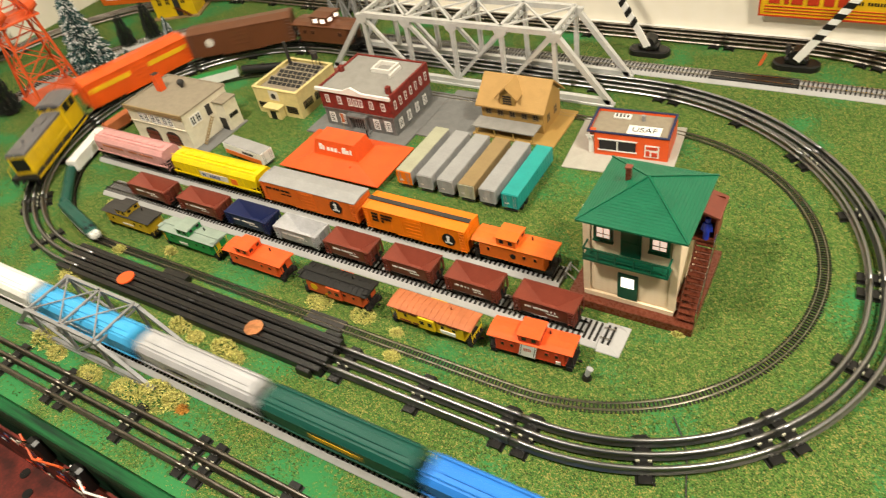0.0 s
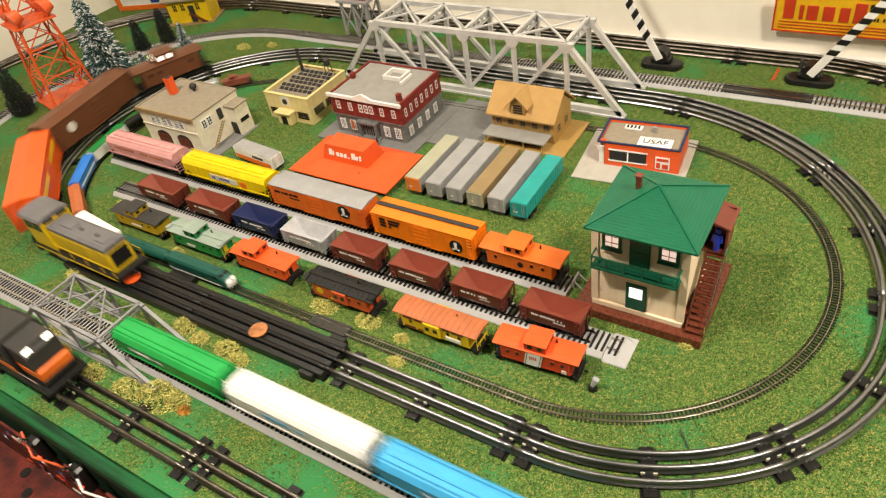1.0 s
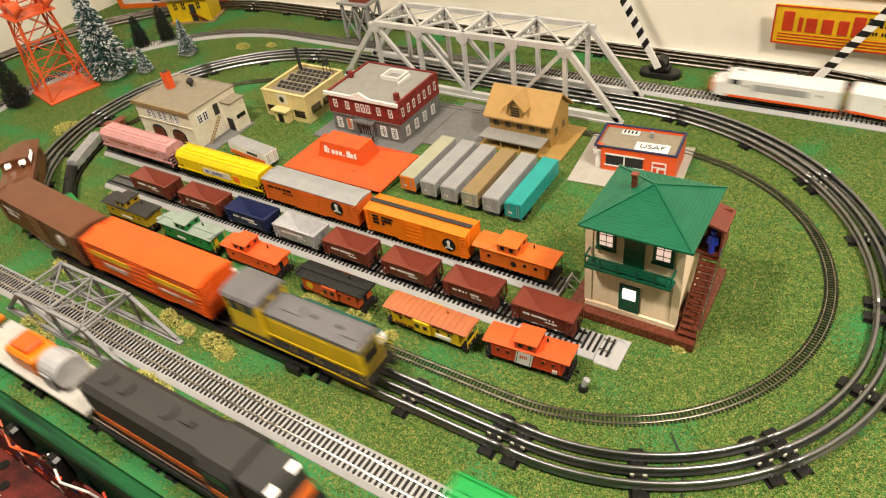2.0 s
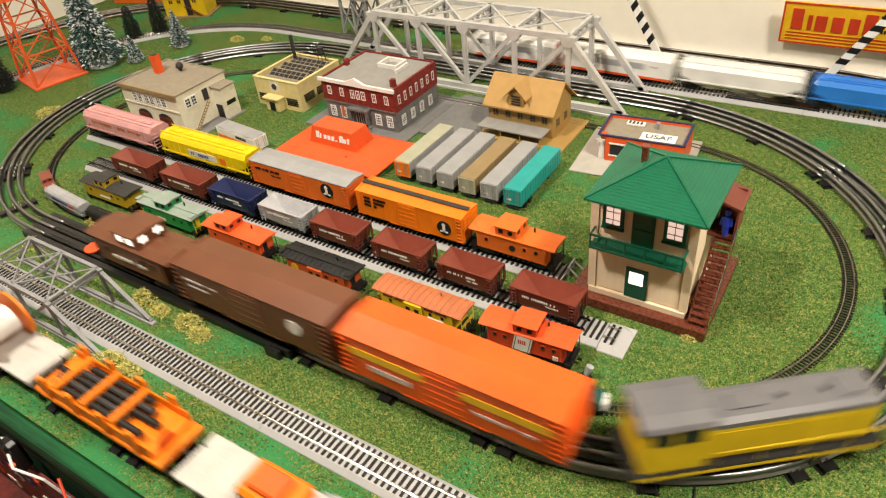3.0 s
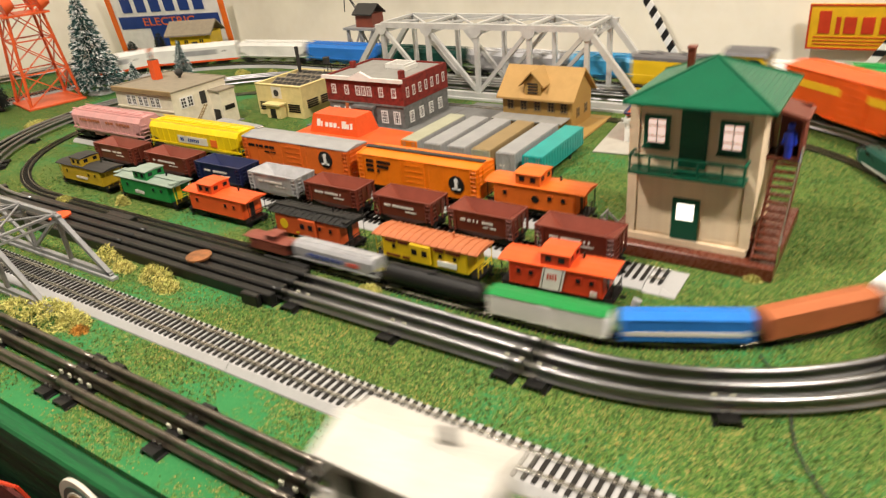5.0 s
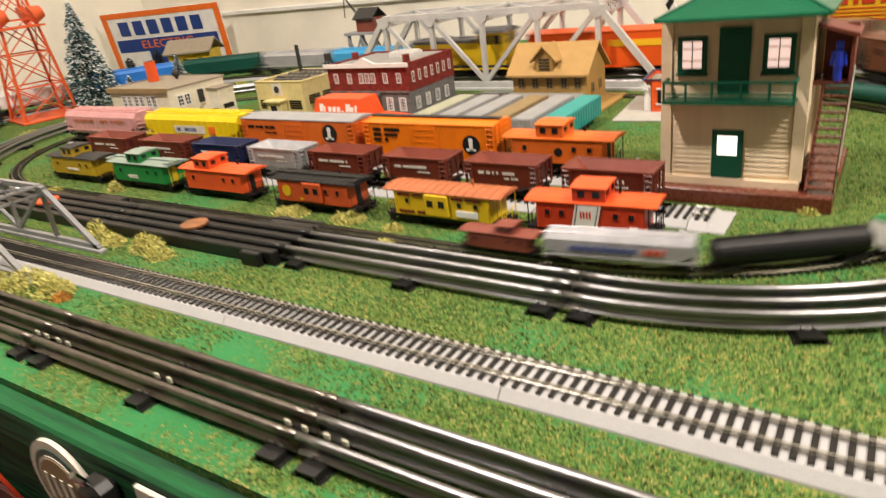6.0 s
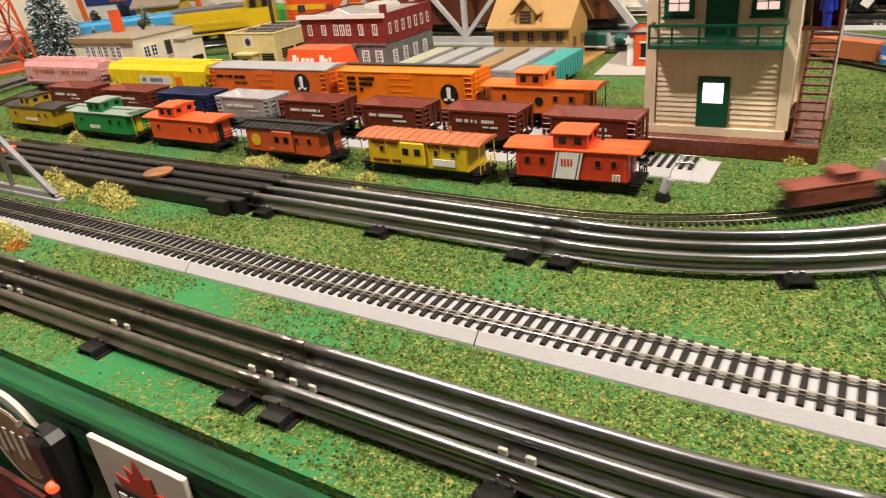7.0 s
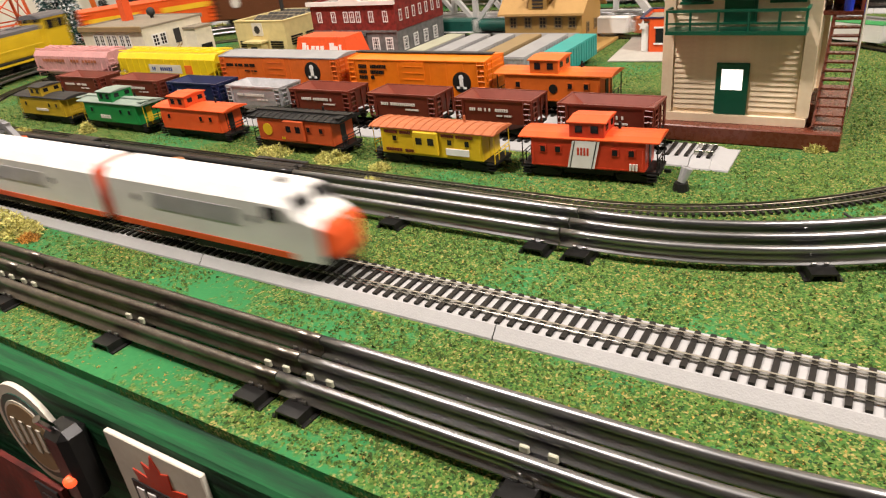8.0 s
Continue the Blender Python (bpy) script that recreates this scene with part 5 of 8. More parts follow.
for x0, x1, body, inside, label, seed in (
        (-0.828, -0.727, "maroon", "maroon_lit", "oxide red open ore car", 1), (-0.702, -0.603, "maroon", "maroon_lit", "oxide red open ore car", 2),
        (-0.590, -0.497, "navy", "navy", "navy blue open ore car", 3), (-0.486, -0.398, "silver", "silver", "silver grey open ore car", 4),
        (-0.388, -0.303, "maroon", "maroon_lit", "oxide red open ore car with white lettering", 5), (-0.283, -0.200, "maroon", "maroon_lit", "oxide red open ore car with white lettering", 6),
        (-0.183, -0.102, "maroon", "maroon_lit", "oxide red open ore car with white lettering", 7), (-0.083, 0.003, "maroon", "maroon_lit", "oxide red open ore car with white lettering", 8)):
    hopper(label, x1 - x0 - 0.006, 1, body, inside, m=yard(x0, x1, 0.287, 0.0085), seed=seed, group=ORE)

Z3 = 0.0101
covered_hopper("dusty pink covered hopper car with faded red lettering", 0.198, 0.040, 0.050, 1.15, "pink", m=yard(-1.010, -0.797, 0.361, Z3), text=(("rust_roof", -0.36, 0.36, 0.036, 0.004, 13),), group="long cars on the back siding")
covered_hopper("bright yellow covered hopper car with a white name panel", 0.208, 0.040, 0.050, 1.15, "yellow", m=yard(-0.790, -0.570, 0.361, Z3), panel=("paper", -0.16, 0.16, 0.024, 0.035), text=(("sign_navy", -0.13, 0.08, 0.0295, 0.005, 7), ("sign_orange", 0.20, 0.27, 0.0295, 0.011, 1)), seed=2, group="long cars on the back siding")
boxcar("orange boxcar with grey roof and black round emblem", 0.192, 0.040, 0.0515, 1.15, "ic_orange", "grey", seams=False, m=yard(-0.570, -0.373, 0.361, Z3), ribs=9, badge=("black", 0.30, 0.0325, 0.0115, "white"), text=(("black", -0.44, -0.18, 0.038, 0.0036, 22), ("black", -0.28, -0.16, 0.031, 0.0018, 14)), group="long cars on the back siding")
boxcar("bright orange boxcar with dark roof walk and black round emblem", 0.172, 0.040, 0.0515, 1.15, "orange", "orange", seams=False, m=yard(-0.361, -0.184, 0.361, Z3), ribs=9, walkway="charcoal", badge=("black", 0.34, 0.0275, 0.0105, "white"), text=(("black", -0.42, -0.20, 0.041, 0.0038, 11), ("black", -0.42, -0.22, 0.035, 0.0038, 10), ("black", -0.42, -0.30, 0.029, 0.0038, 6)), seed=3, group="long cars on the back siding")
caboose("bright orange caboose with a tall cupola and small black emblem", 0.122, 1.08, "ic_orange", "ic_orange", -0.06, m=yard(-0.181, -0.056, 0.361, Z3), end="black", badge=("black", 0.02, 0.004), group="long cars on the back siding")
bump = thing("bumper_stop", "small grey wire bumper at the siding end", "track bumper", m=pose(-0.044, 0.361, 0.0101))
part("frame", rods(((0, -0.008, 0), (0, -0.008, 0.014)), ((0, 0.008, 0), (0, 0.008, 0.014)), ((0, -0.010, 0.013), (0, 0.010, 0.013)), ((0.014, -0.008, 0), (0, -0.008, 0.012)), ((0.014, 0.008, 0), (0, 0.008, 0.012)), r=0.0012, n=6), "grey", bump)


# ---------------------------------------------------------------- signal tower
def window_unit(parent, cx, y, z0, z1, w, frame_mat, pane_mat, bars_x=1, bars_z=1, t=0.0016):
    """A framed sash on a wall that faces -y."""
    f = part("window", boxes((cx - w / 2, y - t, z0, cx - w / 2 + 0.0036, y + t, z1), (cx + w / 2 - 0.0036, y - t, z0, cx + w / 2, y + t, z1),
                             (cx - w / 2 + 0.0036, y - t, z0, cx + w / 2 - 0.0036, y + t, z0 + 0.0036), (cx - w / 2 + 0.0036, y - t, z1 - 0.0036, cx + w / 2 - 0.0036, y + t, z1)), frame_mat, parent)
    part("pane", boxes((cx - w / 2 + 0.0036, y - 0.0004, z0 + 0.0036, cx + w / 2 - 0.0036, y + 0.0004, z1 - 0.0036)), pane_mat, f)
    bm = bmesh.new()
    for i in range(bars_x):
        x = cx - w / 2 + w * (i + 1) / (bars_x + 1)
        box(bm, x - 0.0004, y - 0.0010, z0 + 0.0036, x + 0.0004, y - 0.0002, z1 - 0.0036)
    for i in range(bars_z):
        z = z0 + (z1 - z0) * (i + 1) / (bars_z + 1)
        box(bm, cx - w / 2 + 0.0036, y - 0.0011, z - 0.0004, cx + w / 2 - 0.0036, y - 0.0003, z + 0.0004)
    if bars_x or bars_z:
        part("muntin", bm, frame_mat, f)
    return f


st = thing("signal_tower", "two-storey cream signal tower with green hip roof and brown base", "signal tower", m=pose(0.003, 0, 0))
part("base", boxes((-0.034, 0.322, 0.0, 0.1245, 0.468, 0.014), bevel=0.001), "base_brown", st)
part("plinth", boxes((-0.014, 0.334, 0.0142, 0.098, 0.430, 0.021)), "siding", st)
X0, X1, Y0, Y1 = -0.011, 0.095, 0.338, 0.428
part("wall", boxes((X0, Y0, 0.021, X1, Y1, 0.158)), "siding", st)
sid = mesh_of("clapboard", extrude_x(bmesh.new(), [(0, 0), (-0.0011, 0.0), (-0.0002, 0.0042), (0, 0.0042)], X0 + 0.0055, X1 - 0.0055), "siding")
for i in range(30):
    piece("clapboard", sid, st, pose(0, Y0, 0.0245 + i * 0.0043))
sid2 = mesh_of("clapboard", extrude_y(bmesh.new(), [(0, 0), (0.0011, 0.0), (0.0002, 0.0042), (0, 0.0042)], Y0 + 0.005, Y1 - 0.005), "siding")
for i in range(30):
    piece("clapboard", sid2, st, pose(X1, 0, 0.0245 + i * 0.0043))
for x, y in ((X0, Y0), (X1, Y0), (X1, Y1)):
    part("corner_board", boxes((x - 0.0045, y - 0.0022, 0.0215, x + 0.0045, y + 0.0022, 0.156)), "siding", st)
roof = bmesh.new()
e0, e1 = (-0.014, 0.309, 0.156), (0.112, 0.436, 0.156)
c4 = [roof.verts.new(p) for p in ((e0[0], e0[1], 0.156), (e1[0], e0[1], 0.156), (e1[0], e1[1], 0.156), (e0[0], e1[1], 0.156))]
c5 = [roof.verts.new((v.co.x, v.co.y, 0.1585)) for v in c4]
ap = roof.verts.new((0.049, 0.3725, 0.188))
for i in range(4):
    roof.faces.new((c4[i], c4[(i + 1) % 4], c5[(i + 1) % 4], c5[i]))
    roof.faces.new((c5[i], c5[(i + 1) % 4], ap))
roof.faces.new(c4[::-1])
hip = part("roof", roof, "roof_green", st)
course = bmesh.new()
for i in range(1, 17):
    f = i / 17.5
    q = [(e0[0] + (0.049 - e0[0]) * f, e0[1] + (0.3725 - e0[1]) * f), (e1[0] + (0.049 - e1[0]) * f, e1[1] + (0.3725 - e1[1]) * f)]
    z = 0.1585 + 0.0295 * f
    for a, b in (((q[0][0], q[0][1]), (q[1][0], q[0][1])), ((q[1][0], q[0][1]), (q[1][0], q[1][1])), ((q[1][0], q[1][1]), (q[0][0], q[1][1])), ((q[0][0], q[1][1]), (q[0][0], q[0][1]))):
        beam(course, (*a, z - 0.00020), (*b, z - 0.00020), 0.0012, 0.0006)
part("shingle_course", course, "roof_green", hip)
hr = bmesh.new()
for v in ((e0[0], e0[1]), (e1[0], e0[1]), (e1[0], e1[1]), (e0[0], e1[1])):
    beam(hr, (*v, 0.159), (0.049, 0.3725, 0.1885), 0.0024, 0.0016)
part("hip_ridge", hr, "roof_green", hip)
ch = part("chimney", boxes((0.0225, 0.372, 0.166, 0.0285, 0.378, 0.193), bevel=0.0004), "base_brown", st)
part("chimney_cap", boxes((0.0217, 0.3712, 0.193, 0.0293, 0.3788, 0.195)), "dormer", ch)
# upper storey: two windows, a door, balcony
for cx in (0.010, 0.076):
    window_unit(st, cx, Y0 - 0.0022, 0.112, 0.141, 0.023, "trim_green", "dusk", 1, 2)
    part("window_sill", boxes((cx - 0.0125, Y0 - 0.005, 0.1095, cx + 0.0125, Y0 - 0.0012, 0.1115)), "trim_green", st)
d = part("door", boxes((0.031, Y0 - 0.003, 0.094, 0.055, Y0 - 0.0006, 0.1475), bevel=0.0004), "trim_green", st)
part("door_panel", boxes((0.0335, Y0 - 0.0036, 0.099, 0.0525, Y0 - 0.0028, 0.117), (0.0335, Y0 - 0.0036, 0.121, 0.0525, Y0 - 0.0028, 0.142)), "trim_green", d)
bal = part("balcony", boxes((-0.010, 0.319, 0.0885, 0.092, Y0 - 0.0003, 0.0915)), "trim_green", st)
rows = [((x, 0.3203, 0.091), (x, 0.3203, 0.106)) for x in (-0.009, 0.009, 0.030, 0.052, 0.073, 0.091)]
part("balcony_post", rods(*rows, r=0.0010, n=6), "trim_green", bal)
part("balcony_rail", boxes((-0.010, 0.3193, 0.1055, 0.092, 0.3213, 0.1075), (-0.010, 0.3196, 0.0965, 0.092, 0.3210, 0.0978), (-0.0102, 0.3213, 0.1055, -0.0085, Y0 - 0.0012, 0.1075), (0.0902, 0.3213, 0.1055, 0.0922, Y0 - 0.0012, 0.1075)), "trim_green", bal)
# lower door with a lit pane
d = part("door", boxes((0.0285, Y0 - 0.003, 0.0215, 0.0535, Y0 - 0.0006, 0.0635), bevel=0.0004), "trim_green", st)
part("pane", boxes((0.0330, Y0 - 0.0034, 0.042, 0.0490, Y0 - 0.0026, 0.0585)), "lit", d)
# side porch and stairs
porch = part("porch", boxes((X1 + 0.0005, 0.395, 0.089, 0.124, 0.432, 0.092)), "base_brown", st)
part("porch_wall", boxes((0.100, 0.4285, 0.092, 0.124, 0.4310, 0.135), (0.1215, 0.400, 0.092, 0.124, 0.4280, 0.130)), "dormer", porch)
bm = bmesh.new()
extrude_y(bm, [(X1 + 0.0012, 0.137), (0.127, 0.128), (0.127, 0.131), (X1 + 0.0012, 0.140)], 0.392, 0.436)
part("porch_roof", bm, "dormer", porch)
stair = part("stair", rods(((0.104, 0.330, 0.016), (0.104, 0.398, 0.089)), ((0.1245, 0.330, 0.016), (0.1245, 0.398, 0.089)), r=0.0014, n=6), "base_brown", st)
for i in range(13):
    f = (i + 0.5) / 13
    y, z = 0.330 + 0.068 * f, 0.016 + 0.073 * f
    part("step", boxes((0.1045, y - 0.0035, z - 0.0006, 0.124, y + 0.0035, z + 0.0008)), "base_brown", stair)
part("handrail", rods(((0.1252, 0.330, 0.014), (0.1252, 0.330, 0.034)), ((0.1252, 0.330, 0.034), (0.1252, 0.396, 0.105)), ((0.1252, 0.396, 0.089), (0.1252, 0.396, 0.105)), r=0.0009, n=6), "chrome", stair)
part("under_panel", boxes((X1 + 0.0022, 0.345, 0.0142, 0.1038, 0.394, 0.03)), "base_brown", st)

man = bmesh.new()
cylinder(man, (0.112, 0.406, 0.092), (0.112, 0.406, 0.104), 0.0034, 0.0036, 10)
cylinder(man, (0.112, 0.406, 0.104), (0.112, 0.406, 0.117), 0.0046, 0.0040, 10)
cylinder(man, (0.1065, 0.405, 0.105), (0.108, 0.4055, 0.1155), 0.0013, 0.0015, 6)
cylinder(man, (0.1175, 0.405, 0.105), (0.116, 0.4055, 0.1155), 0.0013, 0.0015, 6)
bmesh.ops.create_icosphere(man, subdivisions=2, radius=0.0033, matrix=Matrix.Translation((0.112, 0.4055, 0.1205)))
cylinder(man, (0.112, 0.4055, 0.1222), (0.112, 0.4055, 0.1245), 0.0033, 0.0028, 10)
tagged(new("figurine", mesh_of("figurine", man, "figure_blue")), "tiny blue plastic figurine on the tower porch", "figurine").matrix_basis = pose(0.004, -0.0075, 0)


# ---------------------------------------------------------------- buildings
def simple_windows(root, face, rows, wall, w, h, frame_mat, pane_mat, depth=0.0012, name="window", bars_x=1, bars_z=1):
    """Sashes on a wall: face '-y' or '+x'; rows of (along, z of the sill)."""
    for a, z in rows:
        f = boxes((-w / 2, -depth, 0, -w / 2 + w * 0.14, 0.0004, h), (w / 2 - w * 0.14, -depth, 0, w / 2, 0.0004, h), (-w / 2 + w * 0.14, -depth, 0, w / 2 - w * 0.14, 0.0004, h * 0.09), (-w / 2 + w * 0.14, -depth, h * 0.91, w / 2 - w * 0.14, 0.0004, h))
        m = pose(a, wall, z) if face == "-y" else pose(wall, a, z, 0, 0, 90)
        me = shared(("win", w, h, frame_mat), lambda: mesh_of(name, f, frame_mat))
        ob = piece(name, me, root, m)
        pm = shared(("pane", w, h, pane_mat), lambda: mesh_of("pane", boxes((-w / 2 + w * 0.12, -depth * 0.35, h * 0.08, w / 2 - w * 0.12, 0.0003, h * 0.92)), pane_mat))
        piece("pane", pm, ob, pose(0, 0, 0))

        def mun():
            bm = bmesh.new()
            for i in range(bars_x):
                x = -w / 2 + w * (i + 1) / (bars_x + 1)
                box(bm, x - w * 0.035, -depth * 0.8, h * 0.09, x + w * 0.035, -depth * 0.3, h * 0.91)
            for i in range(bars_z):
                z2 = h * (i + 1) / (bars_z + 1)
                box(bm, -w / 2 + w * 0.14, -depth * 0.85, z2 - w * 0.035, w / 2 - w * 0.14, -depth * 0.35, z2 + w * 0.035)
            return mesh_of("muntin", bm, frame_mat)
        if bars_x or bars_z:
            piece("muntin", shared(("mun", w, h, frame_mat, bars_x, bars_z), mun), ob, pose(0, 0, 0))


# fire house
fh = thing("fire_house", "cream stone fire house with flat tan roof and arched doors", "building", m=pose(-1.00, 0.432, 0.0))
w, dd, h = 0.160, 0.118, 0.078
part("wall", boxes((0, 0, 0, w, dd, h - 0.004)), "stone", fh)
part("slab", boxes((-0.008, -0.012, 0, w + 0.01, -0.0003, 0.002)), "concrete", fh)
part("cornice", boxes((-0.004, -0.004, h - 0.008, w + 0.003, -0.0003, h + 0.001), bevel=0.0008), "tan", fh)
part("roof", boxes((-0.001, 0.0, h - 0.0038, w + 0.001, dd + 0.001, h - 0.001)), "tan_roof", fh)
part("parapet", boxes((-0.003, 0.0, h - 0.006, 0.001, dd, h + 0.001), (-0.003, dd, h - 0.006, w + 0.002, dd + 0.003, h)), "tan_roof", fh)
chm = part("chimney", boxes((0.030, 0.060, h - 0.001, 0.044, 0.074, h + 0.034)), "orange_red", fh)
part("chimney_top", boxes((0.031, 0.061, h + 0.034, 0.043, 0.073, h + 0.0345)), "dark", chm)
bm = bmesh.new()
cylinder(bm, (0.075, 0.088, h - 0.001), (0.075, 0.088, h + 0.006), 0.003, n=10)
bmesh.ops.create_icosphere(bm, subdivisions=2, radius=0.0075, matrix=Matrix.Translation((0.075, 0.088, h + 0.009)))
part("roof_siren", bm, "charcoal", fh)
for cx in (0.050, 0.110):
    bm = bmesh.new()
    prof = [(cx - 0.019, 0.0005), (cx + 0.019, 0.0005), (cx + 0.019, 0.022)] + [(cx + 0.019 * math.cos(a), 0.022 + 0.011 * math.sin(a)) for a in [math.pi * i / 10 for i in range(1, 10)]] + [(cx - 0.019, 0.022)]
    extrude_y(bm, prof, -0.0012, 0.0004)
    g = part("garage_door", bm, "charcoal", fh)
    part("door_panel", boxes(*[(cx - 0.016 + i * 0.0085, -0.0022, 0.003 + j * 0.0085, cx - 0.0095 + i * 0.0085, -0.0013, 0.0095 + j * 0.0085) for i in range(4) for j in range(3)]), "maroon", g)
simple_windows(fh, "-y", [(x, 0.047) for x in (0.038, 0.053, 0.072, 0.087, 0.106, 0.121)], 0.0, 0.013, 0.019, "white", "window", bars_z=2)
part("belt_course", boxes((0.0, -0.0018, 0.042, w, -0.0002, 0.0445)), "stone", fh)
simple_windows(fh, "+x", [(0.022, 0.044), (0.036, 0.044)], w, 0.013, 0.019, "white", "window", bars_z=2)
part("side_door", boxes((w - 0.0004, 0.058, 0.042, w + 0.0010, 0.070, 0.064)), "charcoal", fh)
wing = part("side_wing", boxes((w + 0.0002, 0.078, 0.0, w + 0.028, 0.112, 0.060)), "stone", fh)
part("wing_roof", boxes((w - 0.0002, 0.076, 0.0602, w + 0.030, 0.114, 0.063)), "tan_roof", wing)
part("wing_opening", boxes((w + 0.0045, 0.0772, 0.0005, w + 0.021, 0.0784, 0.028), (w + 0.0275, 0.084, 0.026, w + 0.0288, 0.106, 0.034)), "dark", wing)
stp = part("stair", rods(((w + 0.006, 0.020, 0.002), (w + 0.006, 0.060, 0.042)), ((w + 0.012, 0.020, 0.002), (w + 0.012, 0.060, 0.042)), r=0.0009, n=5), "tan", fh)
part("step", boxes(*[(w + 0.006, 0.021 + i * 0.004, 0.003 + i * 0.004, w + 0.012, 0.0245 + i * 0.004, 0.0038 + i * 0.004) for i in range(10)]), "tan", stp)
part("slab", boxes((w + 0.0002, 0.0, 0, w + 0.034, 0.118, 0.0016)), "asphalt", fh)

# small yellow factory
fy = thing("factory", "pale yellow brick factory with saw-tooth skylight roof", "building", m=pose(-0.805, 0.588, 0.0))
w, dd, h = 0.114, 0.122, 0.056
part("wall", boxes((0, 0, 0, w, 0.004, h), (0, dd - 0.004, 0, w, dd, h), (0, 0.004, 0, 0.004, dd - 0.004, h), (w - 0.004, 0.004, 0, w, dd - 0.004, h)), "lemon", fy)
part("coping", boxes((-0.001, -0.001, h, w + 0.001, 0.005, h + 0.0016), (-0.001, dd - 0.005, h, w + 0.001, dd + 0.001, h + 0.0016), (-0.001, 0.005, h, 0.005, dd - 0.005, h + 0.0016), (w - 0.005, 0.005, h, w + 0.001, dd - 0.005, h + 0.0016)), "lemon", fy)
part("roof", boxes((0.004, 0.004, h - 0.010, w - 0.004, dd - 0.004, h - 0.007)), "tan_roof", fy)
for j in range(3):
    y = 0.022 + j * 0.030
    bm = bmesh.new()
    extrude_x(bm, [(y, h - 0.007), (y + 0.024, h - 0.007), (y + 0.024, h + 0.003), (y + 0.021, h + 0.004), (y + 0.001, h - 0.005)], 0.016, w - 0.010)
    sk = part("skylight", bm, "tan_roof", fy)
    for i in range(7):
        x = 0.0185 + i * 0.0122
        for f in (0.12, 0.55):
            ya, yb = y + 0.001 + 0.020 * f, y + 0.001 + 0.020 * (f + 0.34)
            za, zb = h - 0.005 + 0.009 * f, h - 0.005 + 0.009 * (f + 0.34)
            bm = bmesh.new()
            extrude_x(bm, [(ya, za - 0.0004), (yb, zb - 0.0004), (yb, zb + 0.0005), (ya, za + 0.0005)], x, x + 0.0102)
            part("pane", bm, "dark", sk)
pf = part("entrance", boxes((0.036, -0.016, 0.0, 0.070, -0.0003, 0.024), bevel=0.0006), "lemon", fy)
part("doorway", boxes((0.046, -0.0166, 0.0004, 0.060, -0.0150, 0.018)), "dark", pf)
part("canopy", boxes((0.032, -0.020, 0.024, 0.074, -0.0004, 0.027)), "lemon", pf)
bm = bmesh.new()
cylinder(bm, (0.053, -0.0002, 0.043), (0.053, -0.0014, 0.043), 0.0085, n=24)
part("emblem", bm, "paper", fy)
part("emblem_panel", boxes((0.041, -0.0009, 0.033, 0.065, -0.0002, 0.054)), "paper", fy)
bm = bmesh.new()
cylinder(bm, (0.053, -0.0012, 0.043), (0.053, -0.0019, 0.043), 0.0062, n=24)
cylinder(bm, (0.053, -0.0018, 0.043), (0.053, -0.0021, 0.043), 0.0040, n=20)
part("emblem_mark", bm, "charcoal", fy)
part("louvre", boxes(*[(w - 0.0003, 0.012 + j * 0.036, 0.016 + i * 0.004, w + 0.0010, 0.040 + j * 0.036, 0.0185 + i * 0.004) for j in range(3) for i in range(4)]), "dark", fy)
part("louvre", boxes(*[(0.078, -0.0010, 0.010 + i * 0.004, 0.106, 0.0003, 0.0125 + i * 0.004) for i in range(4)], *[(0.006, -0.0010, 0.010 + i * 0.004, 0.026, 0.0003, 0.0125 + i * 0.004) for i in range(4)]), "dark", fy)
part("smoke_stack", rods(((0.020, 0.100, h - 0.007), (0.020, 0.100, h + 0.048)), r=0.0036, n=12), "charcoal", fy)
tk = part("roof_tank", rods(((0.088, 0.105, h + 0.018), (0.088, 0.105, h + 0.030)), r=0.0065, n=14), "charcoal", fy)
part("tank_leg", rods(*[((0.088 + a * 0.005, 0.105 + b * 0.005, h - 0.007), (0.088 + a * 0.0045, 0.105 + b * 0.0045, h + 0.018)) for a in (-1, 1) for b in (-1, 1)], r=0.0008, n=5), "charcoal", tk)

# brick courthouse
bh = thing("brick_building", "red and grey brick two-storey building with white cornice", "building", m=pose(-0.625, 0.588, 0.0))
w, dd, h = 0.158, 0.130, 0.082
part("slab", boxes((-0.030, -0.034, 0.0, w + 0.030, dd + 0.030, 0.0028)), "asphalt", bh)
part("ground_floor", boxes((0, 0, 0.0028, w, dd, 0.040)), "greybrick", bh)
part("upper_floor", boxes((-0.0012, -0.0012, 0.0402, w + 0.0012, dd + 0.0012, h - 0.002)), "brickwall", bh)
part("belt_course", boxes((-0.002, -0.002, 0.0385, w + 0.002, -0.0014, 0.0415)), "greybrick", bh)
cor = bmesh.new()
box(cor, -0.005, -0.006, h - 0.004, w + 0.004, -0.0014, h + 0.002)
extrude_y(cor, [(w * 0.36, h + 0.002), (w * 0.64, h + 0.002), (w * 0.5, h + 0.011)], -0.006, -0.0015)
part("cornice", cor, "white", bh)
part("parapet", boxes((-0.0012, -0.001, h - 0.0018, 0.003, dd, h + 0.001), (w - 0.003, -0.001, h - 0.0018, w + 0.0012, dd, h + 0.001), (0.003, dd - 0.003, h - 0.0018, w - 0.003, dd, h + 0.001)), "brickwall", bh)
part("roof", boxes((0.003, 0.002, h - 0.004, w - 0.003, dd - 0.003, h - 0.0016)), "greyroof", bh)
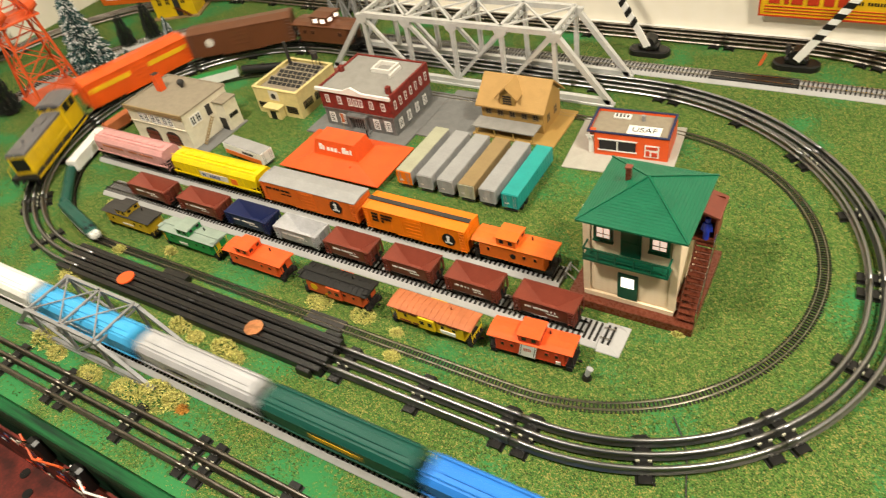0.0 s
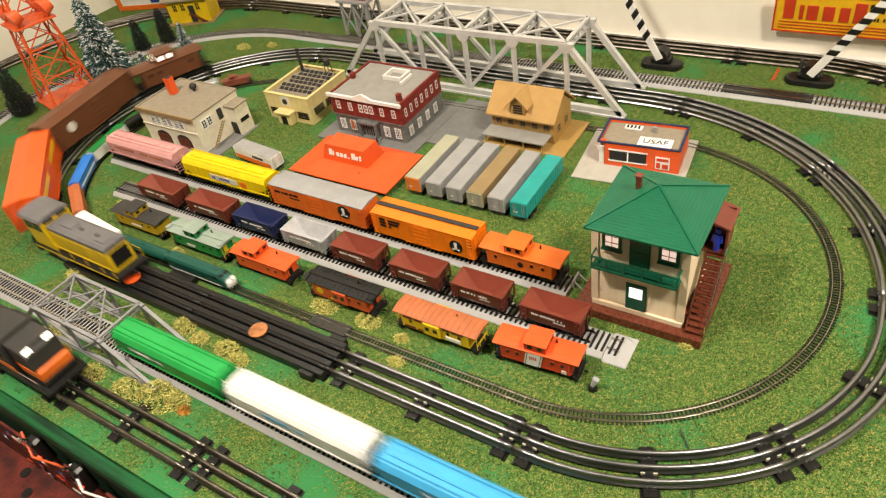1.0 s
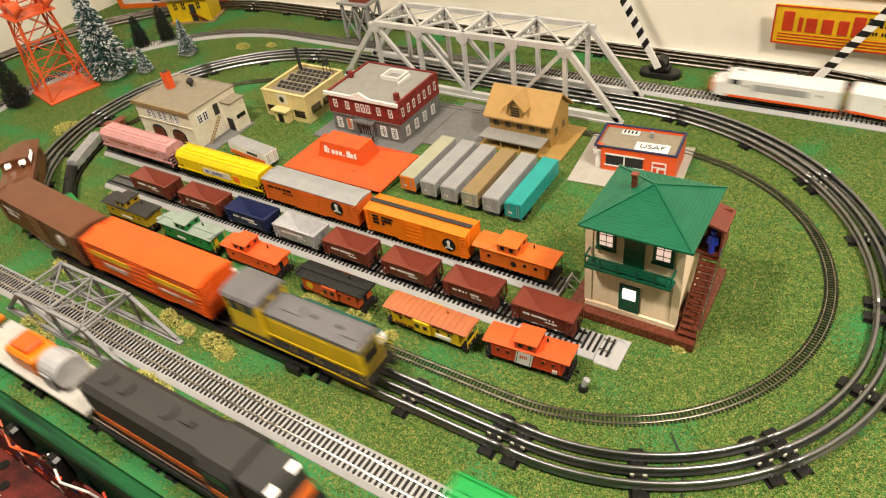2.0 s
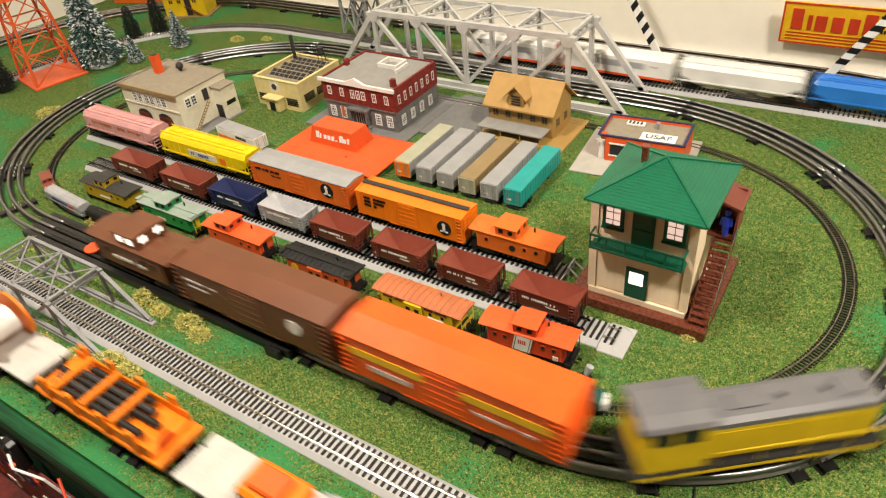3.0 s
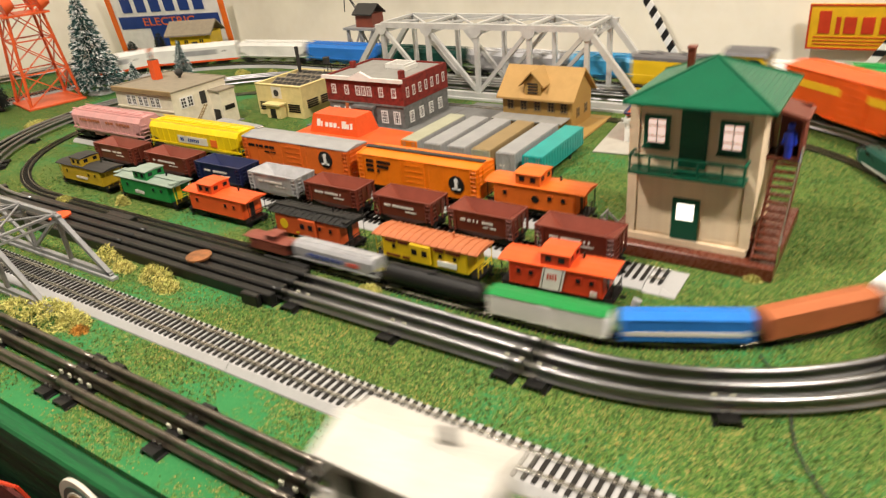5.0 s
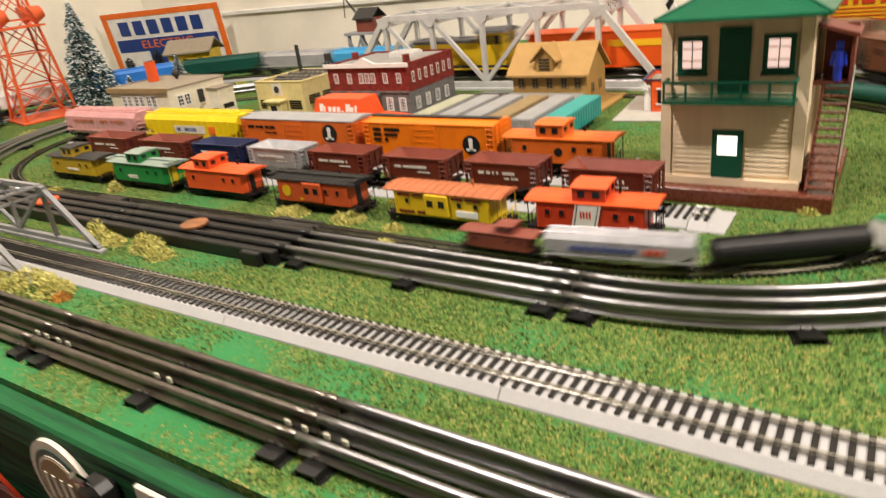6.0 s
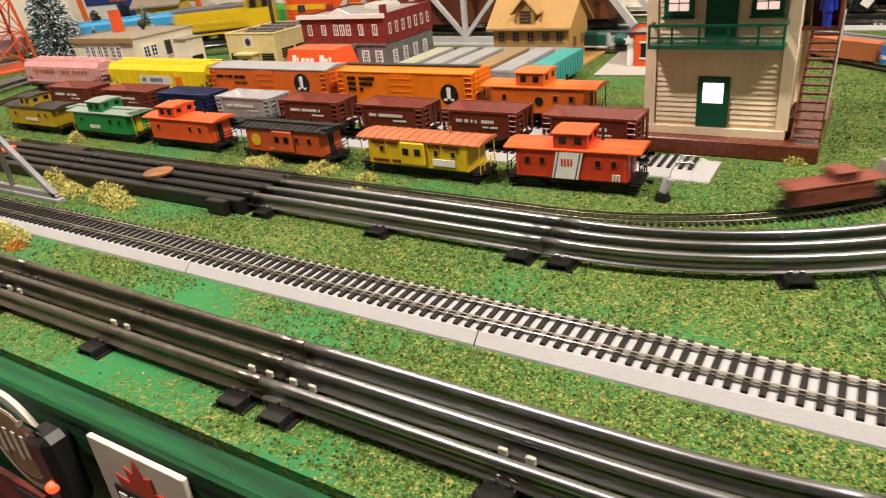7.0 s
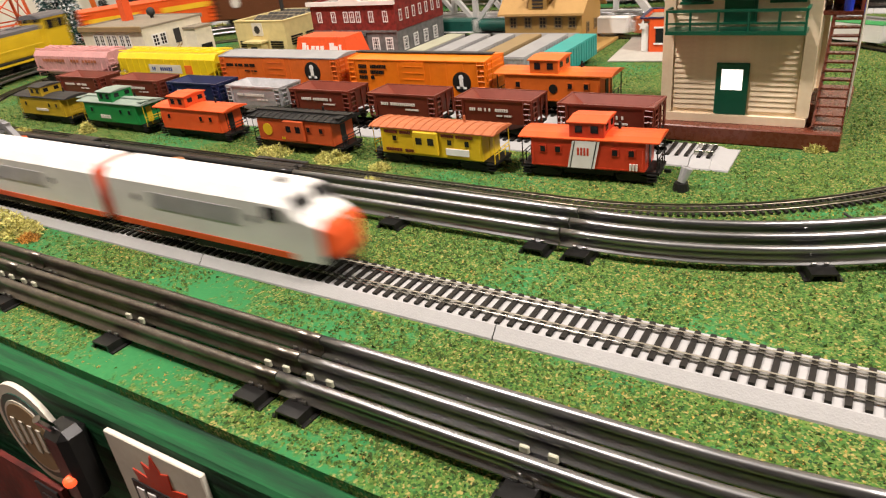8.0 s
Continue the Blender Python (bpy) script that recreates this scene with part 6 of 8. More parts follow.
part("roof_frame", boxes((0.07, 0.075, h - 0.0015, 0.112, 0.079, h + 0.006), (0.07, 0.105, h - 0.0015, 0.112, 0.109, h + 0.006), (0.07, 0.079, h - 0.0015, 0.074, 0.105, h + 0.006), (0.108, 0.079, h - 0.0015, 0.112, 0.105, h + 0.006), (0.118, 0.062, h - 0.0015, 0.122, 0.100, h + 0.005)), "trim_grey", bh)
part("chimney", boxes((w - 0.014, 0.012, h - 0.0015, w - 0.006, 0.020, h + 0.012)), "brickwall", bh)
part("chimney", boxes((0.004, 0.060, h - 0.0015, 0.012, 0.068, h + 0.010)), "brickwall", bh)
simple_windows(bh, "-y", [(x, 0.053) for x in (0.016, 0.044, 0.068, 0.080, 0.092, 0.116, 0.142)], -0.0012, 0.0085, 0.016, "white", "brickwall")
simple_windows(bh, "-y", [(x, 0.010) for x in (0.016, 0.040, 0.118, 0.143)], 0.0, 0.013, 0.021, "white", "window", bars_x=2, bars_z=3)
simple_windows(bh, "+x", [(0.012 + i * 0.0175, 0.053) for i in range(7)], w + 0.0012, 0.0065, 0.016, "white", "brickwall", bars_x=0)
simple_windows(bh, "+x", [(0.020 + i * 0.028, 0.010) for i in range(4)], w, 0.012, 0.019, "white", "window", bars_x=2, bars_z=3)
en = part("portico", boxes((0.056, -0.012, 0.0028, 0.104, -0.0003, 0.006), (0.060, -0.010, 0.006, 0.064, -0.006, 0.034), (0.096, -0.010, 0.006, 0.100, -0.006, 0.034), (0.058, -0.012, 0.034, 0.102, -0.0016, 0.038)), "greybrick", bh)
part("doorway", boxes((0.068, -0.0014, 0.006, 0.092, 0.0004, 0.030)), "dark", en)
part("door_bar", boxes(*[(0.0685 + i * 0.005, -0.0024, 0.006, 0.0700 + i * 0.005, -0.0013, 0.030) for i in range(5)]), "grey", en)
part("step", boxes((0.050, -0.020, 0.0028, 0.110, -0.0122, 0.0045)), "asphalt", en)
part("flag_pole", rods(((0.052, -0.018, 0.0028), (0.052, -0.018, 0.045)), r=0.0007, n=5), "tan", bh)
part("flag", boxes((0.0525, -0.0184, 0.026, 0.058, -0.0176, 0.044)), "rust_roof", bh)
part("lamp_post", rods(((0.106, -0.020, 0.0028), (0.106, -0.020, 0.018)), r=0.0014, n=6), "black", bh)

# paved lot and depot
structure("pavement", boxes((-0.4365, 0.605, 0.0, -0.335, 0.765, 0.0026)), "asphalt", "grey slab between the brick building and the depot", "pavement")
dp = thing("depot", "ochre wooden freight depot with tan gabled roof and dormer", "building", m=pose(-0.330, 0.668, 0.0))
w, dd, h = 0.118, 0.072, 0.050
part("platform", boxes((-0.006, -0.032, 0.0, w + 0.030, dd + 0.012, 0.004), bevel=0.0005), "depot", dp)
part("awning", boxes((-0.004, -0.034, 0.0195, w - 0.004, -0.0003, 0.0215)), "greyroof", dp)
part("awning_post", rods(*[((x, -0.031, 0.004), (x, -0.031, 0.0196)) for x in (0.002, 0.038, 0.074, 0.110)], r=0.0012, n=6), "depot", dp)
part("wall", boxes((0, 0, 0.004, w, dd, h)), "depot", dp)
gab = bmesh.new()
extrude_x(gab, [(0.0, h), (dd, h), (dd / 2, h + 0.034)], 0.0, w)
part("gable", gab, "depot", dp)
rf = bmesh.new()
for s, y in ((1, 0.0), (-1, dd)):
    extrude_x(rf, [(y - s * 0.010, h - 0.004), (dd / 2, h + 0.0365), (dd / 2, h + 0.0395), (y - s * 0.010, h - 0.001)], -0.006, w + 0.006)
rfo = part("roof", rf, "depot_roof", dp)
dm = bmesh.new()
extrude_y(dm, [(0.041, h + 0.002), (0.069, h + 0.002), (0.069, h + 0.022), (0.055, h + 0.037), (0.041, h + 0.022)], -0.005, 0.034)
dmo = part("dormer", dm, "depot", dp)
dr = bmesh.new()
for s in (-1, 1):
    extrude_y(dr, [(0.055 + s * 0.021, h + 0.0165), (0.055, h + 0.0385), (0.055, h + 0.0410), (0.055 + s * 0.021, h + 0.019)], -0.011, 0.035)
part("dormer_roof", dr, "depot_roof", dmo)
part("louvre", boxes(*[(0.047, -0.0062, h + 0.006 + i * 0.0045, 0.063, -0.0048, h + 0.008 + i * 0.0045) for i in range(4)]), "charcoal", dmo)
simple_windows(dp, "-y", [(x, 0.0275) for x in (0.014, 0.037, 0.060, 0.083, 0.104)], 0.0, 0.012, 0.016, "tan", "charcoal", bars_z=2)
simple_windows(dp, "+x", [(0.020, 0.018), (0.050, 0.018)], w, 0.011, 0.015, "tan", "charcoal")
part("cross_brace", rods(*[((w + 0.030, y, 0.0005), (w + 0.030, y + 0.012, 0.004)) for y in (-0.028, -0.012, 0.004, 0.020, 0.036, 0.052)], r=0.0006, n=4), "depot", dp)

# red flat-roofed building
uh = thing("recruiting_office", "red brick flat-roofed office with painted roof sign", "building", m=pose(-0.124, 0.640, 0.0, 0, 0, 5))
w, dd, h = 0.128, 0.072, 0.044
part("slab", boxes((-0.030, -0.045, 0.0, w + 0.012, dd + 0.030, 0.0026), bevel=0.001), "concrete", uh)
part("wall", boxes((0.012, 0, 0.0026, w, 0.003, h), (0.0, dd - 0.003, 0.0026, w, dd, h), (0.0, 0.012, 0.0026, 0.003, dd - 0.003, h), (w - 0.003, 0.003, 0.0026, w, dd - 0.003, h), (0.003, 0.0035, 0.0026, 0.012, 0.012, h)), "orange_red", uh)
part("roof", boxes((0.003, 0.003, h - 0.006, w - 0.003, dd - 0.003, h - 0.004)), "tan_roof", uh)
part("coping", boxes((0.0, -0.001, h, w + 0.001, 0.003, h + 0.0015), (-0.001, dd - 0.003, h, w + 0.001, dd + 0.001, h + 0.0015), (-0.001, 0.003, h, 0.003, dd - 0.003, h + 0.0015), (w - 0.003, 0.003, h, w + 0.001, dd - 0.003, h + 0.0015)), "navy", uh)
part("shop_window", boxes((0.020, -0.0010, 0.014, 0.078, 0.0006, 0.032)), "window", uh)
part("shop_window_frame", boxes((0.018, -0.0016, 0.032, 0.080, -0.0002, 0.034), (0.018, -0.0016, 0.012, 0.080, -0.0002, 0.014), (0.048, -0.0016, 0.014, 0.050, -0.0002, 0.032)), "white", uh)
part("corner_door", boxes((0.002, 0.0026, 0.003, 0.0105, 0.0042, 0.036)), "white", uh)
part("poster", boxes((0.092, -0.0012, 0.008, 0.114, -0.0003, 0.030)), "white", uh)
part("poster_mark", boxes((0.094, -0.0018, 0.010, 0.100, -0.0011, 0.020), (0.103, -0.0018, 0.010, 0.112, -0.0011, 0.018), (0.094, -0.0018, 0.023, 0.112, -0.0011, 0.028)), "red", uh)
star = bmesh.new()
sv = [((0.007 if i % 2 == 0 else 0.003) * math.sin(math.pi * i / 5), (0.007 if i % 2 == 0 else 0.003) * math.cos(math.pi * i / 5)) for i in range(10)]
extrude_y(star, [(x + 0.004, z + 0.036) for x, z in sv], -0.0016, -0.0006)
part("star", star, "white", uh)
bo = part("roof_sign", boxes((0.060, 0.010, h - 0.0039, 0.112, 0.034, h - 0.0026)), "white", uh)
words("lettering", "USAF", 0.0165, "black", bo, pose(0.086, 0.022, h - 0.0024), 0.0002, 1.05)
part("roof_vent", boxes((0.030, 0.050, h - 0.0039, 0.058, 0.062, h - 0.001), bevel=0.0004), "white", uh)
part("vent_slot", boxes(*[(0.033 + i * 0.006, 0.052, h - 0.001, 0.036 + i * 0.006, 0.060, h - 0.0004) for i in range(4)]), "dark", uh)
part("roof_pipe", rods(((0.078, 0.052, h - 0.004), (0.078, 0.052, h + 0.006)), r=0.003, n=10), "grey", uh)

# restaurant
ph = thing("restaurant", "orange-red hip-roofed restaurant with a raised sign block", "building", m=pose(-0.622, 0.436, 0.0))
w, dd = 0.214, 0.118
bm = bmesh.new()
rings = [[bm.verts.new(p) for p in q] for q in (
    [(0, 0, 0.010), (w, 0, 0.010), (w, dd, 0.010), (0, dd, 0.010)], [(0, 0, 0.012), (w, 0, 0.012), (w, dd, 0.012), (0, dd, 0.012)],
    [(0.055, 0.030, 0.026), (w - 0.055, 0.030, 0.026), (w - 0.055, dd - 0.030, 0.026), (0.055, dd - 0.030, 0.026)])]
for p, q in zip(rings, rings[1:]):
    for i in range(4):
        bm.faces.new((p[i], p[(i + 1) % 4], q[(i + 1) % 4], q[i]))
bm.faces.new(rings[0][::-1])
bm.faces.new(rings[2])
part("roof", bm, "orange_red", ph)
part("wall", boxes((0.012, 0.010, 0.0, w - 0.012, dd - 0.010, 0.0099)), "brickwall", ph)
bm = bmesh.new()
rings = [[bm.verts.new((x, y, z)) for x, y in q] for q, z in (([(0.058, 0.034), (0.156, 0.034), (0.156, 0.084), (0.058, 0.084)], 0.024), ([(0.065, 0.040), (0.149, 0.040), (0.149, 0.078), (0.065, 0.078)], 0.054))]
for i in range(4):
    bm.faces.new((rings[0][i], rings[0][(i + 1) % 4], rings[1][(i + 1) % 4], rings[1][i]))
bm.faces.new(rings[1])
bm.faces.new(rings[0][::-1])
blk = part("sign_block", bm, "orange_red", ph)
lt = bmesh.new()
for i, (lw, lh) in enumerate(((0.007, 0.011), (0.003, 0.008), (0.006, 0.007), (0.006, 0.007), (0.006, 0.007), (0.004, 0.0018), (0.008, 0.011), (0.006, 0.007), (0.004, 0.009))):
    x = 0.073 + i * 0.0083
    box(lt, x, -0.0004, 0.0, x + lw, 0.0006, lh)
ob = part("sign_mark", lt, "white", blk)
ob.matrix_basis = pose(0, 0.0364, 0.036, -11, 0, 0)
part("roof_vent", rods(((0.145, 0.022, 0.018), (0.145, 0.022, 0.024)), r=0.002, n=8), "orange_red", ph)


# ---------------------------------------------------------------- parked trailers
def trailer(label, x, y, L, body, roof, turn, W=0.0275, end=None, k=1.0):
    root = thing("semi_trailer", label, "trailer", "parked trailers", m=pose(x, y, 0.0, 0, 0, turn))
    z0, z1 = 0.0095 * k, 0.034 * k
    part("body", boxes((-W / 2, 0, z0, W / 2, L, z1), bevel=0.0005), body, root)
    part("roof", boxes((-W / 2 + 0.0004, 0.0004, z1 - 0.0001, W / 2 - 0.0004, L - 0.0004, z1 + 0.0010)), roof, root)
    part("rear_frame", boxes((-W / 2 - 0.0002, -0.0010, z0, -W / 2 + 0.0016, 0.0003, z1), (W / 2 - 0.0016, -0.0010, z0, W / 2 + 0.0002, 0.0003, z1), (-W / 2 + 0.0016, -0.0010, z1 - 0.0018, W / 2 - 0.0016, 0.0003, z1), (-W / 2 + 0.0016, -0.0010, z0, W / 2 - 0.0016, 0.0003, z0 + 0.0016)), end or body, root)
    for s in (-1, 1):
        d = part("rear_door", boxes((min(0, s * (W / 2 - 0.0018)) + 0.0002, -0.0006, z0 + 0.0017, max(0, s * (W / 2 - 0.0018)) - 0.0002, 0.0002, z1 - 0.0019)), end or body, root)
        part("lock_rod", rods(((s * W * 0.22, -0.0012, z0 + 0.001), (s * W * 0.22, -0.0012, z1 - 0.001)), ((s * W * 0.34, -0.0012, z0 + 0.001), (s * W * 0.34, -0.0012, z1 - 0.001)), r=0.0004, n=4), "grey", d)
        part("side_rib", boxes(*[(min(s * W / 2, s * (W / 2 + 0.0005)), 0.004 + i * (L - 0.008) / 15, z0 + 0.001, max(s * W / 2, s * (W / 2 + 0.0005)), 0.0048 + i * (L - 0.008) / 15, z1 - 0.001) for i in range(16)]), body, root)
        part("wheel", rods(*[((s * W * 0.5, y0, 0.0055 * k), (s * W * 0.24, y0, 0.0055 * k)) for y0 in (0.014, 0.028)], r=0.0055 * k, n=14), "black", root)
        part("landing_leg", boxes((s * W * 0.34 - 0.0012, L * 0.72, 0.0, s * W * 0.34 + 0.0012, L * 0.72 + 0.003, z0)), "charcoal", root)
    part("bumper", boxes((-W * 0.42, 0.0, 0.004 * k, W * 0.42, 0.0015, 0.0058 * k)), "charcoal", root)
    part("lettering", bars(-W * 0.3, -W * 0.05, z0 + 0.008 * k, 0.003, -0.0008, 3, int(x * 1000) % 97), "lettering", root)
    return root


for x, body, rf, lab, en in ((-0.382, "trailer_grey", "olive", "olive-grey semi-trailer with orange rear doors", "orange"), (-0.342, "trailer_grey", "grey", "silver-grey semi-trailer with plain roof", None), (-0.304, "trailer_grey", "grey", "silver-grey semi-trailer with plain roof", None),
                            (-0.266, "tan", "tan", "tan semi-trailer with weathered roof", "olive"), (-0.229, "trailer_grey", "grey", "silver-grey semi-trailer with a yellow door badge", None), (-0.191, "teal", "teal", "bright teal semi-trailer with ribbed sides", None)):
    trailer(lab, x + 0.013, 0.463, 0.132, body, rf, 0, end=en)
van = trailer("small white and orange delivery trailer", -0.652, 0.440, 0.105, "white", "grey", 84, k=0.92)
part("stripe", boxes((-0.0144, 0.003, 0.0097, -0.0136, 0.102, 0.0185)), "sign_orange", van, "orange lower side stripe")
part("side_lettering", boxes(*[(-0.0146, 0.022 + i * 0.006, 0.0215, -0.0136, 0.0262 + i * 0.006, 0.0262) for i in range(5)]), "charcoal", van)


# ---------------------------------------------------------------- bridges
def truss_bridge(label, x0, x1, y0, y1, z0, h, panels, mat, bar, inset, lattice=True, floor_mat=None):
    """A through truss: two Pratt sides with sloping end posts, top struts with lacing, gussets."""
    root = thing("truss_bridge", label, "bridge")
    n = panels
    xs = [x0 + (x1 - x0) * i / n for i in range(n + 1)]
    part("deck", boxes((x0 - 0.006, y0 - bar * 0.7, 0.0, x1 + 0.006, y0 + bar * 0.9, z0), (x0 - 0.006, y1 - bar * 0.9, 0.0, x1 + 0.006, y1 + bar * 0.7, z0), bevel=0.0005), floor_mat or mat, root)
    for y in (y0, y1):
        side = part("truss_side", boxes((x0, y - bar / 2, z0 + 0.0002, x1, y + bar / 2, z0 + bar), (xs[1] - inset, y - bar / 2, h - bar, xs[-2] + inset, y + bar / 2, h)), mat, root)
        for a, b in (((x0, z0), (xs[1], h - bar / 2)), ((x1, z0), (xs[-2], h - bar / 2))):
            bm = bmesh.new()
            beam(bm, (a[0], y, a[1]), (b[0], y, b[1]), bar, bar)
            part("end_post", bm, mat, side)
        for i in range(1, n):
            bm = bmesh.new()
            box(bm, xs[i] - bar * 0.4, y - bar * 0.4, z0 + bar, xs[i] + bar * 0.4, y + bar * 0.4, h - bar)
            part("vertical", bm, mat, side)
            if 1 <= i < n - 1:
                bm = bmesh.new()
                a, b = ((xs[i], h - bar), (xs[i + 1], z0 + bar)) if i < n / 2 else ((xs[i], z0 + bar), (xs[i + 1], h - bar))
                beam(bm, (a[0], y, a[1]), (b[0], y, b[1]), bar * 0.72, bar * 0.72)
                part("diagonal", bm, mat, side)
        for i in range(1, n):
            bm = bmesh.new()
            s = bar * 1.5
            extrude_y(bm, [(xs[i] - s, h - bar * 0.4), (xs[i] + s, h - bar * 0.4), (xs[i] + s * 0.8, h - bar * 1.6), (xs[i] + s * 0.2, h - bar * 2.4), (xs[i] - s * 0.2, h - bar * 2.4), (xs[i] - s * 0.8, h - bar * 1.6)], y - bar * 0.56, y + bar * 0.56)
            part("gusset", bm, mat, side)
    for i in range(1, n):
        st = part("top_strut", boxes((xs[i] - bar * 0.35, y0, h - bar * 0.5, xs[i] + bar * 0.35, y1, h), (xs[i] - bar * 0.35, y0, h - bar * 2.1, xs[i] + bar * 0.35, y1, h - bar * 1.7)), mat, root)
        if lattice:
            bm = bmesh.new()
            for j in range(5):
                a, b = y0 + (y1 - y0) * j / 5, y0 + (y1 - y0) * (j + 1) / 5
                beam(bm, (xs[i], a, h - bar * 1.8), (xs[i], b, h - bar * 0.4), bar * 0.3, bar * 0.3)
                beam(bm, (xs[i], b, h - bar * 1.8), (xs[i], a, h - bar * 0.4), bar * 0.3, bar * 0.3)
            part("lacing", bm, mat, st)
        if i < n - 1:
            bm = bmesh.new()
            beam(bm, (xs[i], y0, h - bar * 0.3), (xs[i + 1], y1, h - bar * 0.3), bar * 0.4, bar * 0.3)
            beam(bm, (xs[i], y1, h - bar * 0.31), (xs[i + 1], y0, h - bar * 0.31), bar * 0.4, bar * 0.3)
            part("cross_brace", bm, mat, root)
    return root


truss_bridge("large silver-grey plastic truss bridge over the oval track", -0.752, -0.136, 0.787, 0.889, 0.005, 0.134, 6, "bridge", 0.0095, 0.0, True)
truss_bridge("small grey truss bridge over the roadbed track", -0.765, -0.470, -0.015, 0.055, 0.004, 0.064, 4, "bridge_dark", 0.0048, 0.0, False, "grey")


# ---------------------------------------------------------------- crossing gates
def crossing_gate(label, x, y, turn, lift, boom):
    root = thing("crossing_gate", label, "crossing gate", "crossing gates", m=pose(x, y, 0, 0, 0, turn))
    bm = bmesh.new()
    prof = []
    for i in range(24):
        a = 2 * math.pi * i / 24
        prof.append((math.copysign(0.022, math.cos(a)) + 0.018 * math.cos(a), 0.019 * math.sin(a)))
    lo = [bm.verts.new((px, py, 0)) for px, py in prof]
    hi = [bm.verts.new((px * 0.98, py * 0.96, 0.009)) for px, py in prof]
    tp = [bm.verts.new((px * 0.88, py * 0.80, 0.011)) for px, py in prof]
    for p, q in ((lo, hi), (hi, tp)):
        for i in range(24):
            bm.faces.new((p[i], p[(i + 1) % 24], q[(i + 1) % 24], q[i]))
    bm.faces.new(tp)
    bm.faces.new(lo[::-1])
    part("base", bm, "blackplate", root)
    part("housing", boxes((-0.020, -0.012, 0.011, 0.018, 0.012, 0.022), bevel=0.003), "blackplate", root)
    part("counterweight", rods(((0.0, -0.016, 0.026), (0.0, 0.010, 0.026)), r=0.013, n=20), "blackplate", root)
    part("lantern", rods(((-0.018, 0.006, 0.022), (-0.018, 0.006, 0.038)), r=0.004, n=10), "charcoal", root)
    arm = part("arm", boxes((-0.0068, -0.0022, 0.0, 0.0068, 0.0022, boom), bevel=0.0008), "white", root)
    arm.matrix_basis = pose(0, -0.017, 0.022, 0, lift, 0)
    for i in range(9):
        z = 0.045 + i * 0.0225
        bm = bmesh.new()
        extrude_y(bm, [(-0.0070, z), (0.0070, z + 0.007), (0.0070, z + 0.018), (-0.0070, z + 0.011)], -0.0025, 0.0025)
        part("black_band", bm, "black", arm)
    part("arm_tip", rods(((0, 0, boom - 0.004), (0, 0, boom + 0.004)), r=0.0028, n=8), "red", arm)
    return root


crossing_gate("black crossing gate with raised black-and-white striped arm", -0.130, 0.990, 0, -31, 0.235)
crossing_gate("black crossing gate with slanting black-and-white striped arm", 0.130, 0.994, 0, 31, 0.235)
wr = thing("wire", "loose orange wires beside the crossing gate", "wire")
part("strand", rods(((0.070, 0.985, 0.001), (0.078, 0.990, 0.024)), ((0.073, 0.985, 0.001), (0.080, 0.992, 0.020)), r=0.0012, n=5), "tower_orange", wr)


# ---------------------------------------------------------------- signs on the wall
sg = thing("wall_sign", "yellow enamel sign with red border and large orange mark", "sign", m=pose(0.042, 1.081, 0.050, 8, 0, 0))
part("panel", boxes((0, 0, 0, 0.275, 0.004, 0.076), bevel=0.0008), "sign_yellow", sg)
part("border", boxes((0, -0.0012, 0, 0.275, -0.0002, 0.003), (0, -0.0012, 0.073, 0.275, -0.0002, 0.076), (0, -0.0012, 0.003, 0.003, -0.0002, 0.073), (0.272, -0.0012, 0.003, 0.275, -0.0002, 0.073)), "red", sg)
for i, (lw, lh) in enumerate(((0.018, 0.038), (0.007, 0.028), (0.018, 0.028), (0.018, 0.028), (0.016, 0.028), (0.018, 0.038))):
    x = 0.016 + (0, 0.026, 0.038, 0.064, 0.090, 0.112)[i]
    part("letter_block", boxes((x, -0.0014, 0.027, x + lw, -0.0003, 0.027 + lh), bevel=0.0003), "red", sg)
part("rule", boxes(*[(0.010, -0.0012, 0.008 + i * 0.006, 0.268, -0.0003, 0.0095 + i * 0.006) for i in range(3)]), "red", sg)
part("lettering", bars(0.150, 0.262, 0.056, 0.016, -0.0004, 9, 3), "black", sg)
part("lettering", bars(0.150, 0.262, 0.036, 0.006, -0.0004, 16, 4), "black", sg)

sl = thing("wall_sign", "large white, navy and orange enamel sign leaning on the wall", "sign", m=pose(-1.735, 0.930, 0.001, 8, 0, 20) @ Matrix.Diagonal((0.78, 1, 0.9, 1)))
part("panel", boxes((0, 0, 0, 0.47, 0.005, 0.20), bevel=0.001), "white", sl)
part("border", boxes((0, -0.0012, 0, 0.47, -0.0002, 0.016), (0, -0.0012, 0.184, 0.47, -0.0002, 0.20), (0, -0.0012, 0.016, 0.022, -0.0002, 0.184), (0.448, -0.0012, 0.016, 0.47, -0.0002, 0.184)), "sign_orange", sl)
part("band", boxes((0.032, -0.0013, 0.080, 0.438, -0.0002, 0.118), (0.15, -0.0013, 0.022, 0.40, -0.0002, 0.080)), "sign_navy", sl)
part("letter_block", boxes(*[(0.06 + i * 0.058, -0.0014, 0.130, 0.10 + i * 0.058, -0.0003, 0.172) for i in range(6)]), "sign_navy", sl)
words("lettering", "ELECTRIC", 0.034, "sign_orange", sl, pose(0.235, -0.0016, 0.099, 90, 0, 0), 0.0003, 1.45)

# round and square railway herald plates on the table skirt
def herald(name, label, x, z, make):
    root = thing(name, label, "sign", m=pose(x, -0.1285, z))
    make(root)


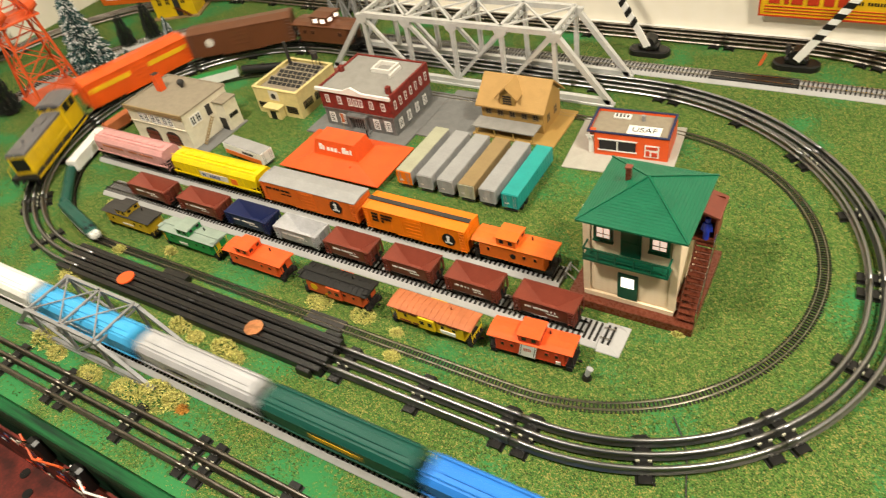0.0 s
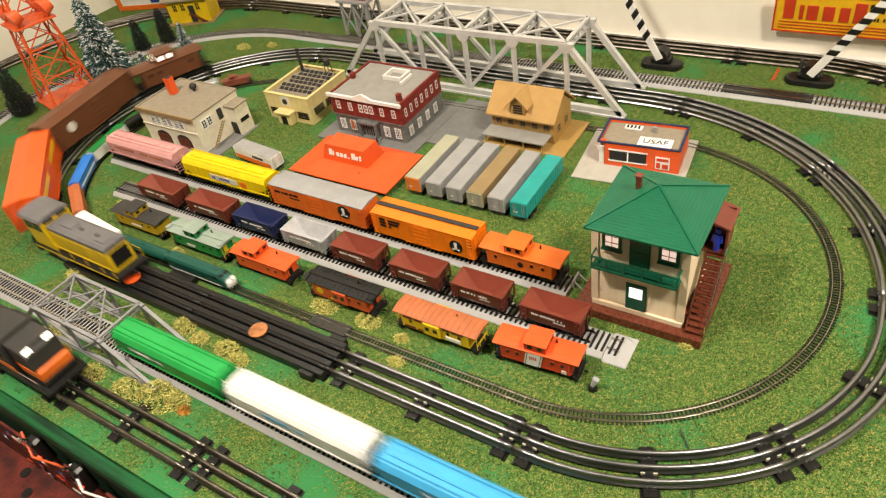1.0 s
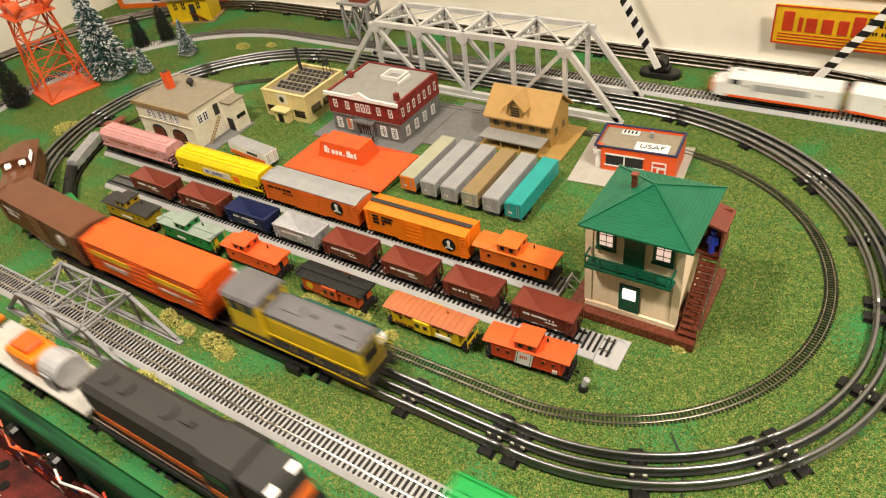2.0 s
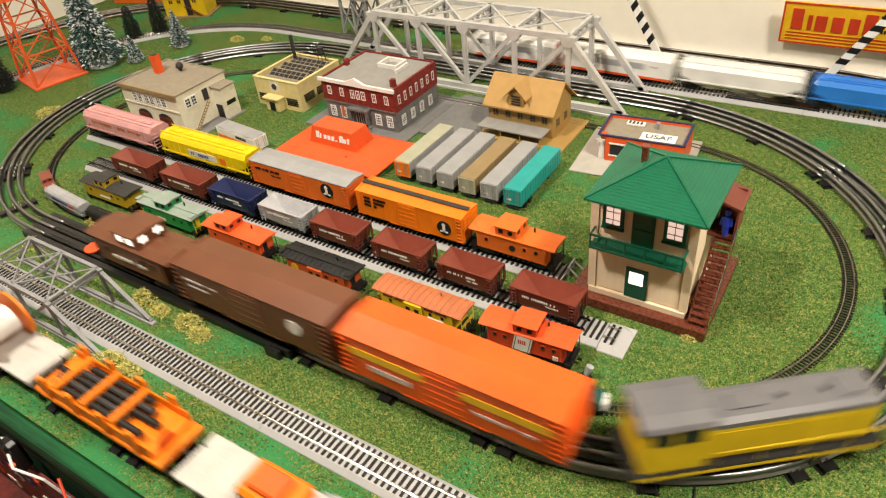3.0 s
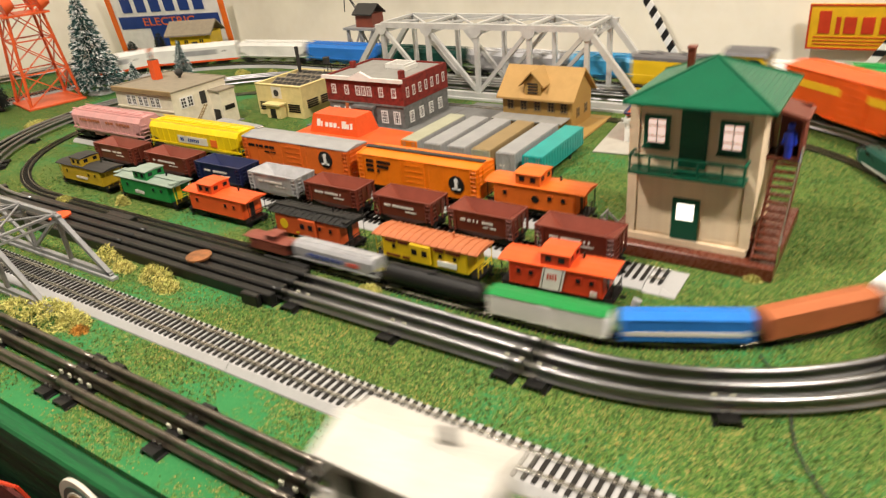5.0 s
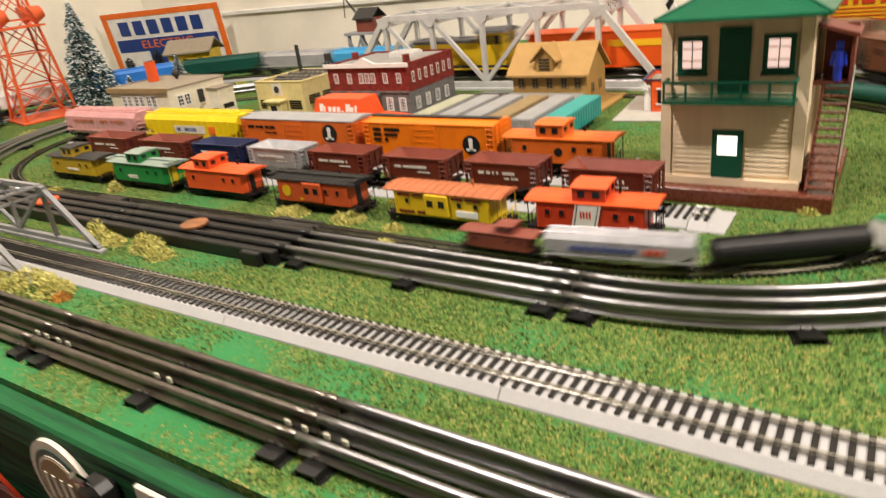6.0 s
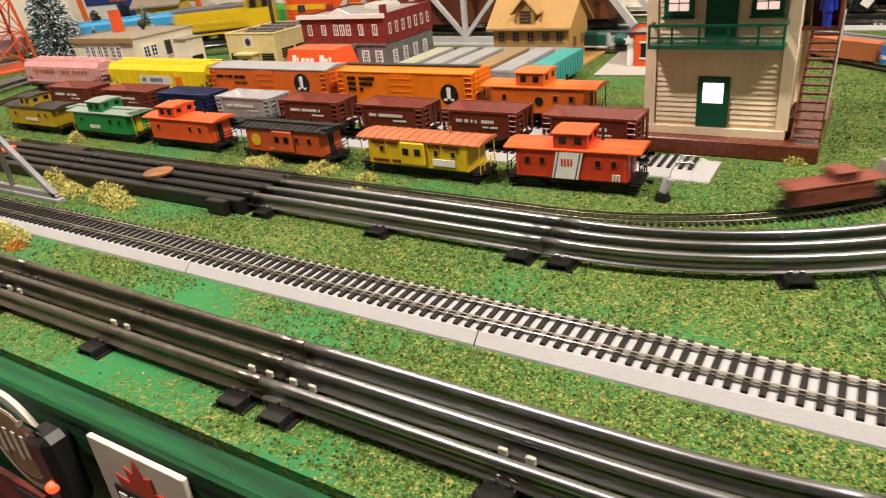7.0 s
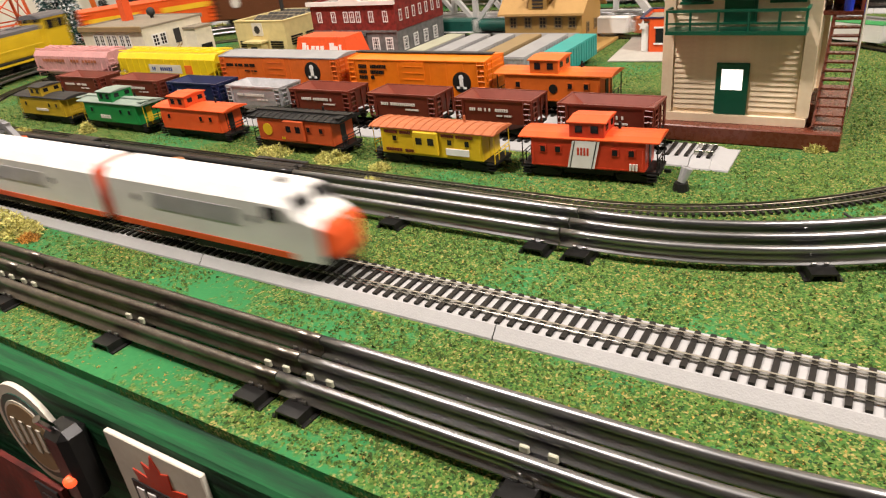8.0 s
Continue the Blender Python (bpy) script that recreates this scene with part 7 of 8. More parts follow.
def round_plate(root):
    bm = bmesh.new()
    cylinder(bm, (0, 0, 0), (0, -0.003, 0), 0.036, n=40)
    part("disc", bm, "paper", root)
    bm = bmesh.new()
    cylinder(bm, (0, -0.003, 0), (0, -0.0036, 0), 0.030, n=40)
    d = part("field", bm, "darkgreen", root)
    bm = bmesh.new()
    cylinder(bm, (0, -0.0036, 0), (0, -0.0041, 0), 0.0255, n=40)
    part("centre_disc", bm, "paper", d)
    bm = bmesh.new()
    cylinder(bm, (0, -0.0041, 0), (0, -0.0045, 0), 0.0235, n=40)
    part("centre_disc", bm, "tan", d)
    part("mark", boxes(*[(-0.017 + i * 0.009, -0.0052, -0.010 + (i % 2) * 0.004, -0.013 + i * 0.009, -0.0044, 0.010) for i in range(4)]), "paper", d)


def leaf_plate(root):
    part("panel", boxes((-0.036, -0.003, -0.050, 0.036, 0, 0.030), bevel=0.0006), "paper", root)
    bm = bmesh.new()
    pts = [(0, 0.028), (0.004, 0.018), (0.010, 0.020), (0.009, 0.010), (0.020, 0.012), (0.018, 0.004), (0.025, 0.0), (0.016, -0.008), (0.018, -0.016), (0.0, -0.014),
           (-0.018, -0.016), (-0.016, -0.008), (-0.025, 0.0), (-0.018, 0.004), (-0.020, 0.012), (-0.009, 0.010), (-0.010, 0.020), (-0.004, 0.018)]
    extrude_y(bm, [(px, pz) for px, pz in pts], -0.0037, -0.0028)
    lf = part("leaf", bm, "red", root)
    part("name_panel", boxes((-0.024, -0.0044, -0.016, 0.022, -0.0036, 0.004), (-0.010, -0.0044, -0.036, 0.022, -0.0036, -0.016)), "black", lf)
    part("name_bar", boxes(*[(-0.021 + i * 0.0085, -0.0050, -0.012, -0.015 + i * 0.0085, -0.0043, 0.0) for i in range(5)], *[(-0.006 + i * 0.0085, -0.0050, -0.030, 0.0 + i * 0.0085, -0.0043, -0.019) for i in range(3)]), "white", lf)


herald("herald_plate", "round cream and green railway plate on the table skirt", -0.238, -0.047, round_plate)
herald("herald_plate", "square cream plate with red maple leaf on the table skirt", -0.117, -0.040, leaf_plate)
lev = thing("switch_controller", "black switch controller with chrome lever and red lamp", "controller", m=pose(-0.182, -0.1285, -0.033))
part("housing", boxes((-0.010, -0.016, -0.030, 0.010, 0, 0.020), bevel=0.004), "blackplate", lev)
part("lever", rods(((0, -0.012, 0.020), (0.002, -0.018, 0.032)), r=0.0022, n=8), "chrome", lev)
bm = bmesh.new()
bmesh.ops.create_icosphere(bm, subdivisions=2, radius=0.0036, matrix=Matrix.Translation((0.004, -0.017, -0.010)))
part("lamp", bm, "redlamp", lev)
lev2 = copy_thing(lev, pose(-0.59, -0.1285, -0.045))
lev2["label"] = "black switch controller with chrome lever and red lamp beside wires"
copy_thing(lev, pose(-0.50, -0.1285, -0.048))

cl = thing("patch_banner", "dark red cloth banner with small railway patches below the table edge", "banner")
part("cloth", boxes((-1.2, -0.31, -0.245, -0.235, -0.130, -0.235)), "quilt", cl)
part("cloth_drop", boxes((-1.2, -0.1335, -0.2345, -0.235, -0.130, -0.088)), "quilt", cl)
rnd = random.Random(11)
for i in range(46):
    x, z, s, w = rnd.uniform(-0.95, -0.25), rnd.uniform(-0.225, -0.10), rnd.uniform(0.007, 0.013), rnd.uniform(0.5, 0.9)
    bm = bmesh.new()
    if i % 3:
        box(bm, x - s, -0.1350, z - s * w, x + s, -0.1337, z + s * w)
    else:
        cylinder(bm, (x, -0.1337, z), (x, -0.1350, z), s, n=18)
    pt = part("patch", bm, rnd.choice(["paper", "red", "black", "sign_orange", "navy", "paper"]), cl)
    part("patch_mark", boxes((x - s * 0.5, -0.1356, z - s * 0.25, x + s * 0.5, -0.1349, z + s * 0.25)), rnd.choice(["black", "white", "red"]), pt)
for i in range(40):
    x, y, s = rnd.uniform(-0.80, -0.26), rnd.uniform(-0.30, -0.145), rnd.uniform(0.006, 0.012)
    bm = bmesh.new()
    if i % 2:
        box(bm, x - s, y - s * 0.6, -0.2349, x + s, y + s * 0.6, -0.2335)
    else:
        cylinder(bm, (x, y, -0.2349), (x, y, -0.2335), s, n=16)
    pt = part("patch", bm, rnd.choice(["paper", "black", "sign_orange", "black", "paper"]), cl)
    part("patch_mark", boxes((x - s * 0.5, y - s * 0.25, -0.2336, x + s * 0.5, y + s * 0.25, -0.2329)), rnd.choice(["black", "red"]), pt)
for i in range(3):
    x = -0.62 + i * 0.11
    wi = thing("wire", "loose coloured control wires along the table edge", "wire")
    part("strand", rods(((x, -0.136, -0.03), (x + 0.03, -0.150, -0.05)), ((x + 0.03, -0.150, -0.05), (x + 0.08, -0.142, -0.045)), ((x + 0.08, -0.142, -0.045), (x + 0.09, -0.134, -0.085)), r=0.0016, n=6), ("tower_orange", "white", "red")[i], wi)


# ---------------------------------------------------------------- far left: light tower, trees, shack, coal tower
def light_tower(x, y):
    root = thing("searchlight_tower", "tall orange lattice searchlight tower", "tower", m=pose(x, y, 0, 0, 0, -12))
    b, t, H = 0.052, 0.014, 0.40
    part("base", boxes((-b - 0.008, -b - 0.008, 0, b + 0.008, b + 0.008, 0.005), bevel=0.001), "tower_orange", root)
    for sx in (-1, 1):
        for sy in (-1, 1):
            bm = bmesh.new()
            beam(bm, (sx * b, sy * b, 0.005), (sx * t, sy * t, H), 0.0045, 0.0045)
            part("leg", bm, "tower_orange", root)
    n = 6
    for i in range(n):
        z0, z1 = 0.005 + (H - 0.005) * i / n, 0.005 + (H - 0.005) * (i + 1) / n
        w0, w1 = b + (t - b) * i / n, b + (t - b) * (i + 1) / n
        for sx, sy, ax in ((0, -1, 0), (0, 1, 0), (-1, 0, 1), (1, 0, 1)):
            bm = bmesh.new()
            pt = lambda u, w, z: (u * w, sy * w, z) if ax == 0 else (sx * w, u * w, z)
            beam(bm, pt(-1, w0, z0), pt(1, w1, z1), 0.0022, 0.0022)
            beam(bm, pt(1, w0, z0), pt(-1, w1, z1), 0.0022, 0.0022)
            beam(bm, pt(-1, w1, z1), pt(1, w1, z1), 0.0028, 0.0028)
            part("lattice", bm, "tower_orange", root)
    part("platform", boxes((-0.046, -0.046, 0.186, 0.046, 0.046, 0.190)), "tower_orange", root)
    for sx, sy in ((-1, -1), (1, -1), (-1, 1), (1, 1)):
        bm = bmesh.new()
        cylinder(bm, (sx * 0.034, sy * 0.034 - 0.006, 0.208), (sx * 0.034, sy * 0.034 + 0.016, 0.214), 0.019, 0.012, 18)
        part("floodlight", bm, "tower_orange", root)
    part("top_platform", boxes((-0.03, -0.03, H, 0.03, 0.03, H + 0.004)), "tower_orange", root)


light_tower(-1.39, 0.505)


def frosted_tree(label, x, y, H, R, seed, mat="needle", frost=True, base=True):
    root = thing("tree", label, "tree", m=pose(x, y, 0))
    rnd = random.Random(seed)
    bm = bmesh.new()
    cylinder(bm, (0, 0, 0), (0, 0, H * 0.95), H * 0.022, H * 0.006, 8)
    part("trunk", bm, "charcoal", root)
    if base:
        bm = bmesh.new()
        cylinder(bm, (0, 0, 0), (0, 0, 0.006), R * 0.5, R * 0.4, 18)
        part("stand", bm, "snow" if frost else "charcoal", root)
    crowns = [(mat, bmesh.new())] + ([("snow", bmesh.new())] if frost else [])
    n = int(4600 * max(0.45, H / 0.2))
    for i in range(n):
        f = rnd.random() ** 0.6
        z = H * (0.06 + 0.94 * (1 - f))
        a = rnd.uniform(0, 2 * math.pi)
        r = R * (f ** (0.9 if frost else 0.45)) * rnd.uniform(0.45, 1.06) * (0.92 + 0.08 * math.sin(z * 170 + 2 * a))
        p = Vector((r * math.cos(a), r * math.sin(a), z))
        bmx = crowns[1][1] if frost and rnd.random() < 0.30 else crowns[0][1]
        s = (H * 0.5 + 0.06) * rnd.uniform(0.022, 0.042)
        d = Vector((math.cos(a), math.sin(a), rnd.uniform(-0.5, 0.2))).normalized()
        u = d.cross(Vector((0, 0, 1))).normalized()
        v1, v2, v3 = bmx.verts.new(p - d * s * 0.6 + u * s * 0.35), bmx.verts.new(p - d * s * 0.6 - u * s * 0.35), bmx.verts.new(p + d * s)
        v4 = bmx.verts.new(p + Vector((0, 0, s * 0.35)))
        for q in ((v1, v2, v3), (v1, v3, v4), (v3, v2, v4), (v2, v1, v4)):
            bmx.faces.new(q)
    for mm, b in crowns:
        tagged(part("crown" if mm == mat else "frost", b, mm, root), kind="stuff")


frosted_tree("frosted blue-green bottle-brush tree on a white stand", -1.335, 0.60, 0.225, 0.062, 1)
frosted_tree("small frosted bottle-brush tree on a white stand", -1.265, 0.645, 0.062, 0.022, 2)
frosted_tree("small frosted bottle-brush tree on a white stand", -1.235, 0.755, 0.090, 0.026, 3)
frosted_tree("dark green-black bushy model tree", -1.40, 0.745, 0.085, 0.022, 4, "blackleaf", False)
frosted_tree("dark green-black bushy model tree", -1.365, 0.80, 0.095, 0.022, 5, "blackleaf", False)
frosted_tree("dark green-black bushy model tree", -1.43, 0.41, 0.115, 0.030, 6, "blackleaf", False)

sh = thing("shack", "yellow trackside shack with grey-brown roof and dark windows", "building", m=pose(-1.45, 0.89, 0, 0, 0, 26))
part("base", boxes((-0.01, -0.01, 0, 0.125, 0.08, 0.004)), "tan", sh)
part("wall", boxes((0, 0, 0.004, 0.115, 0.07, 0.07)), "upyellow", sh)
bm = bmesh.new()
extrude_x(bm, [(-0.012, 0.066), (0.035, 0.095), (0.082, 0.066), (0.082, 0.070), (0.035, 0.100), (-0.012, 0.070)], -0.008, 0.123)
part("roof", bm, "tan_roof", sh)
simple_windows(sh, "-y", [(0.022, 0.035), (0.045, 0.035), (0.088, 0.035)], 0.0, 0.015, 0.022, "upyellow", "dark")
part("door", boxes((0.060, -0.0012, 0.0045, 0.076, 0.0004, 0.050)), "charcoal", sh)
part("step", boxes(*[(0.06 + i * 0.006, -0.010, 0.028 - i * 0.004, 0.068 + i * 0.006, -0.0015, 0.030 - i * 0.004) for i in range(7)]), "base_brown", sh)

ct = thing("coaling_tower", "grey timber coaling tower with a brown cabin", "tower", m=pose(-0.845, 0.978, 0))
part("leg", boxes(*[(x - 0.003, y - 0.003, 0, x + 0.003, y + 0.003, 0.085) for x in (-0.036, 0.0, 0.036) for y in (-0.024, 0.024)]), "grey", ct)
bm = bmesh.new()
for y in (-0.024, 0.024):
    for x in (-0.036, 0.0):
        beam(bm, (x, y - 0.0035, 0.01), (x + 0.036, y - 0.0035, 0.08), 0.003, 0.003)
        beam(bm, (x + 0.036, y - 0.0035, 0.01), (x, y - 0.0035, 0.08), 0.003, 0.003)
part("brace", bm, "grey", ct)
part("platform", boxes((-0.044, -0.032, 0.085, 0.044, 0.032, 0.090)), "grey", ct)
part("footing", boxes((-0.040, -0.03, 0, 0.040, -0.02, 0.003), (-0.040, 0.02, 0, 0.040, 0.03, 0.003)), "charcoal", ct)
cb = part("cabin", boxes((-0.014, -0.020, 0.0902, 0.034, 0.020, 0.118)), "dormer", ct)
bm = bmesh.new()
extrude_x(bm, [(-0.026, 0.116), (0, 0.136), (0.026, 0.116), (0.026, 0.119), (0, 0.139), (-0.026, 0.119)], -0.018, 0.038)
part("cabin_roof", bm, "charcoal", cb)
part("boom", rods(((-0.014, 0, 0.11), (-0.055, 0, 0.165)), ((-0.014, 0, 0.12), (-0.055, 0, 0.165)), ((-0.055, 0, 0.165), (-0.06, 0, 0.12)), r=0.0013, n=5), "charcoal", ct)

rr = thing("rerailer_section", "black plastic rerailer section in the far roadbed track", "railway track")
part("ramp", boxes((0.0, 0.9105, 0.0063, 0.145, 0.9160, 0.0096), (0.0, 0.9345, 0.0063, 0.145, 0.9395, 0.0096), (0.0, 0.9185, 0.0063, 0.145, 0.9318, 0.0094), bevel=0.0008), "blackplate", rr)

# black accessory track section, coin discs, small lamp
bt = thing("track_cover", "black plastic covered section of the oval track", "railway track")
part("plate", boxes(*[(-0.815, 0.118 + o - 0.0045, 0.0003, -0.268, 0.118 + o + 0.0045, 0.0125) for o in (-0.0238, -0.0079, 0.0079, 0.0238)], bevel=0.001), "blackplate", bt)
part("motor_box", boxes((-0.62, 0.146, 0.0, -0.57, 0.158, 0.012), (-0.30, 0.146, 0.0, -0.275, 0.154, 0.012), (-0.30, 0.082, 0.0, -0.278, 0.0885, 0.013), bevel=0.001), "blackplate", bt)
for x, y, lab in ((-0.395, 0.1125, "worn copper disc lying on the black track section"), (-0.662, 0.112, "orange copper disc lying on the black track section")):
    bm = bmesh.new()
    cylinder(bm, (0, 0, 0.0), (0, 0, 0.0022), 0.0135, n=32)
    c = tagged(new("copper_disc", mesh_of("copper_disc", bm, "copper" if x > -0.5 else "orange_red")), lab, "disc")
    c.matrix_basis = pose(x, y, 0.0150)
nb = thing("track_cover", "dark plastic joiner plate in the small oval track", "railway track")
part("plate", boxes((-0.350, 0.1595, 0.0, -0.287, 0.1635, 0.0042), (-0.350, 0.1745, 0.0, -0.287, 0.1785, 0.0042), (-0.350, 0.1660, 0.0, -0.287, 0.1720, 0.0034)), "charcoal", nb)
lp = thing("ground_lamp", "tiny clear lamp on a black rubber foot", "lamp", m=pose(0.036, 0.218, 0))
bm = bmesh.new()
cylinder(bm, (0, 0, 0), (0, 0, 0.006), 0.006, 0.0048, 14)
part("foot", bm, "blackplate", lp)
bm = bmesh.new()
cylinder(bm, (0, 0, 0.006), (0.003, 0.003, 0.016), 0.0028, 0.0042, 12)
part("bulb", bm, "silver", lp)
cable = thing("cable", "thin dark cable lying across the turf", "cable")
rows, last = [], None
for i in range(9):
    f = i / 8
    p = (0.140 + 0.070 * f + 0.006 * math.sin(7 * f), 0.205 - 0.145 * f, 0.0022)
    if last:
        rows.append((last, p))
    last = p
part("strand", rods(*rows, r=0.0008, n=5), "charcoal", cable)


# ---------------------------------------------------------------- moss bushes and turf
def moss(label, spots, mat, seed):
    rnd = random.Random(seed)
    for x, y, r, h in spots:
        bm = bmesh.new()
        n = int(90 + 13000 * r)
        for i in range(n):
            a, q = rnd.uniform(0, 2 * math.pi), r * math.sqrt(rnd.random())
            zz = h * (1 - (q / r) ** 2) * rnd.uniform(0.1, 1.0)
            p = Vector((x + q * math.cos(a), y + q * math.sin(a) * 0.7, zz))
            for _ in range(3):
                d = Vector((rnd.gauss(0, 1), rnd.gauss(0, 1), rnd.gauss(0.3, 0.8))).normalized() * rnd.uniform(0.002, 0.0052)
                s = d.cross(Vector((rnd.gauss(0, 1), rnd.gauss(0, 1), rnd.gauss(0, 1)))).normalized() * rnd.uniform(0.0003, 0.0006)
                v = [bm.verts.new(p - s), bm.verts.new(p + s), bm.verts.new(p + d * 0.6 + s * 1.4), bm.verts.new(p + d)]
                bm.faces.new(v)
        for vv in bm.verts:
            vv.co.z = max(vv.co.z, 0.0002)
        tagged(new("moss_bush", mesh_of("moss_bush", bm, mat)), label, "bush", kind="stuff")


moss("straw-coloured lichen bush on the turf", [(-0.695, -0.020, 0.026, 0.022), (-0.655, -0.030, 0.018, 0.014), (-0.575, -0.036, 0.022, 0.012), (-0.50, -0.034, 0.030, 0.016), (-0.455, -0.022, 0.034, 0.020), (-0.425, -0.016, 0.020, 0.014),
      (-0.515, 0.080, 0.019, 0.020), (-0.478, 0.074, 0.015, 0.013), (-0.425, 0.076, 0.021, 0.018), (-0.398, 0.068, 0.017, 0.012), (-0.78, 0.09, 0.026, 0.014)], "bush", 21)
moss("small straw-coloured lichen tuft beside the cars", [(-0.655, 0.193, 0.011, 0.014), (-0.350, 0.196, 0.022, 0.008), (-0.275, 0.198, 0.020, 0.008), (-0.215, 0.190, 0.010, 0.005), (-0.20, 0.155, 0.012, 0.006), (0.112, 0.322, 0.008, 0.005), (-0.75, 0.165, 0.014, 0.007), (-0.87, 0.25, 0.012, 0.006), (-1.20, 0.38, 0.04, 0.012), (-1.12, 0.83, 0.02, 0.012), (-1.05, 0.86, 0.015, 0.008)], "bush", 22)
moss("orange lichen scrap on the turf", [(-0.405, -0.022, 0.009, 0.004)], "orange_moss", 23)

BARE = [(-0.04, 0.318, 0.132, 0.475), (-1.02, 0.415, -0.80, 0.56), (-0.81, 0.565, -0.685, 0.72), (-0.66, 0.55, -0.30, 0.77), (-0.34, 0.63, -0.18, 0.755), (-0.63, 0.43, -0.40, 0.56), (-0.165, 0.585, 0.02, 0.76), (-1.02, 0.337, -0.045, 0.384), (-0.87, 0.262, 0.058, 0.308)]


def flock(name, label, n, mat, seed, cover, size, thresh, x0=-1.9, x1=0.75, near_bias=True):
    """Coarse turf: many small grains, thick where a slow noise is high, with bare painted board between."""
    rs = np.random.RandomState(seed)
    verts, faces = [], []
    k = 0
    while k < n:
        x, y = rs.uniform(x0, x1), rs.uniform(-0.108, 1.06)
        if near_bias and rs.rand() < min(0.8, max(0.0, (y - 0.1) * 0.8) + max(0.0, -x - 0.3) * 0.5):
            continue
        v = noise.noise(Vector((x * 9 + seed, y * 9, 0.3))) + 0.5 * noise.noise(Vector((x * 34, y * 34, seed * 1.7)))
        if v + 0.35 * max(-0.3, min(0.5, x + 0.2)) < thresh + rs.uniform(-0.25, 0.25):
            continue
        if any(a < x < c and b < y < d for a, b, c, d in BARE) or abs(y - 0.0195) < 0.0235 or (abs(y - 0.118) < 0.03 and -0.82 < x < -0.26):
            continue
        s = size * rs.uniform(0.5, 1.3)
        a = rs.uniform(0, 6.28)
        i = len(verts)
        for j in range(3):
            b = a + 2.094 * j + rs.uniform(-0.4, 0.4)
            verts.append((x + s * math.cos(b), y + s * math.sin(b), 0.0001))
        verts.append((x + rs.uniform(-s, s) * 0.6, y + rs.uniform(-s, s) * 0.6, s * rs.uniform(0.5, 1.5)))
        faces += [(i, i + 1, i + 3), (i + 1, i + 2, i + 3), (i + 2, i, i + 3)]
        k += 1
    me = bpy.data.meshes.new(name)
    me.from_pydata(verts, [], faces)
    me.materials.append(M[mat])
    tagged(new(name, me), label, "turf", kind="stuff")


flock("turf", "coarse green ground-foam turf scattered over the board", 190000, "turf", 3, 1, 0.00095, -0.16)
flock("turf", "golden yellow ground-foam flecks scattered over the board", 27000, "turf_gold", 8, 1, 0.00075, 0.10)
flock("turf", "dark green ground-foam clumps scattered over the board", 30000, "turf_dark", 15, 1, 0.0013, 0.0)


# ---------------------------------------------------------------- trains in motion
def progress(rows, t):
    for (t0, s0), (t1, s1) in zip(rows, rows[1:]):
        if t <= t1:
            return s0 + (s1 - s0) * (t - t0) / (t1 - t0)
    return rows[-1][1]


def run(cars, loop, z, rows):
    """Key each car along its loop; a car is (object, distance of its middle behind the train's nose, wheel span)."""
    for ob, back, span in cars:
        keys = []
        for i in range(41):
            t = i * 0.2
            s = progress(rows, t) - back
            xa, ya, _ = loop.at(s + span / 2)
            xb, yb, _ = loop.at(s - span / 2)
            keys.append((t, pose((xa + xb) / 2, (ya + yb) / 2, z, 0, 0, math.degrees(math.atan2(ya - yb, xa - xb)))))
        walk(ob, keys)


def train(parts_list):
    cars, front = [], 0.0
    for ob, L, gap in parts_list:
        cars.append((ob, front + L / 2, L * 0.62))
        front += L + gap
    return cars


KO = 1.72
oval_train = train([
    (hood_switcher("yellow and grey end-cab diesel switcher", 0.225, 0.055, 0.083, KO, "upyellow", "hood_grey"), 0.225, 0.036),
    (boxcar("orange-red boxcar with yellow side band", 0.247, 0.057, 0.074, KO, "o_orange", "o_orange", seams=False, band=("sign_yellow", 0.046, 0.056, -0.48, 0.48), ribs=20, text=(("lettering", -0.35, -0.12, 0.035, 0.007, 6), ("lettering", 0.14, 0.40, 0.035, 0.004, 9))), 0.247, 0.016),
    (boxcar("brown boxcar with pale lettering and a round emblem", 0.240, 0.057, 0.074, KO, "brown", "brown", seams=False, ribs=20, badge=("lettering", 0.30, 0.046, 0.0095, None), text=(("lettering", -0.42, -0.20, 0.052, 0.003, 8), ("lettering", -0.40, -0.24, 0.043, 0.0025, 6))), 0.240, 0.014),
    (caboose("brown caboose with lit cupola windows", 0.168, KO * 0.95, "brown", "brown", 0.02, cup_pane="lit", text=(("lettering", -0.2, 0.2, 0.010, 0.0025, 9),)), 0.168, 0.0),
])
edge_train = train([
    (road_diesel("black and orange road diesel with two glowing nose panes", 0.300, 0.058, 0.090, KO, "charcoal", "sign_orange"), 0.300, 0.018),
    (crane_flat("pale grey flat car carrying an orange generator and silver drum light", 0.245, 0.054, KO), 0.245, 0.018),
    (log_car("orange log dump car loaded with grey logs", 0.205, 0.054, KO), 0.205, 0.016),
    (spool_car("pale grey flat car carrying two large orange cable spools", 0.213, 0.054, KO), 0.213, 0.014),
    (work_caboose("pale grey work caboose with tool boxes", 0.210, 0.054, 0.072, KO), 0.210, 0.0),
])
KH = 1.1
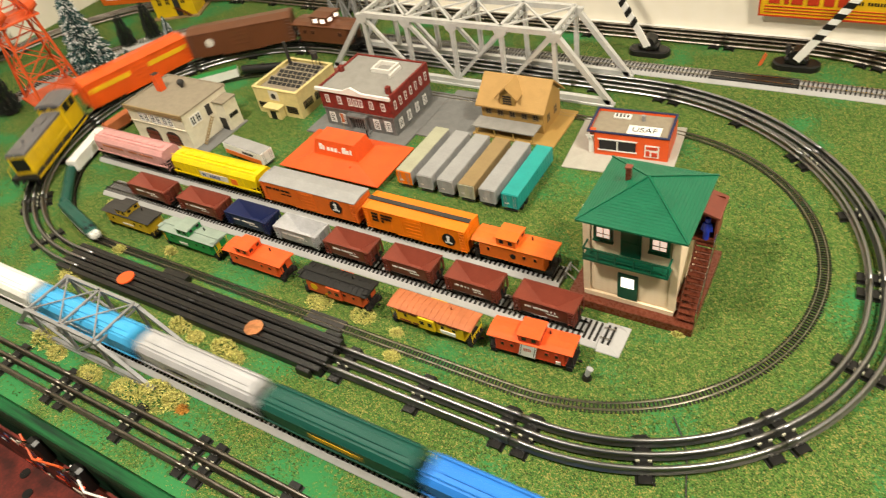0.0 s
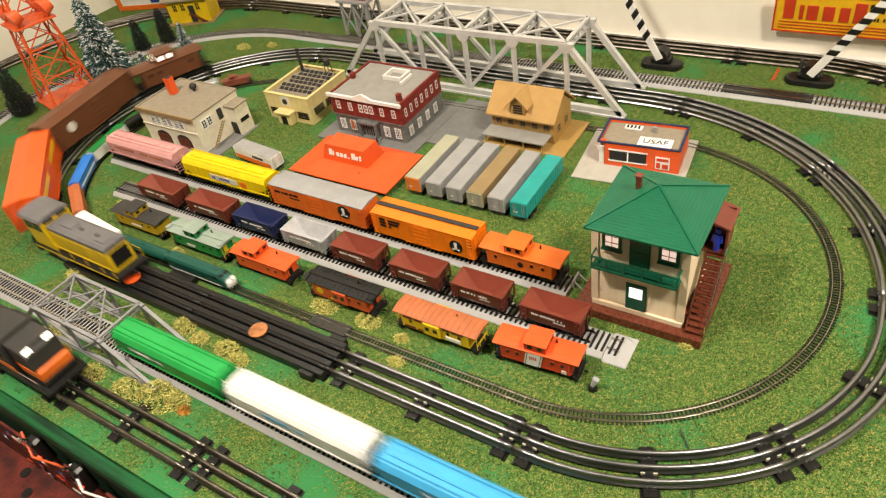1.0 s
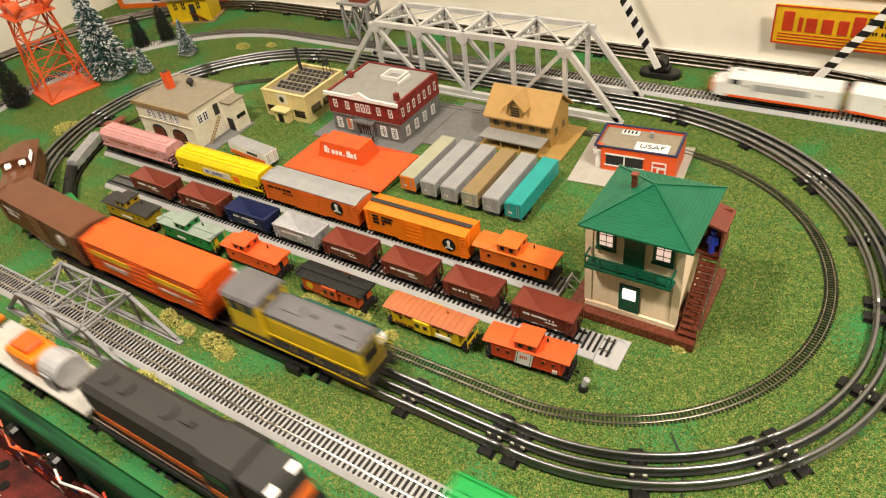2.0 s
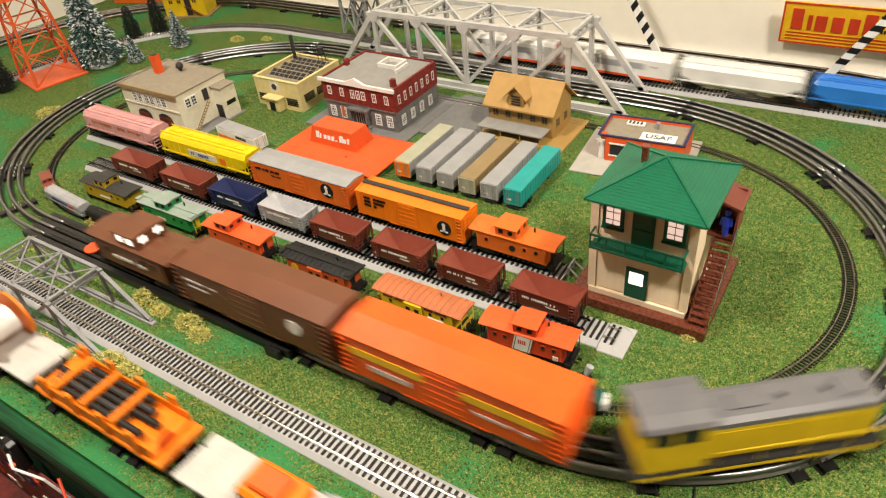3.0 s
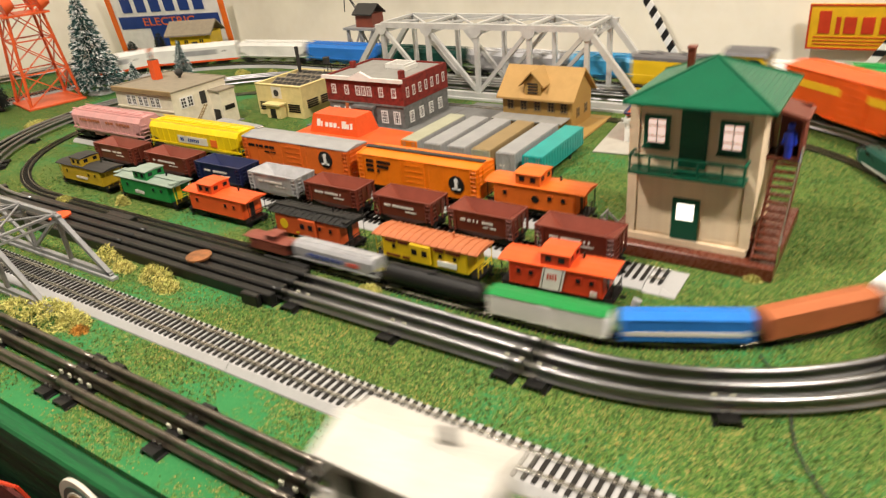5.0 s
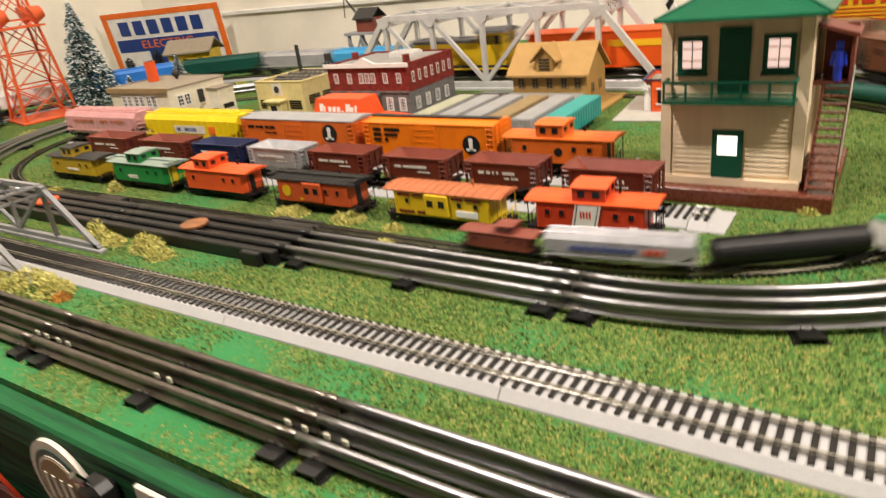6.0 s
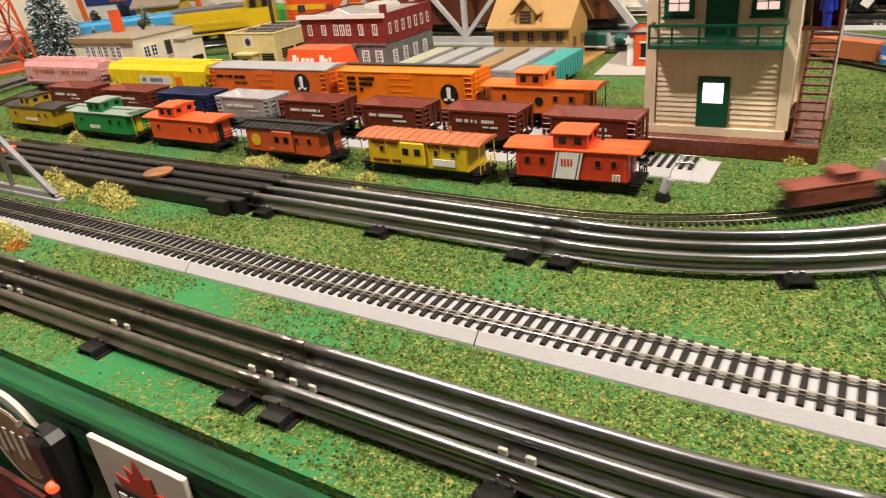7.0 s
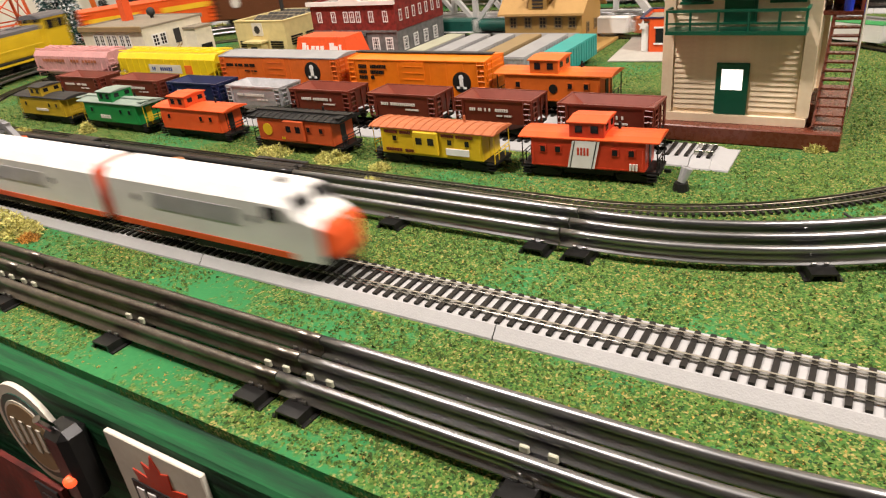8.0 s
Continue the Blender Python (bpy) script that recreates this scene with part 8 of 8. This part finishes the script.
road_train = train([
    (nose_diesel("white and red streamlined cab diesel", 0.205, 0.036, 0.0525, KH, "white", "orange_red"), 0.205, 0.012),
    (nose_diesel("white and red flat-ended booster diesel", 0.212, 0.036, 0.0525, KH, "white", "orange_red", booster=True), 0.212, 0.012),
    (covered_hopper("white covered hopper car with dark lettering", 0.200, 0.037, 0.050, KH, "white", text=(("charcoal", -0.3, 0.3, 0.034, 0.005, 12),)), 0.200, 0.012),
    (covered_hopper("blue covered hopper car with a yellow mark", 0.205, 0.037, 0.050, KH, "blue", text=(("sign_yellow", 0.25, 0.32, 0.034, 0.008, 1),)), 0.205, 0.012),
    (covered_hopper("dark green covered hopper car with yellow lettering", 0.208, 0.037, 0.050, KH, "darkgreen", text=(("sign_yellow", -0.12, 0.22, 0.032, 0.008, 6),)), 0.208, 0.012),
    (covered_hopper("silver-white covered hopper car", 0.205, 0.037, 0.050, KH, "silver", text=(("charcoal", -0.2, 0.1, 0.033, 0.004, 8),)), 0.205, 0.012),
    (covered_hopper("sky blue covered hopper car", 0.215, 0.037, 0.050, KH, "skyblue", text=(("white", -0.2, 0.1, 0.033, 0.004, 8),)), 0.215, 0.012),
    (covered_hopper("white covered hopper car", 0.205, 0.037, 0.050, KH, "white", text=(("skyblue", -0.2, 0.1, 0.033, 0.004, 8),)), 0.205, 0.012),
    (covered_hopper("bright green covered hopper car", 0.205, 0.037, 0.050, KH, "brightgreen", text=(("white", -0.3, 0.0, 0.033, 0.004, 8),)), 0.205, 0.0),
])
KN = 0.56
small_train = train([
    (nose_diesel("small dark green streamlined diesel with white nose", 0.132, 0.0195, 0.027, KN, "darkgreen", "white", stripe="darkgreen"), 0.132, 0.008),
    (tank_car("small dark green passenger-style car", 0.118, 0.0195, 0.025, KN, "darkgreen"), 0.118, 0.007),
    (boxcar("small plain white refrigerator car", 0.118, 0.0195, 0.027, KN, "white", "white"), 0.118, 0.010),
    (boxcar("small rust-orange ribbed boxcar", 0.098, 0.0195, 0.026, KN, "rust_roof", "rust_roof"), 0.098, 0.008),
    (boxcar("small blue car with white and red side stripes", 0.098, 0.0195, 0.026, KN, "blue", "blue", band=("white", 0.010, 0.014, -0.5, 0.5), door=False, ribs=0), 0.098, 0.008),
    (boxcar("small white boxcar with green roof", 0.104, 0.0195, 0.026, KN, "white", "green"), 0.104, 0.008),
    (tank_car("small black tank car", 0.108, 0.0190, 0.024, KN, "black"), 0.108, 0.007),
    (covered_hopper("small silver covered hopper car", 0.108, 0.0195, 0.026, KN, "silver", text=(("sign_navy", -0.3, 0.15, 0.016, 0.004, 5), ("red", 0.18, 0.32, 0.016, 0.004, 2))), 0.108, 0.006),
    (caboose("small oxide red caboose", 0.068, KN * 0.98, "dormer", "dormer", 0.1), 0.068, 0.0),
])


def motions():
    run(oval_train, OVAL, 0.0158, [(0, -0.285), (0.5, -0.07), (1, 0.145), (1.5, 0.38), (2.8, 1.032), (3.5, 1.369), (4, 1.595), (4.2, 1.694), (5.3, 2.17), (5.5, 2.24), (7, 2.985), (8, 3.43)])
    run(edge_train, OUTER, 0.0158, [(0, 0.21), (1, 0.64), (1.5, 0.848), (4, 1.978), (5.3, 2.525), (8, 3.65)])
    run(road_train, ROADBED_LOOP, 0.0101, [(0, 1.835), (1, 2.437), (1.5, 2.72), (2.8, 3.373), (3.5, 3.738), (4, 4.03), (4.2, 4.142), (5.3, 4.746), (7.5, 6.05), (7.6, 6.115), (8, 6.328)])
    run(small_train, INNER, 0.0042, [(0, -0.01), (1, 0.292), (1.5, 0.439), (2.8, 0.81), (3.5, 1.0), (4, 1.142), (4.2, 1.215), (5.3, 1.507), (6.5, 1.805), (7, 1.925), (8, 2.165)])


motions()
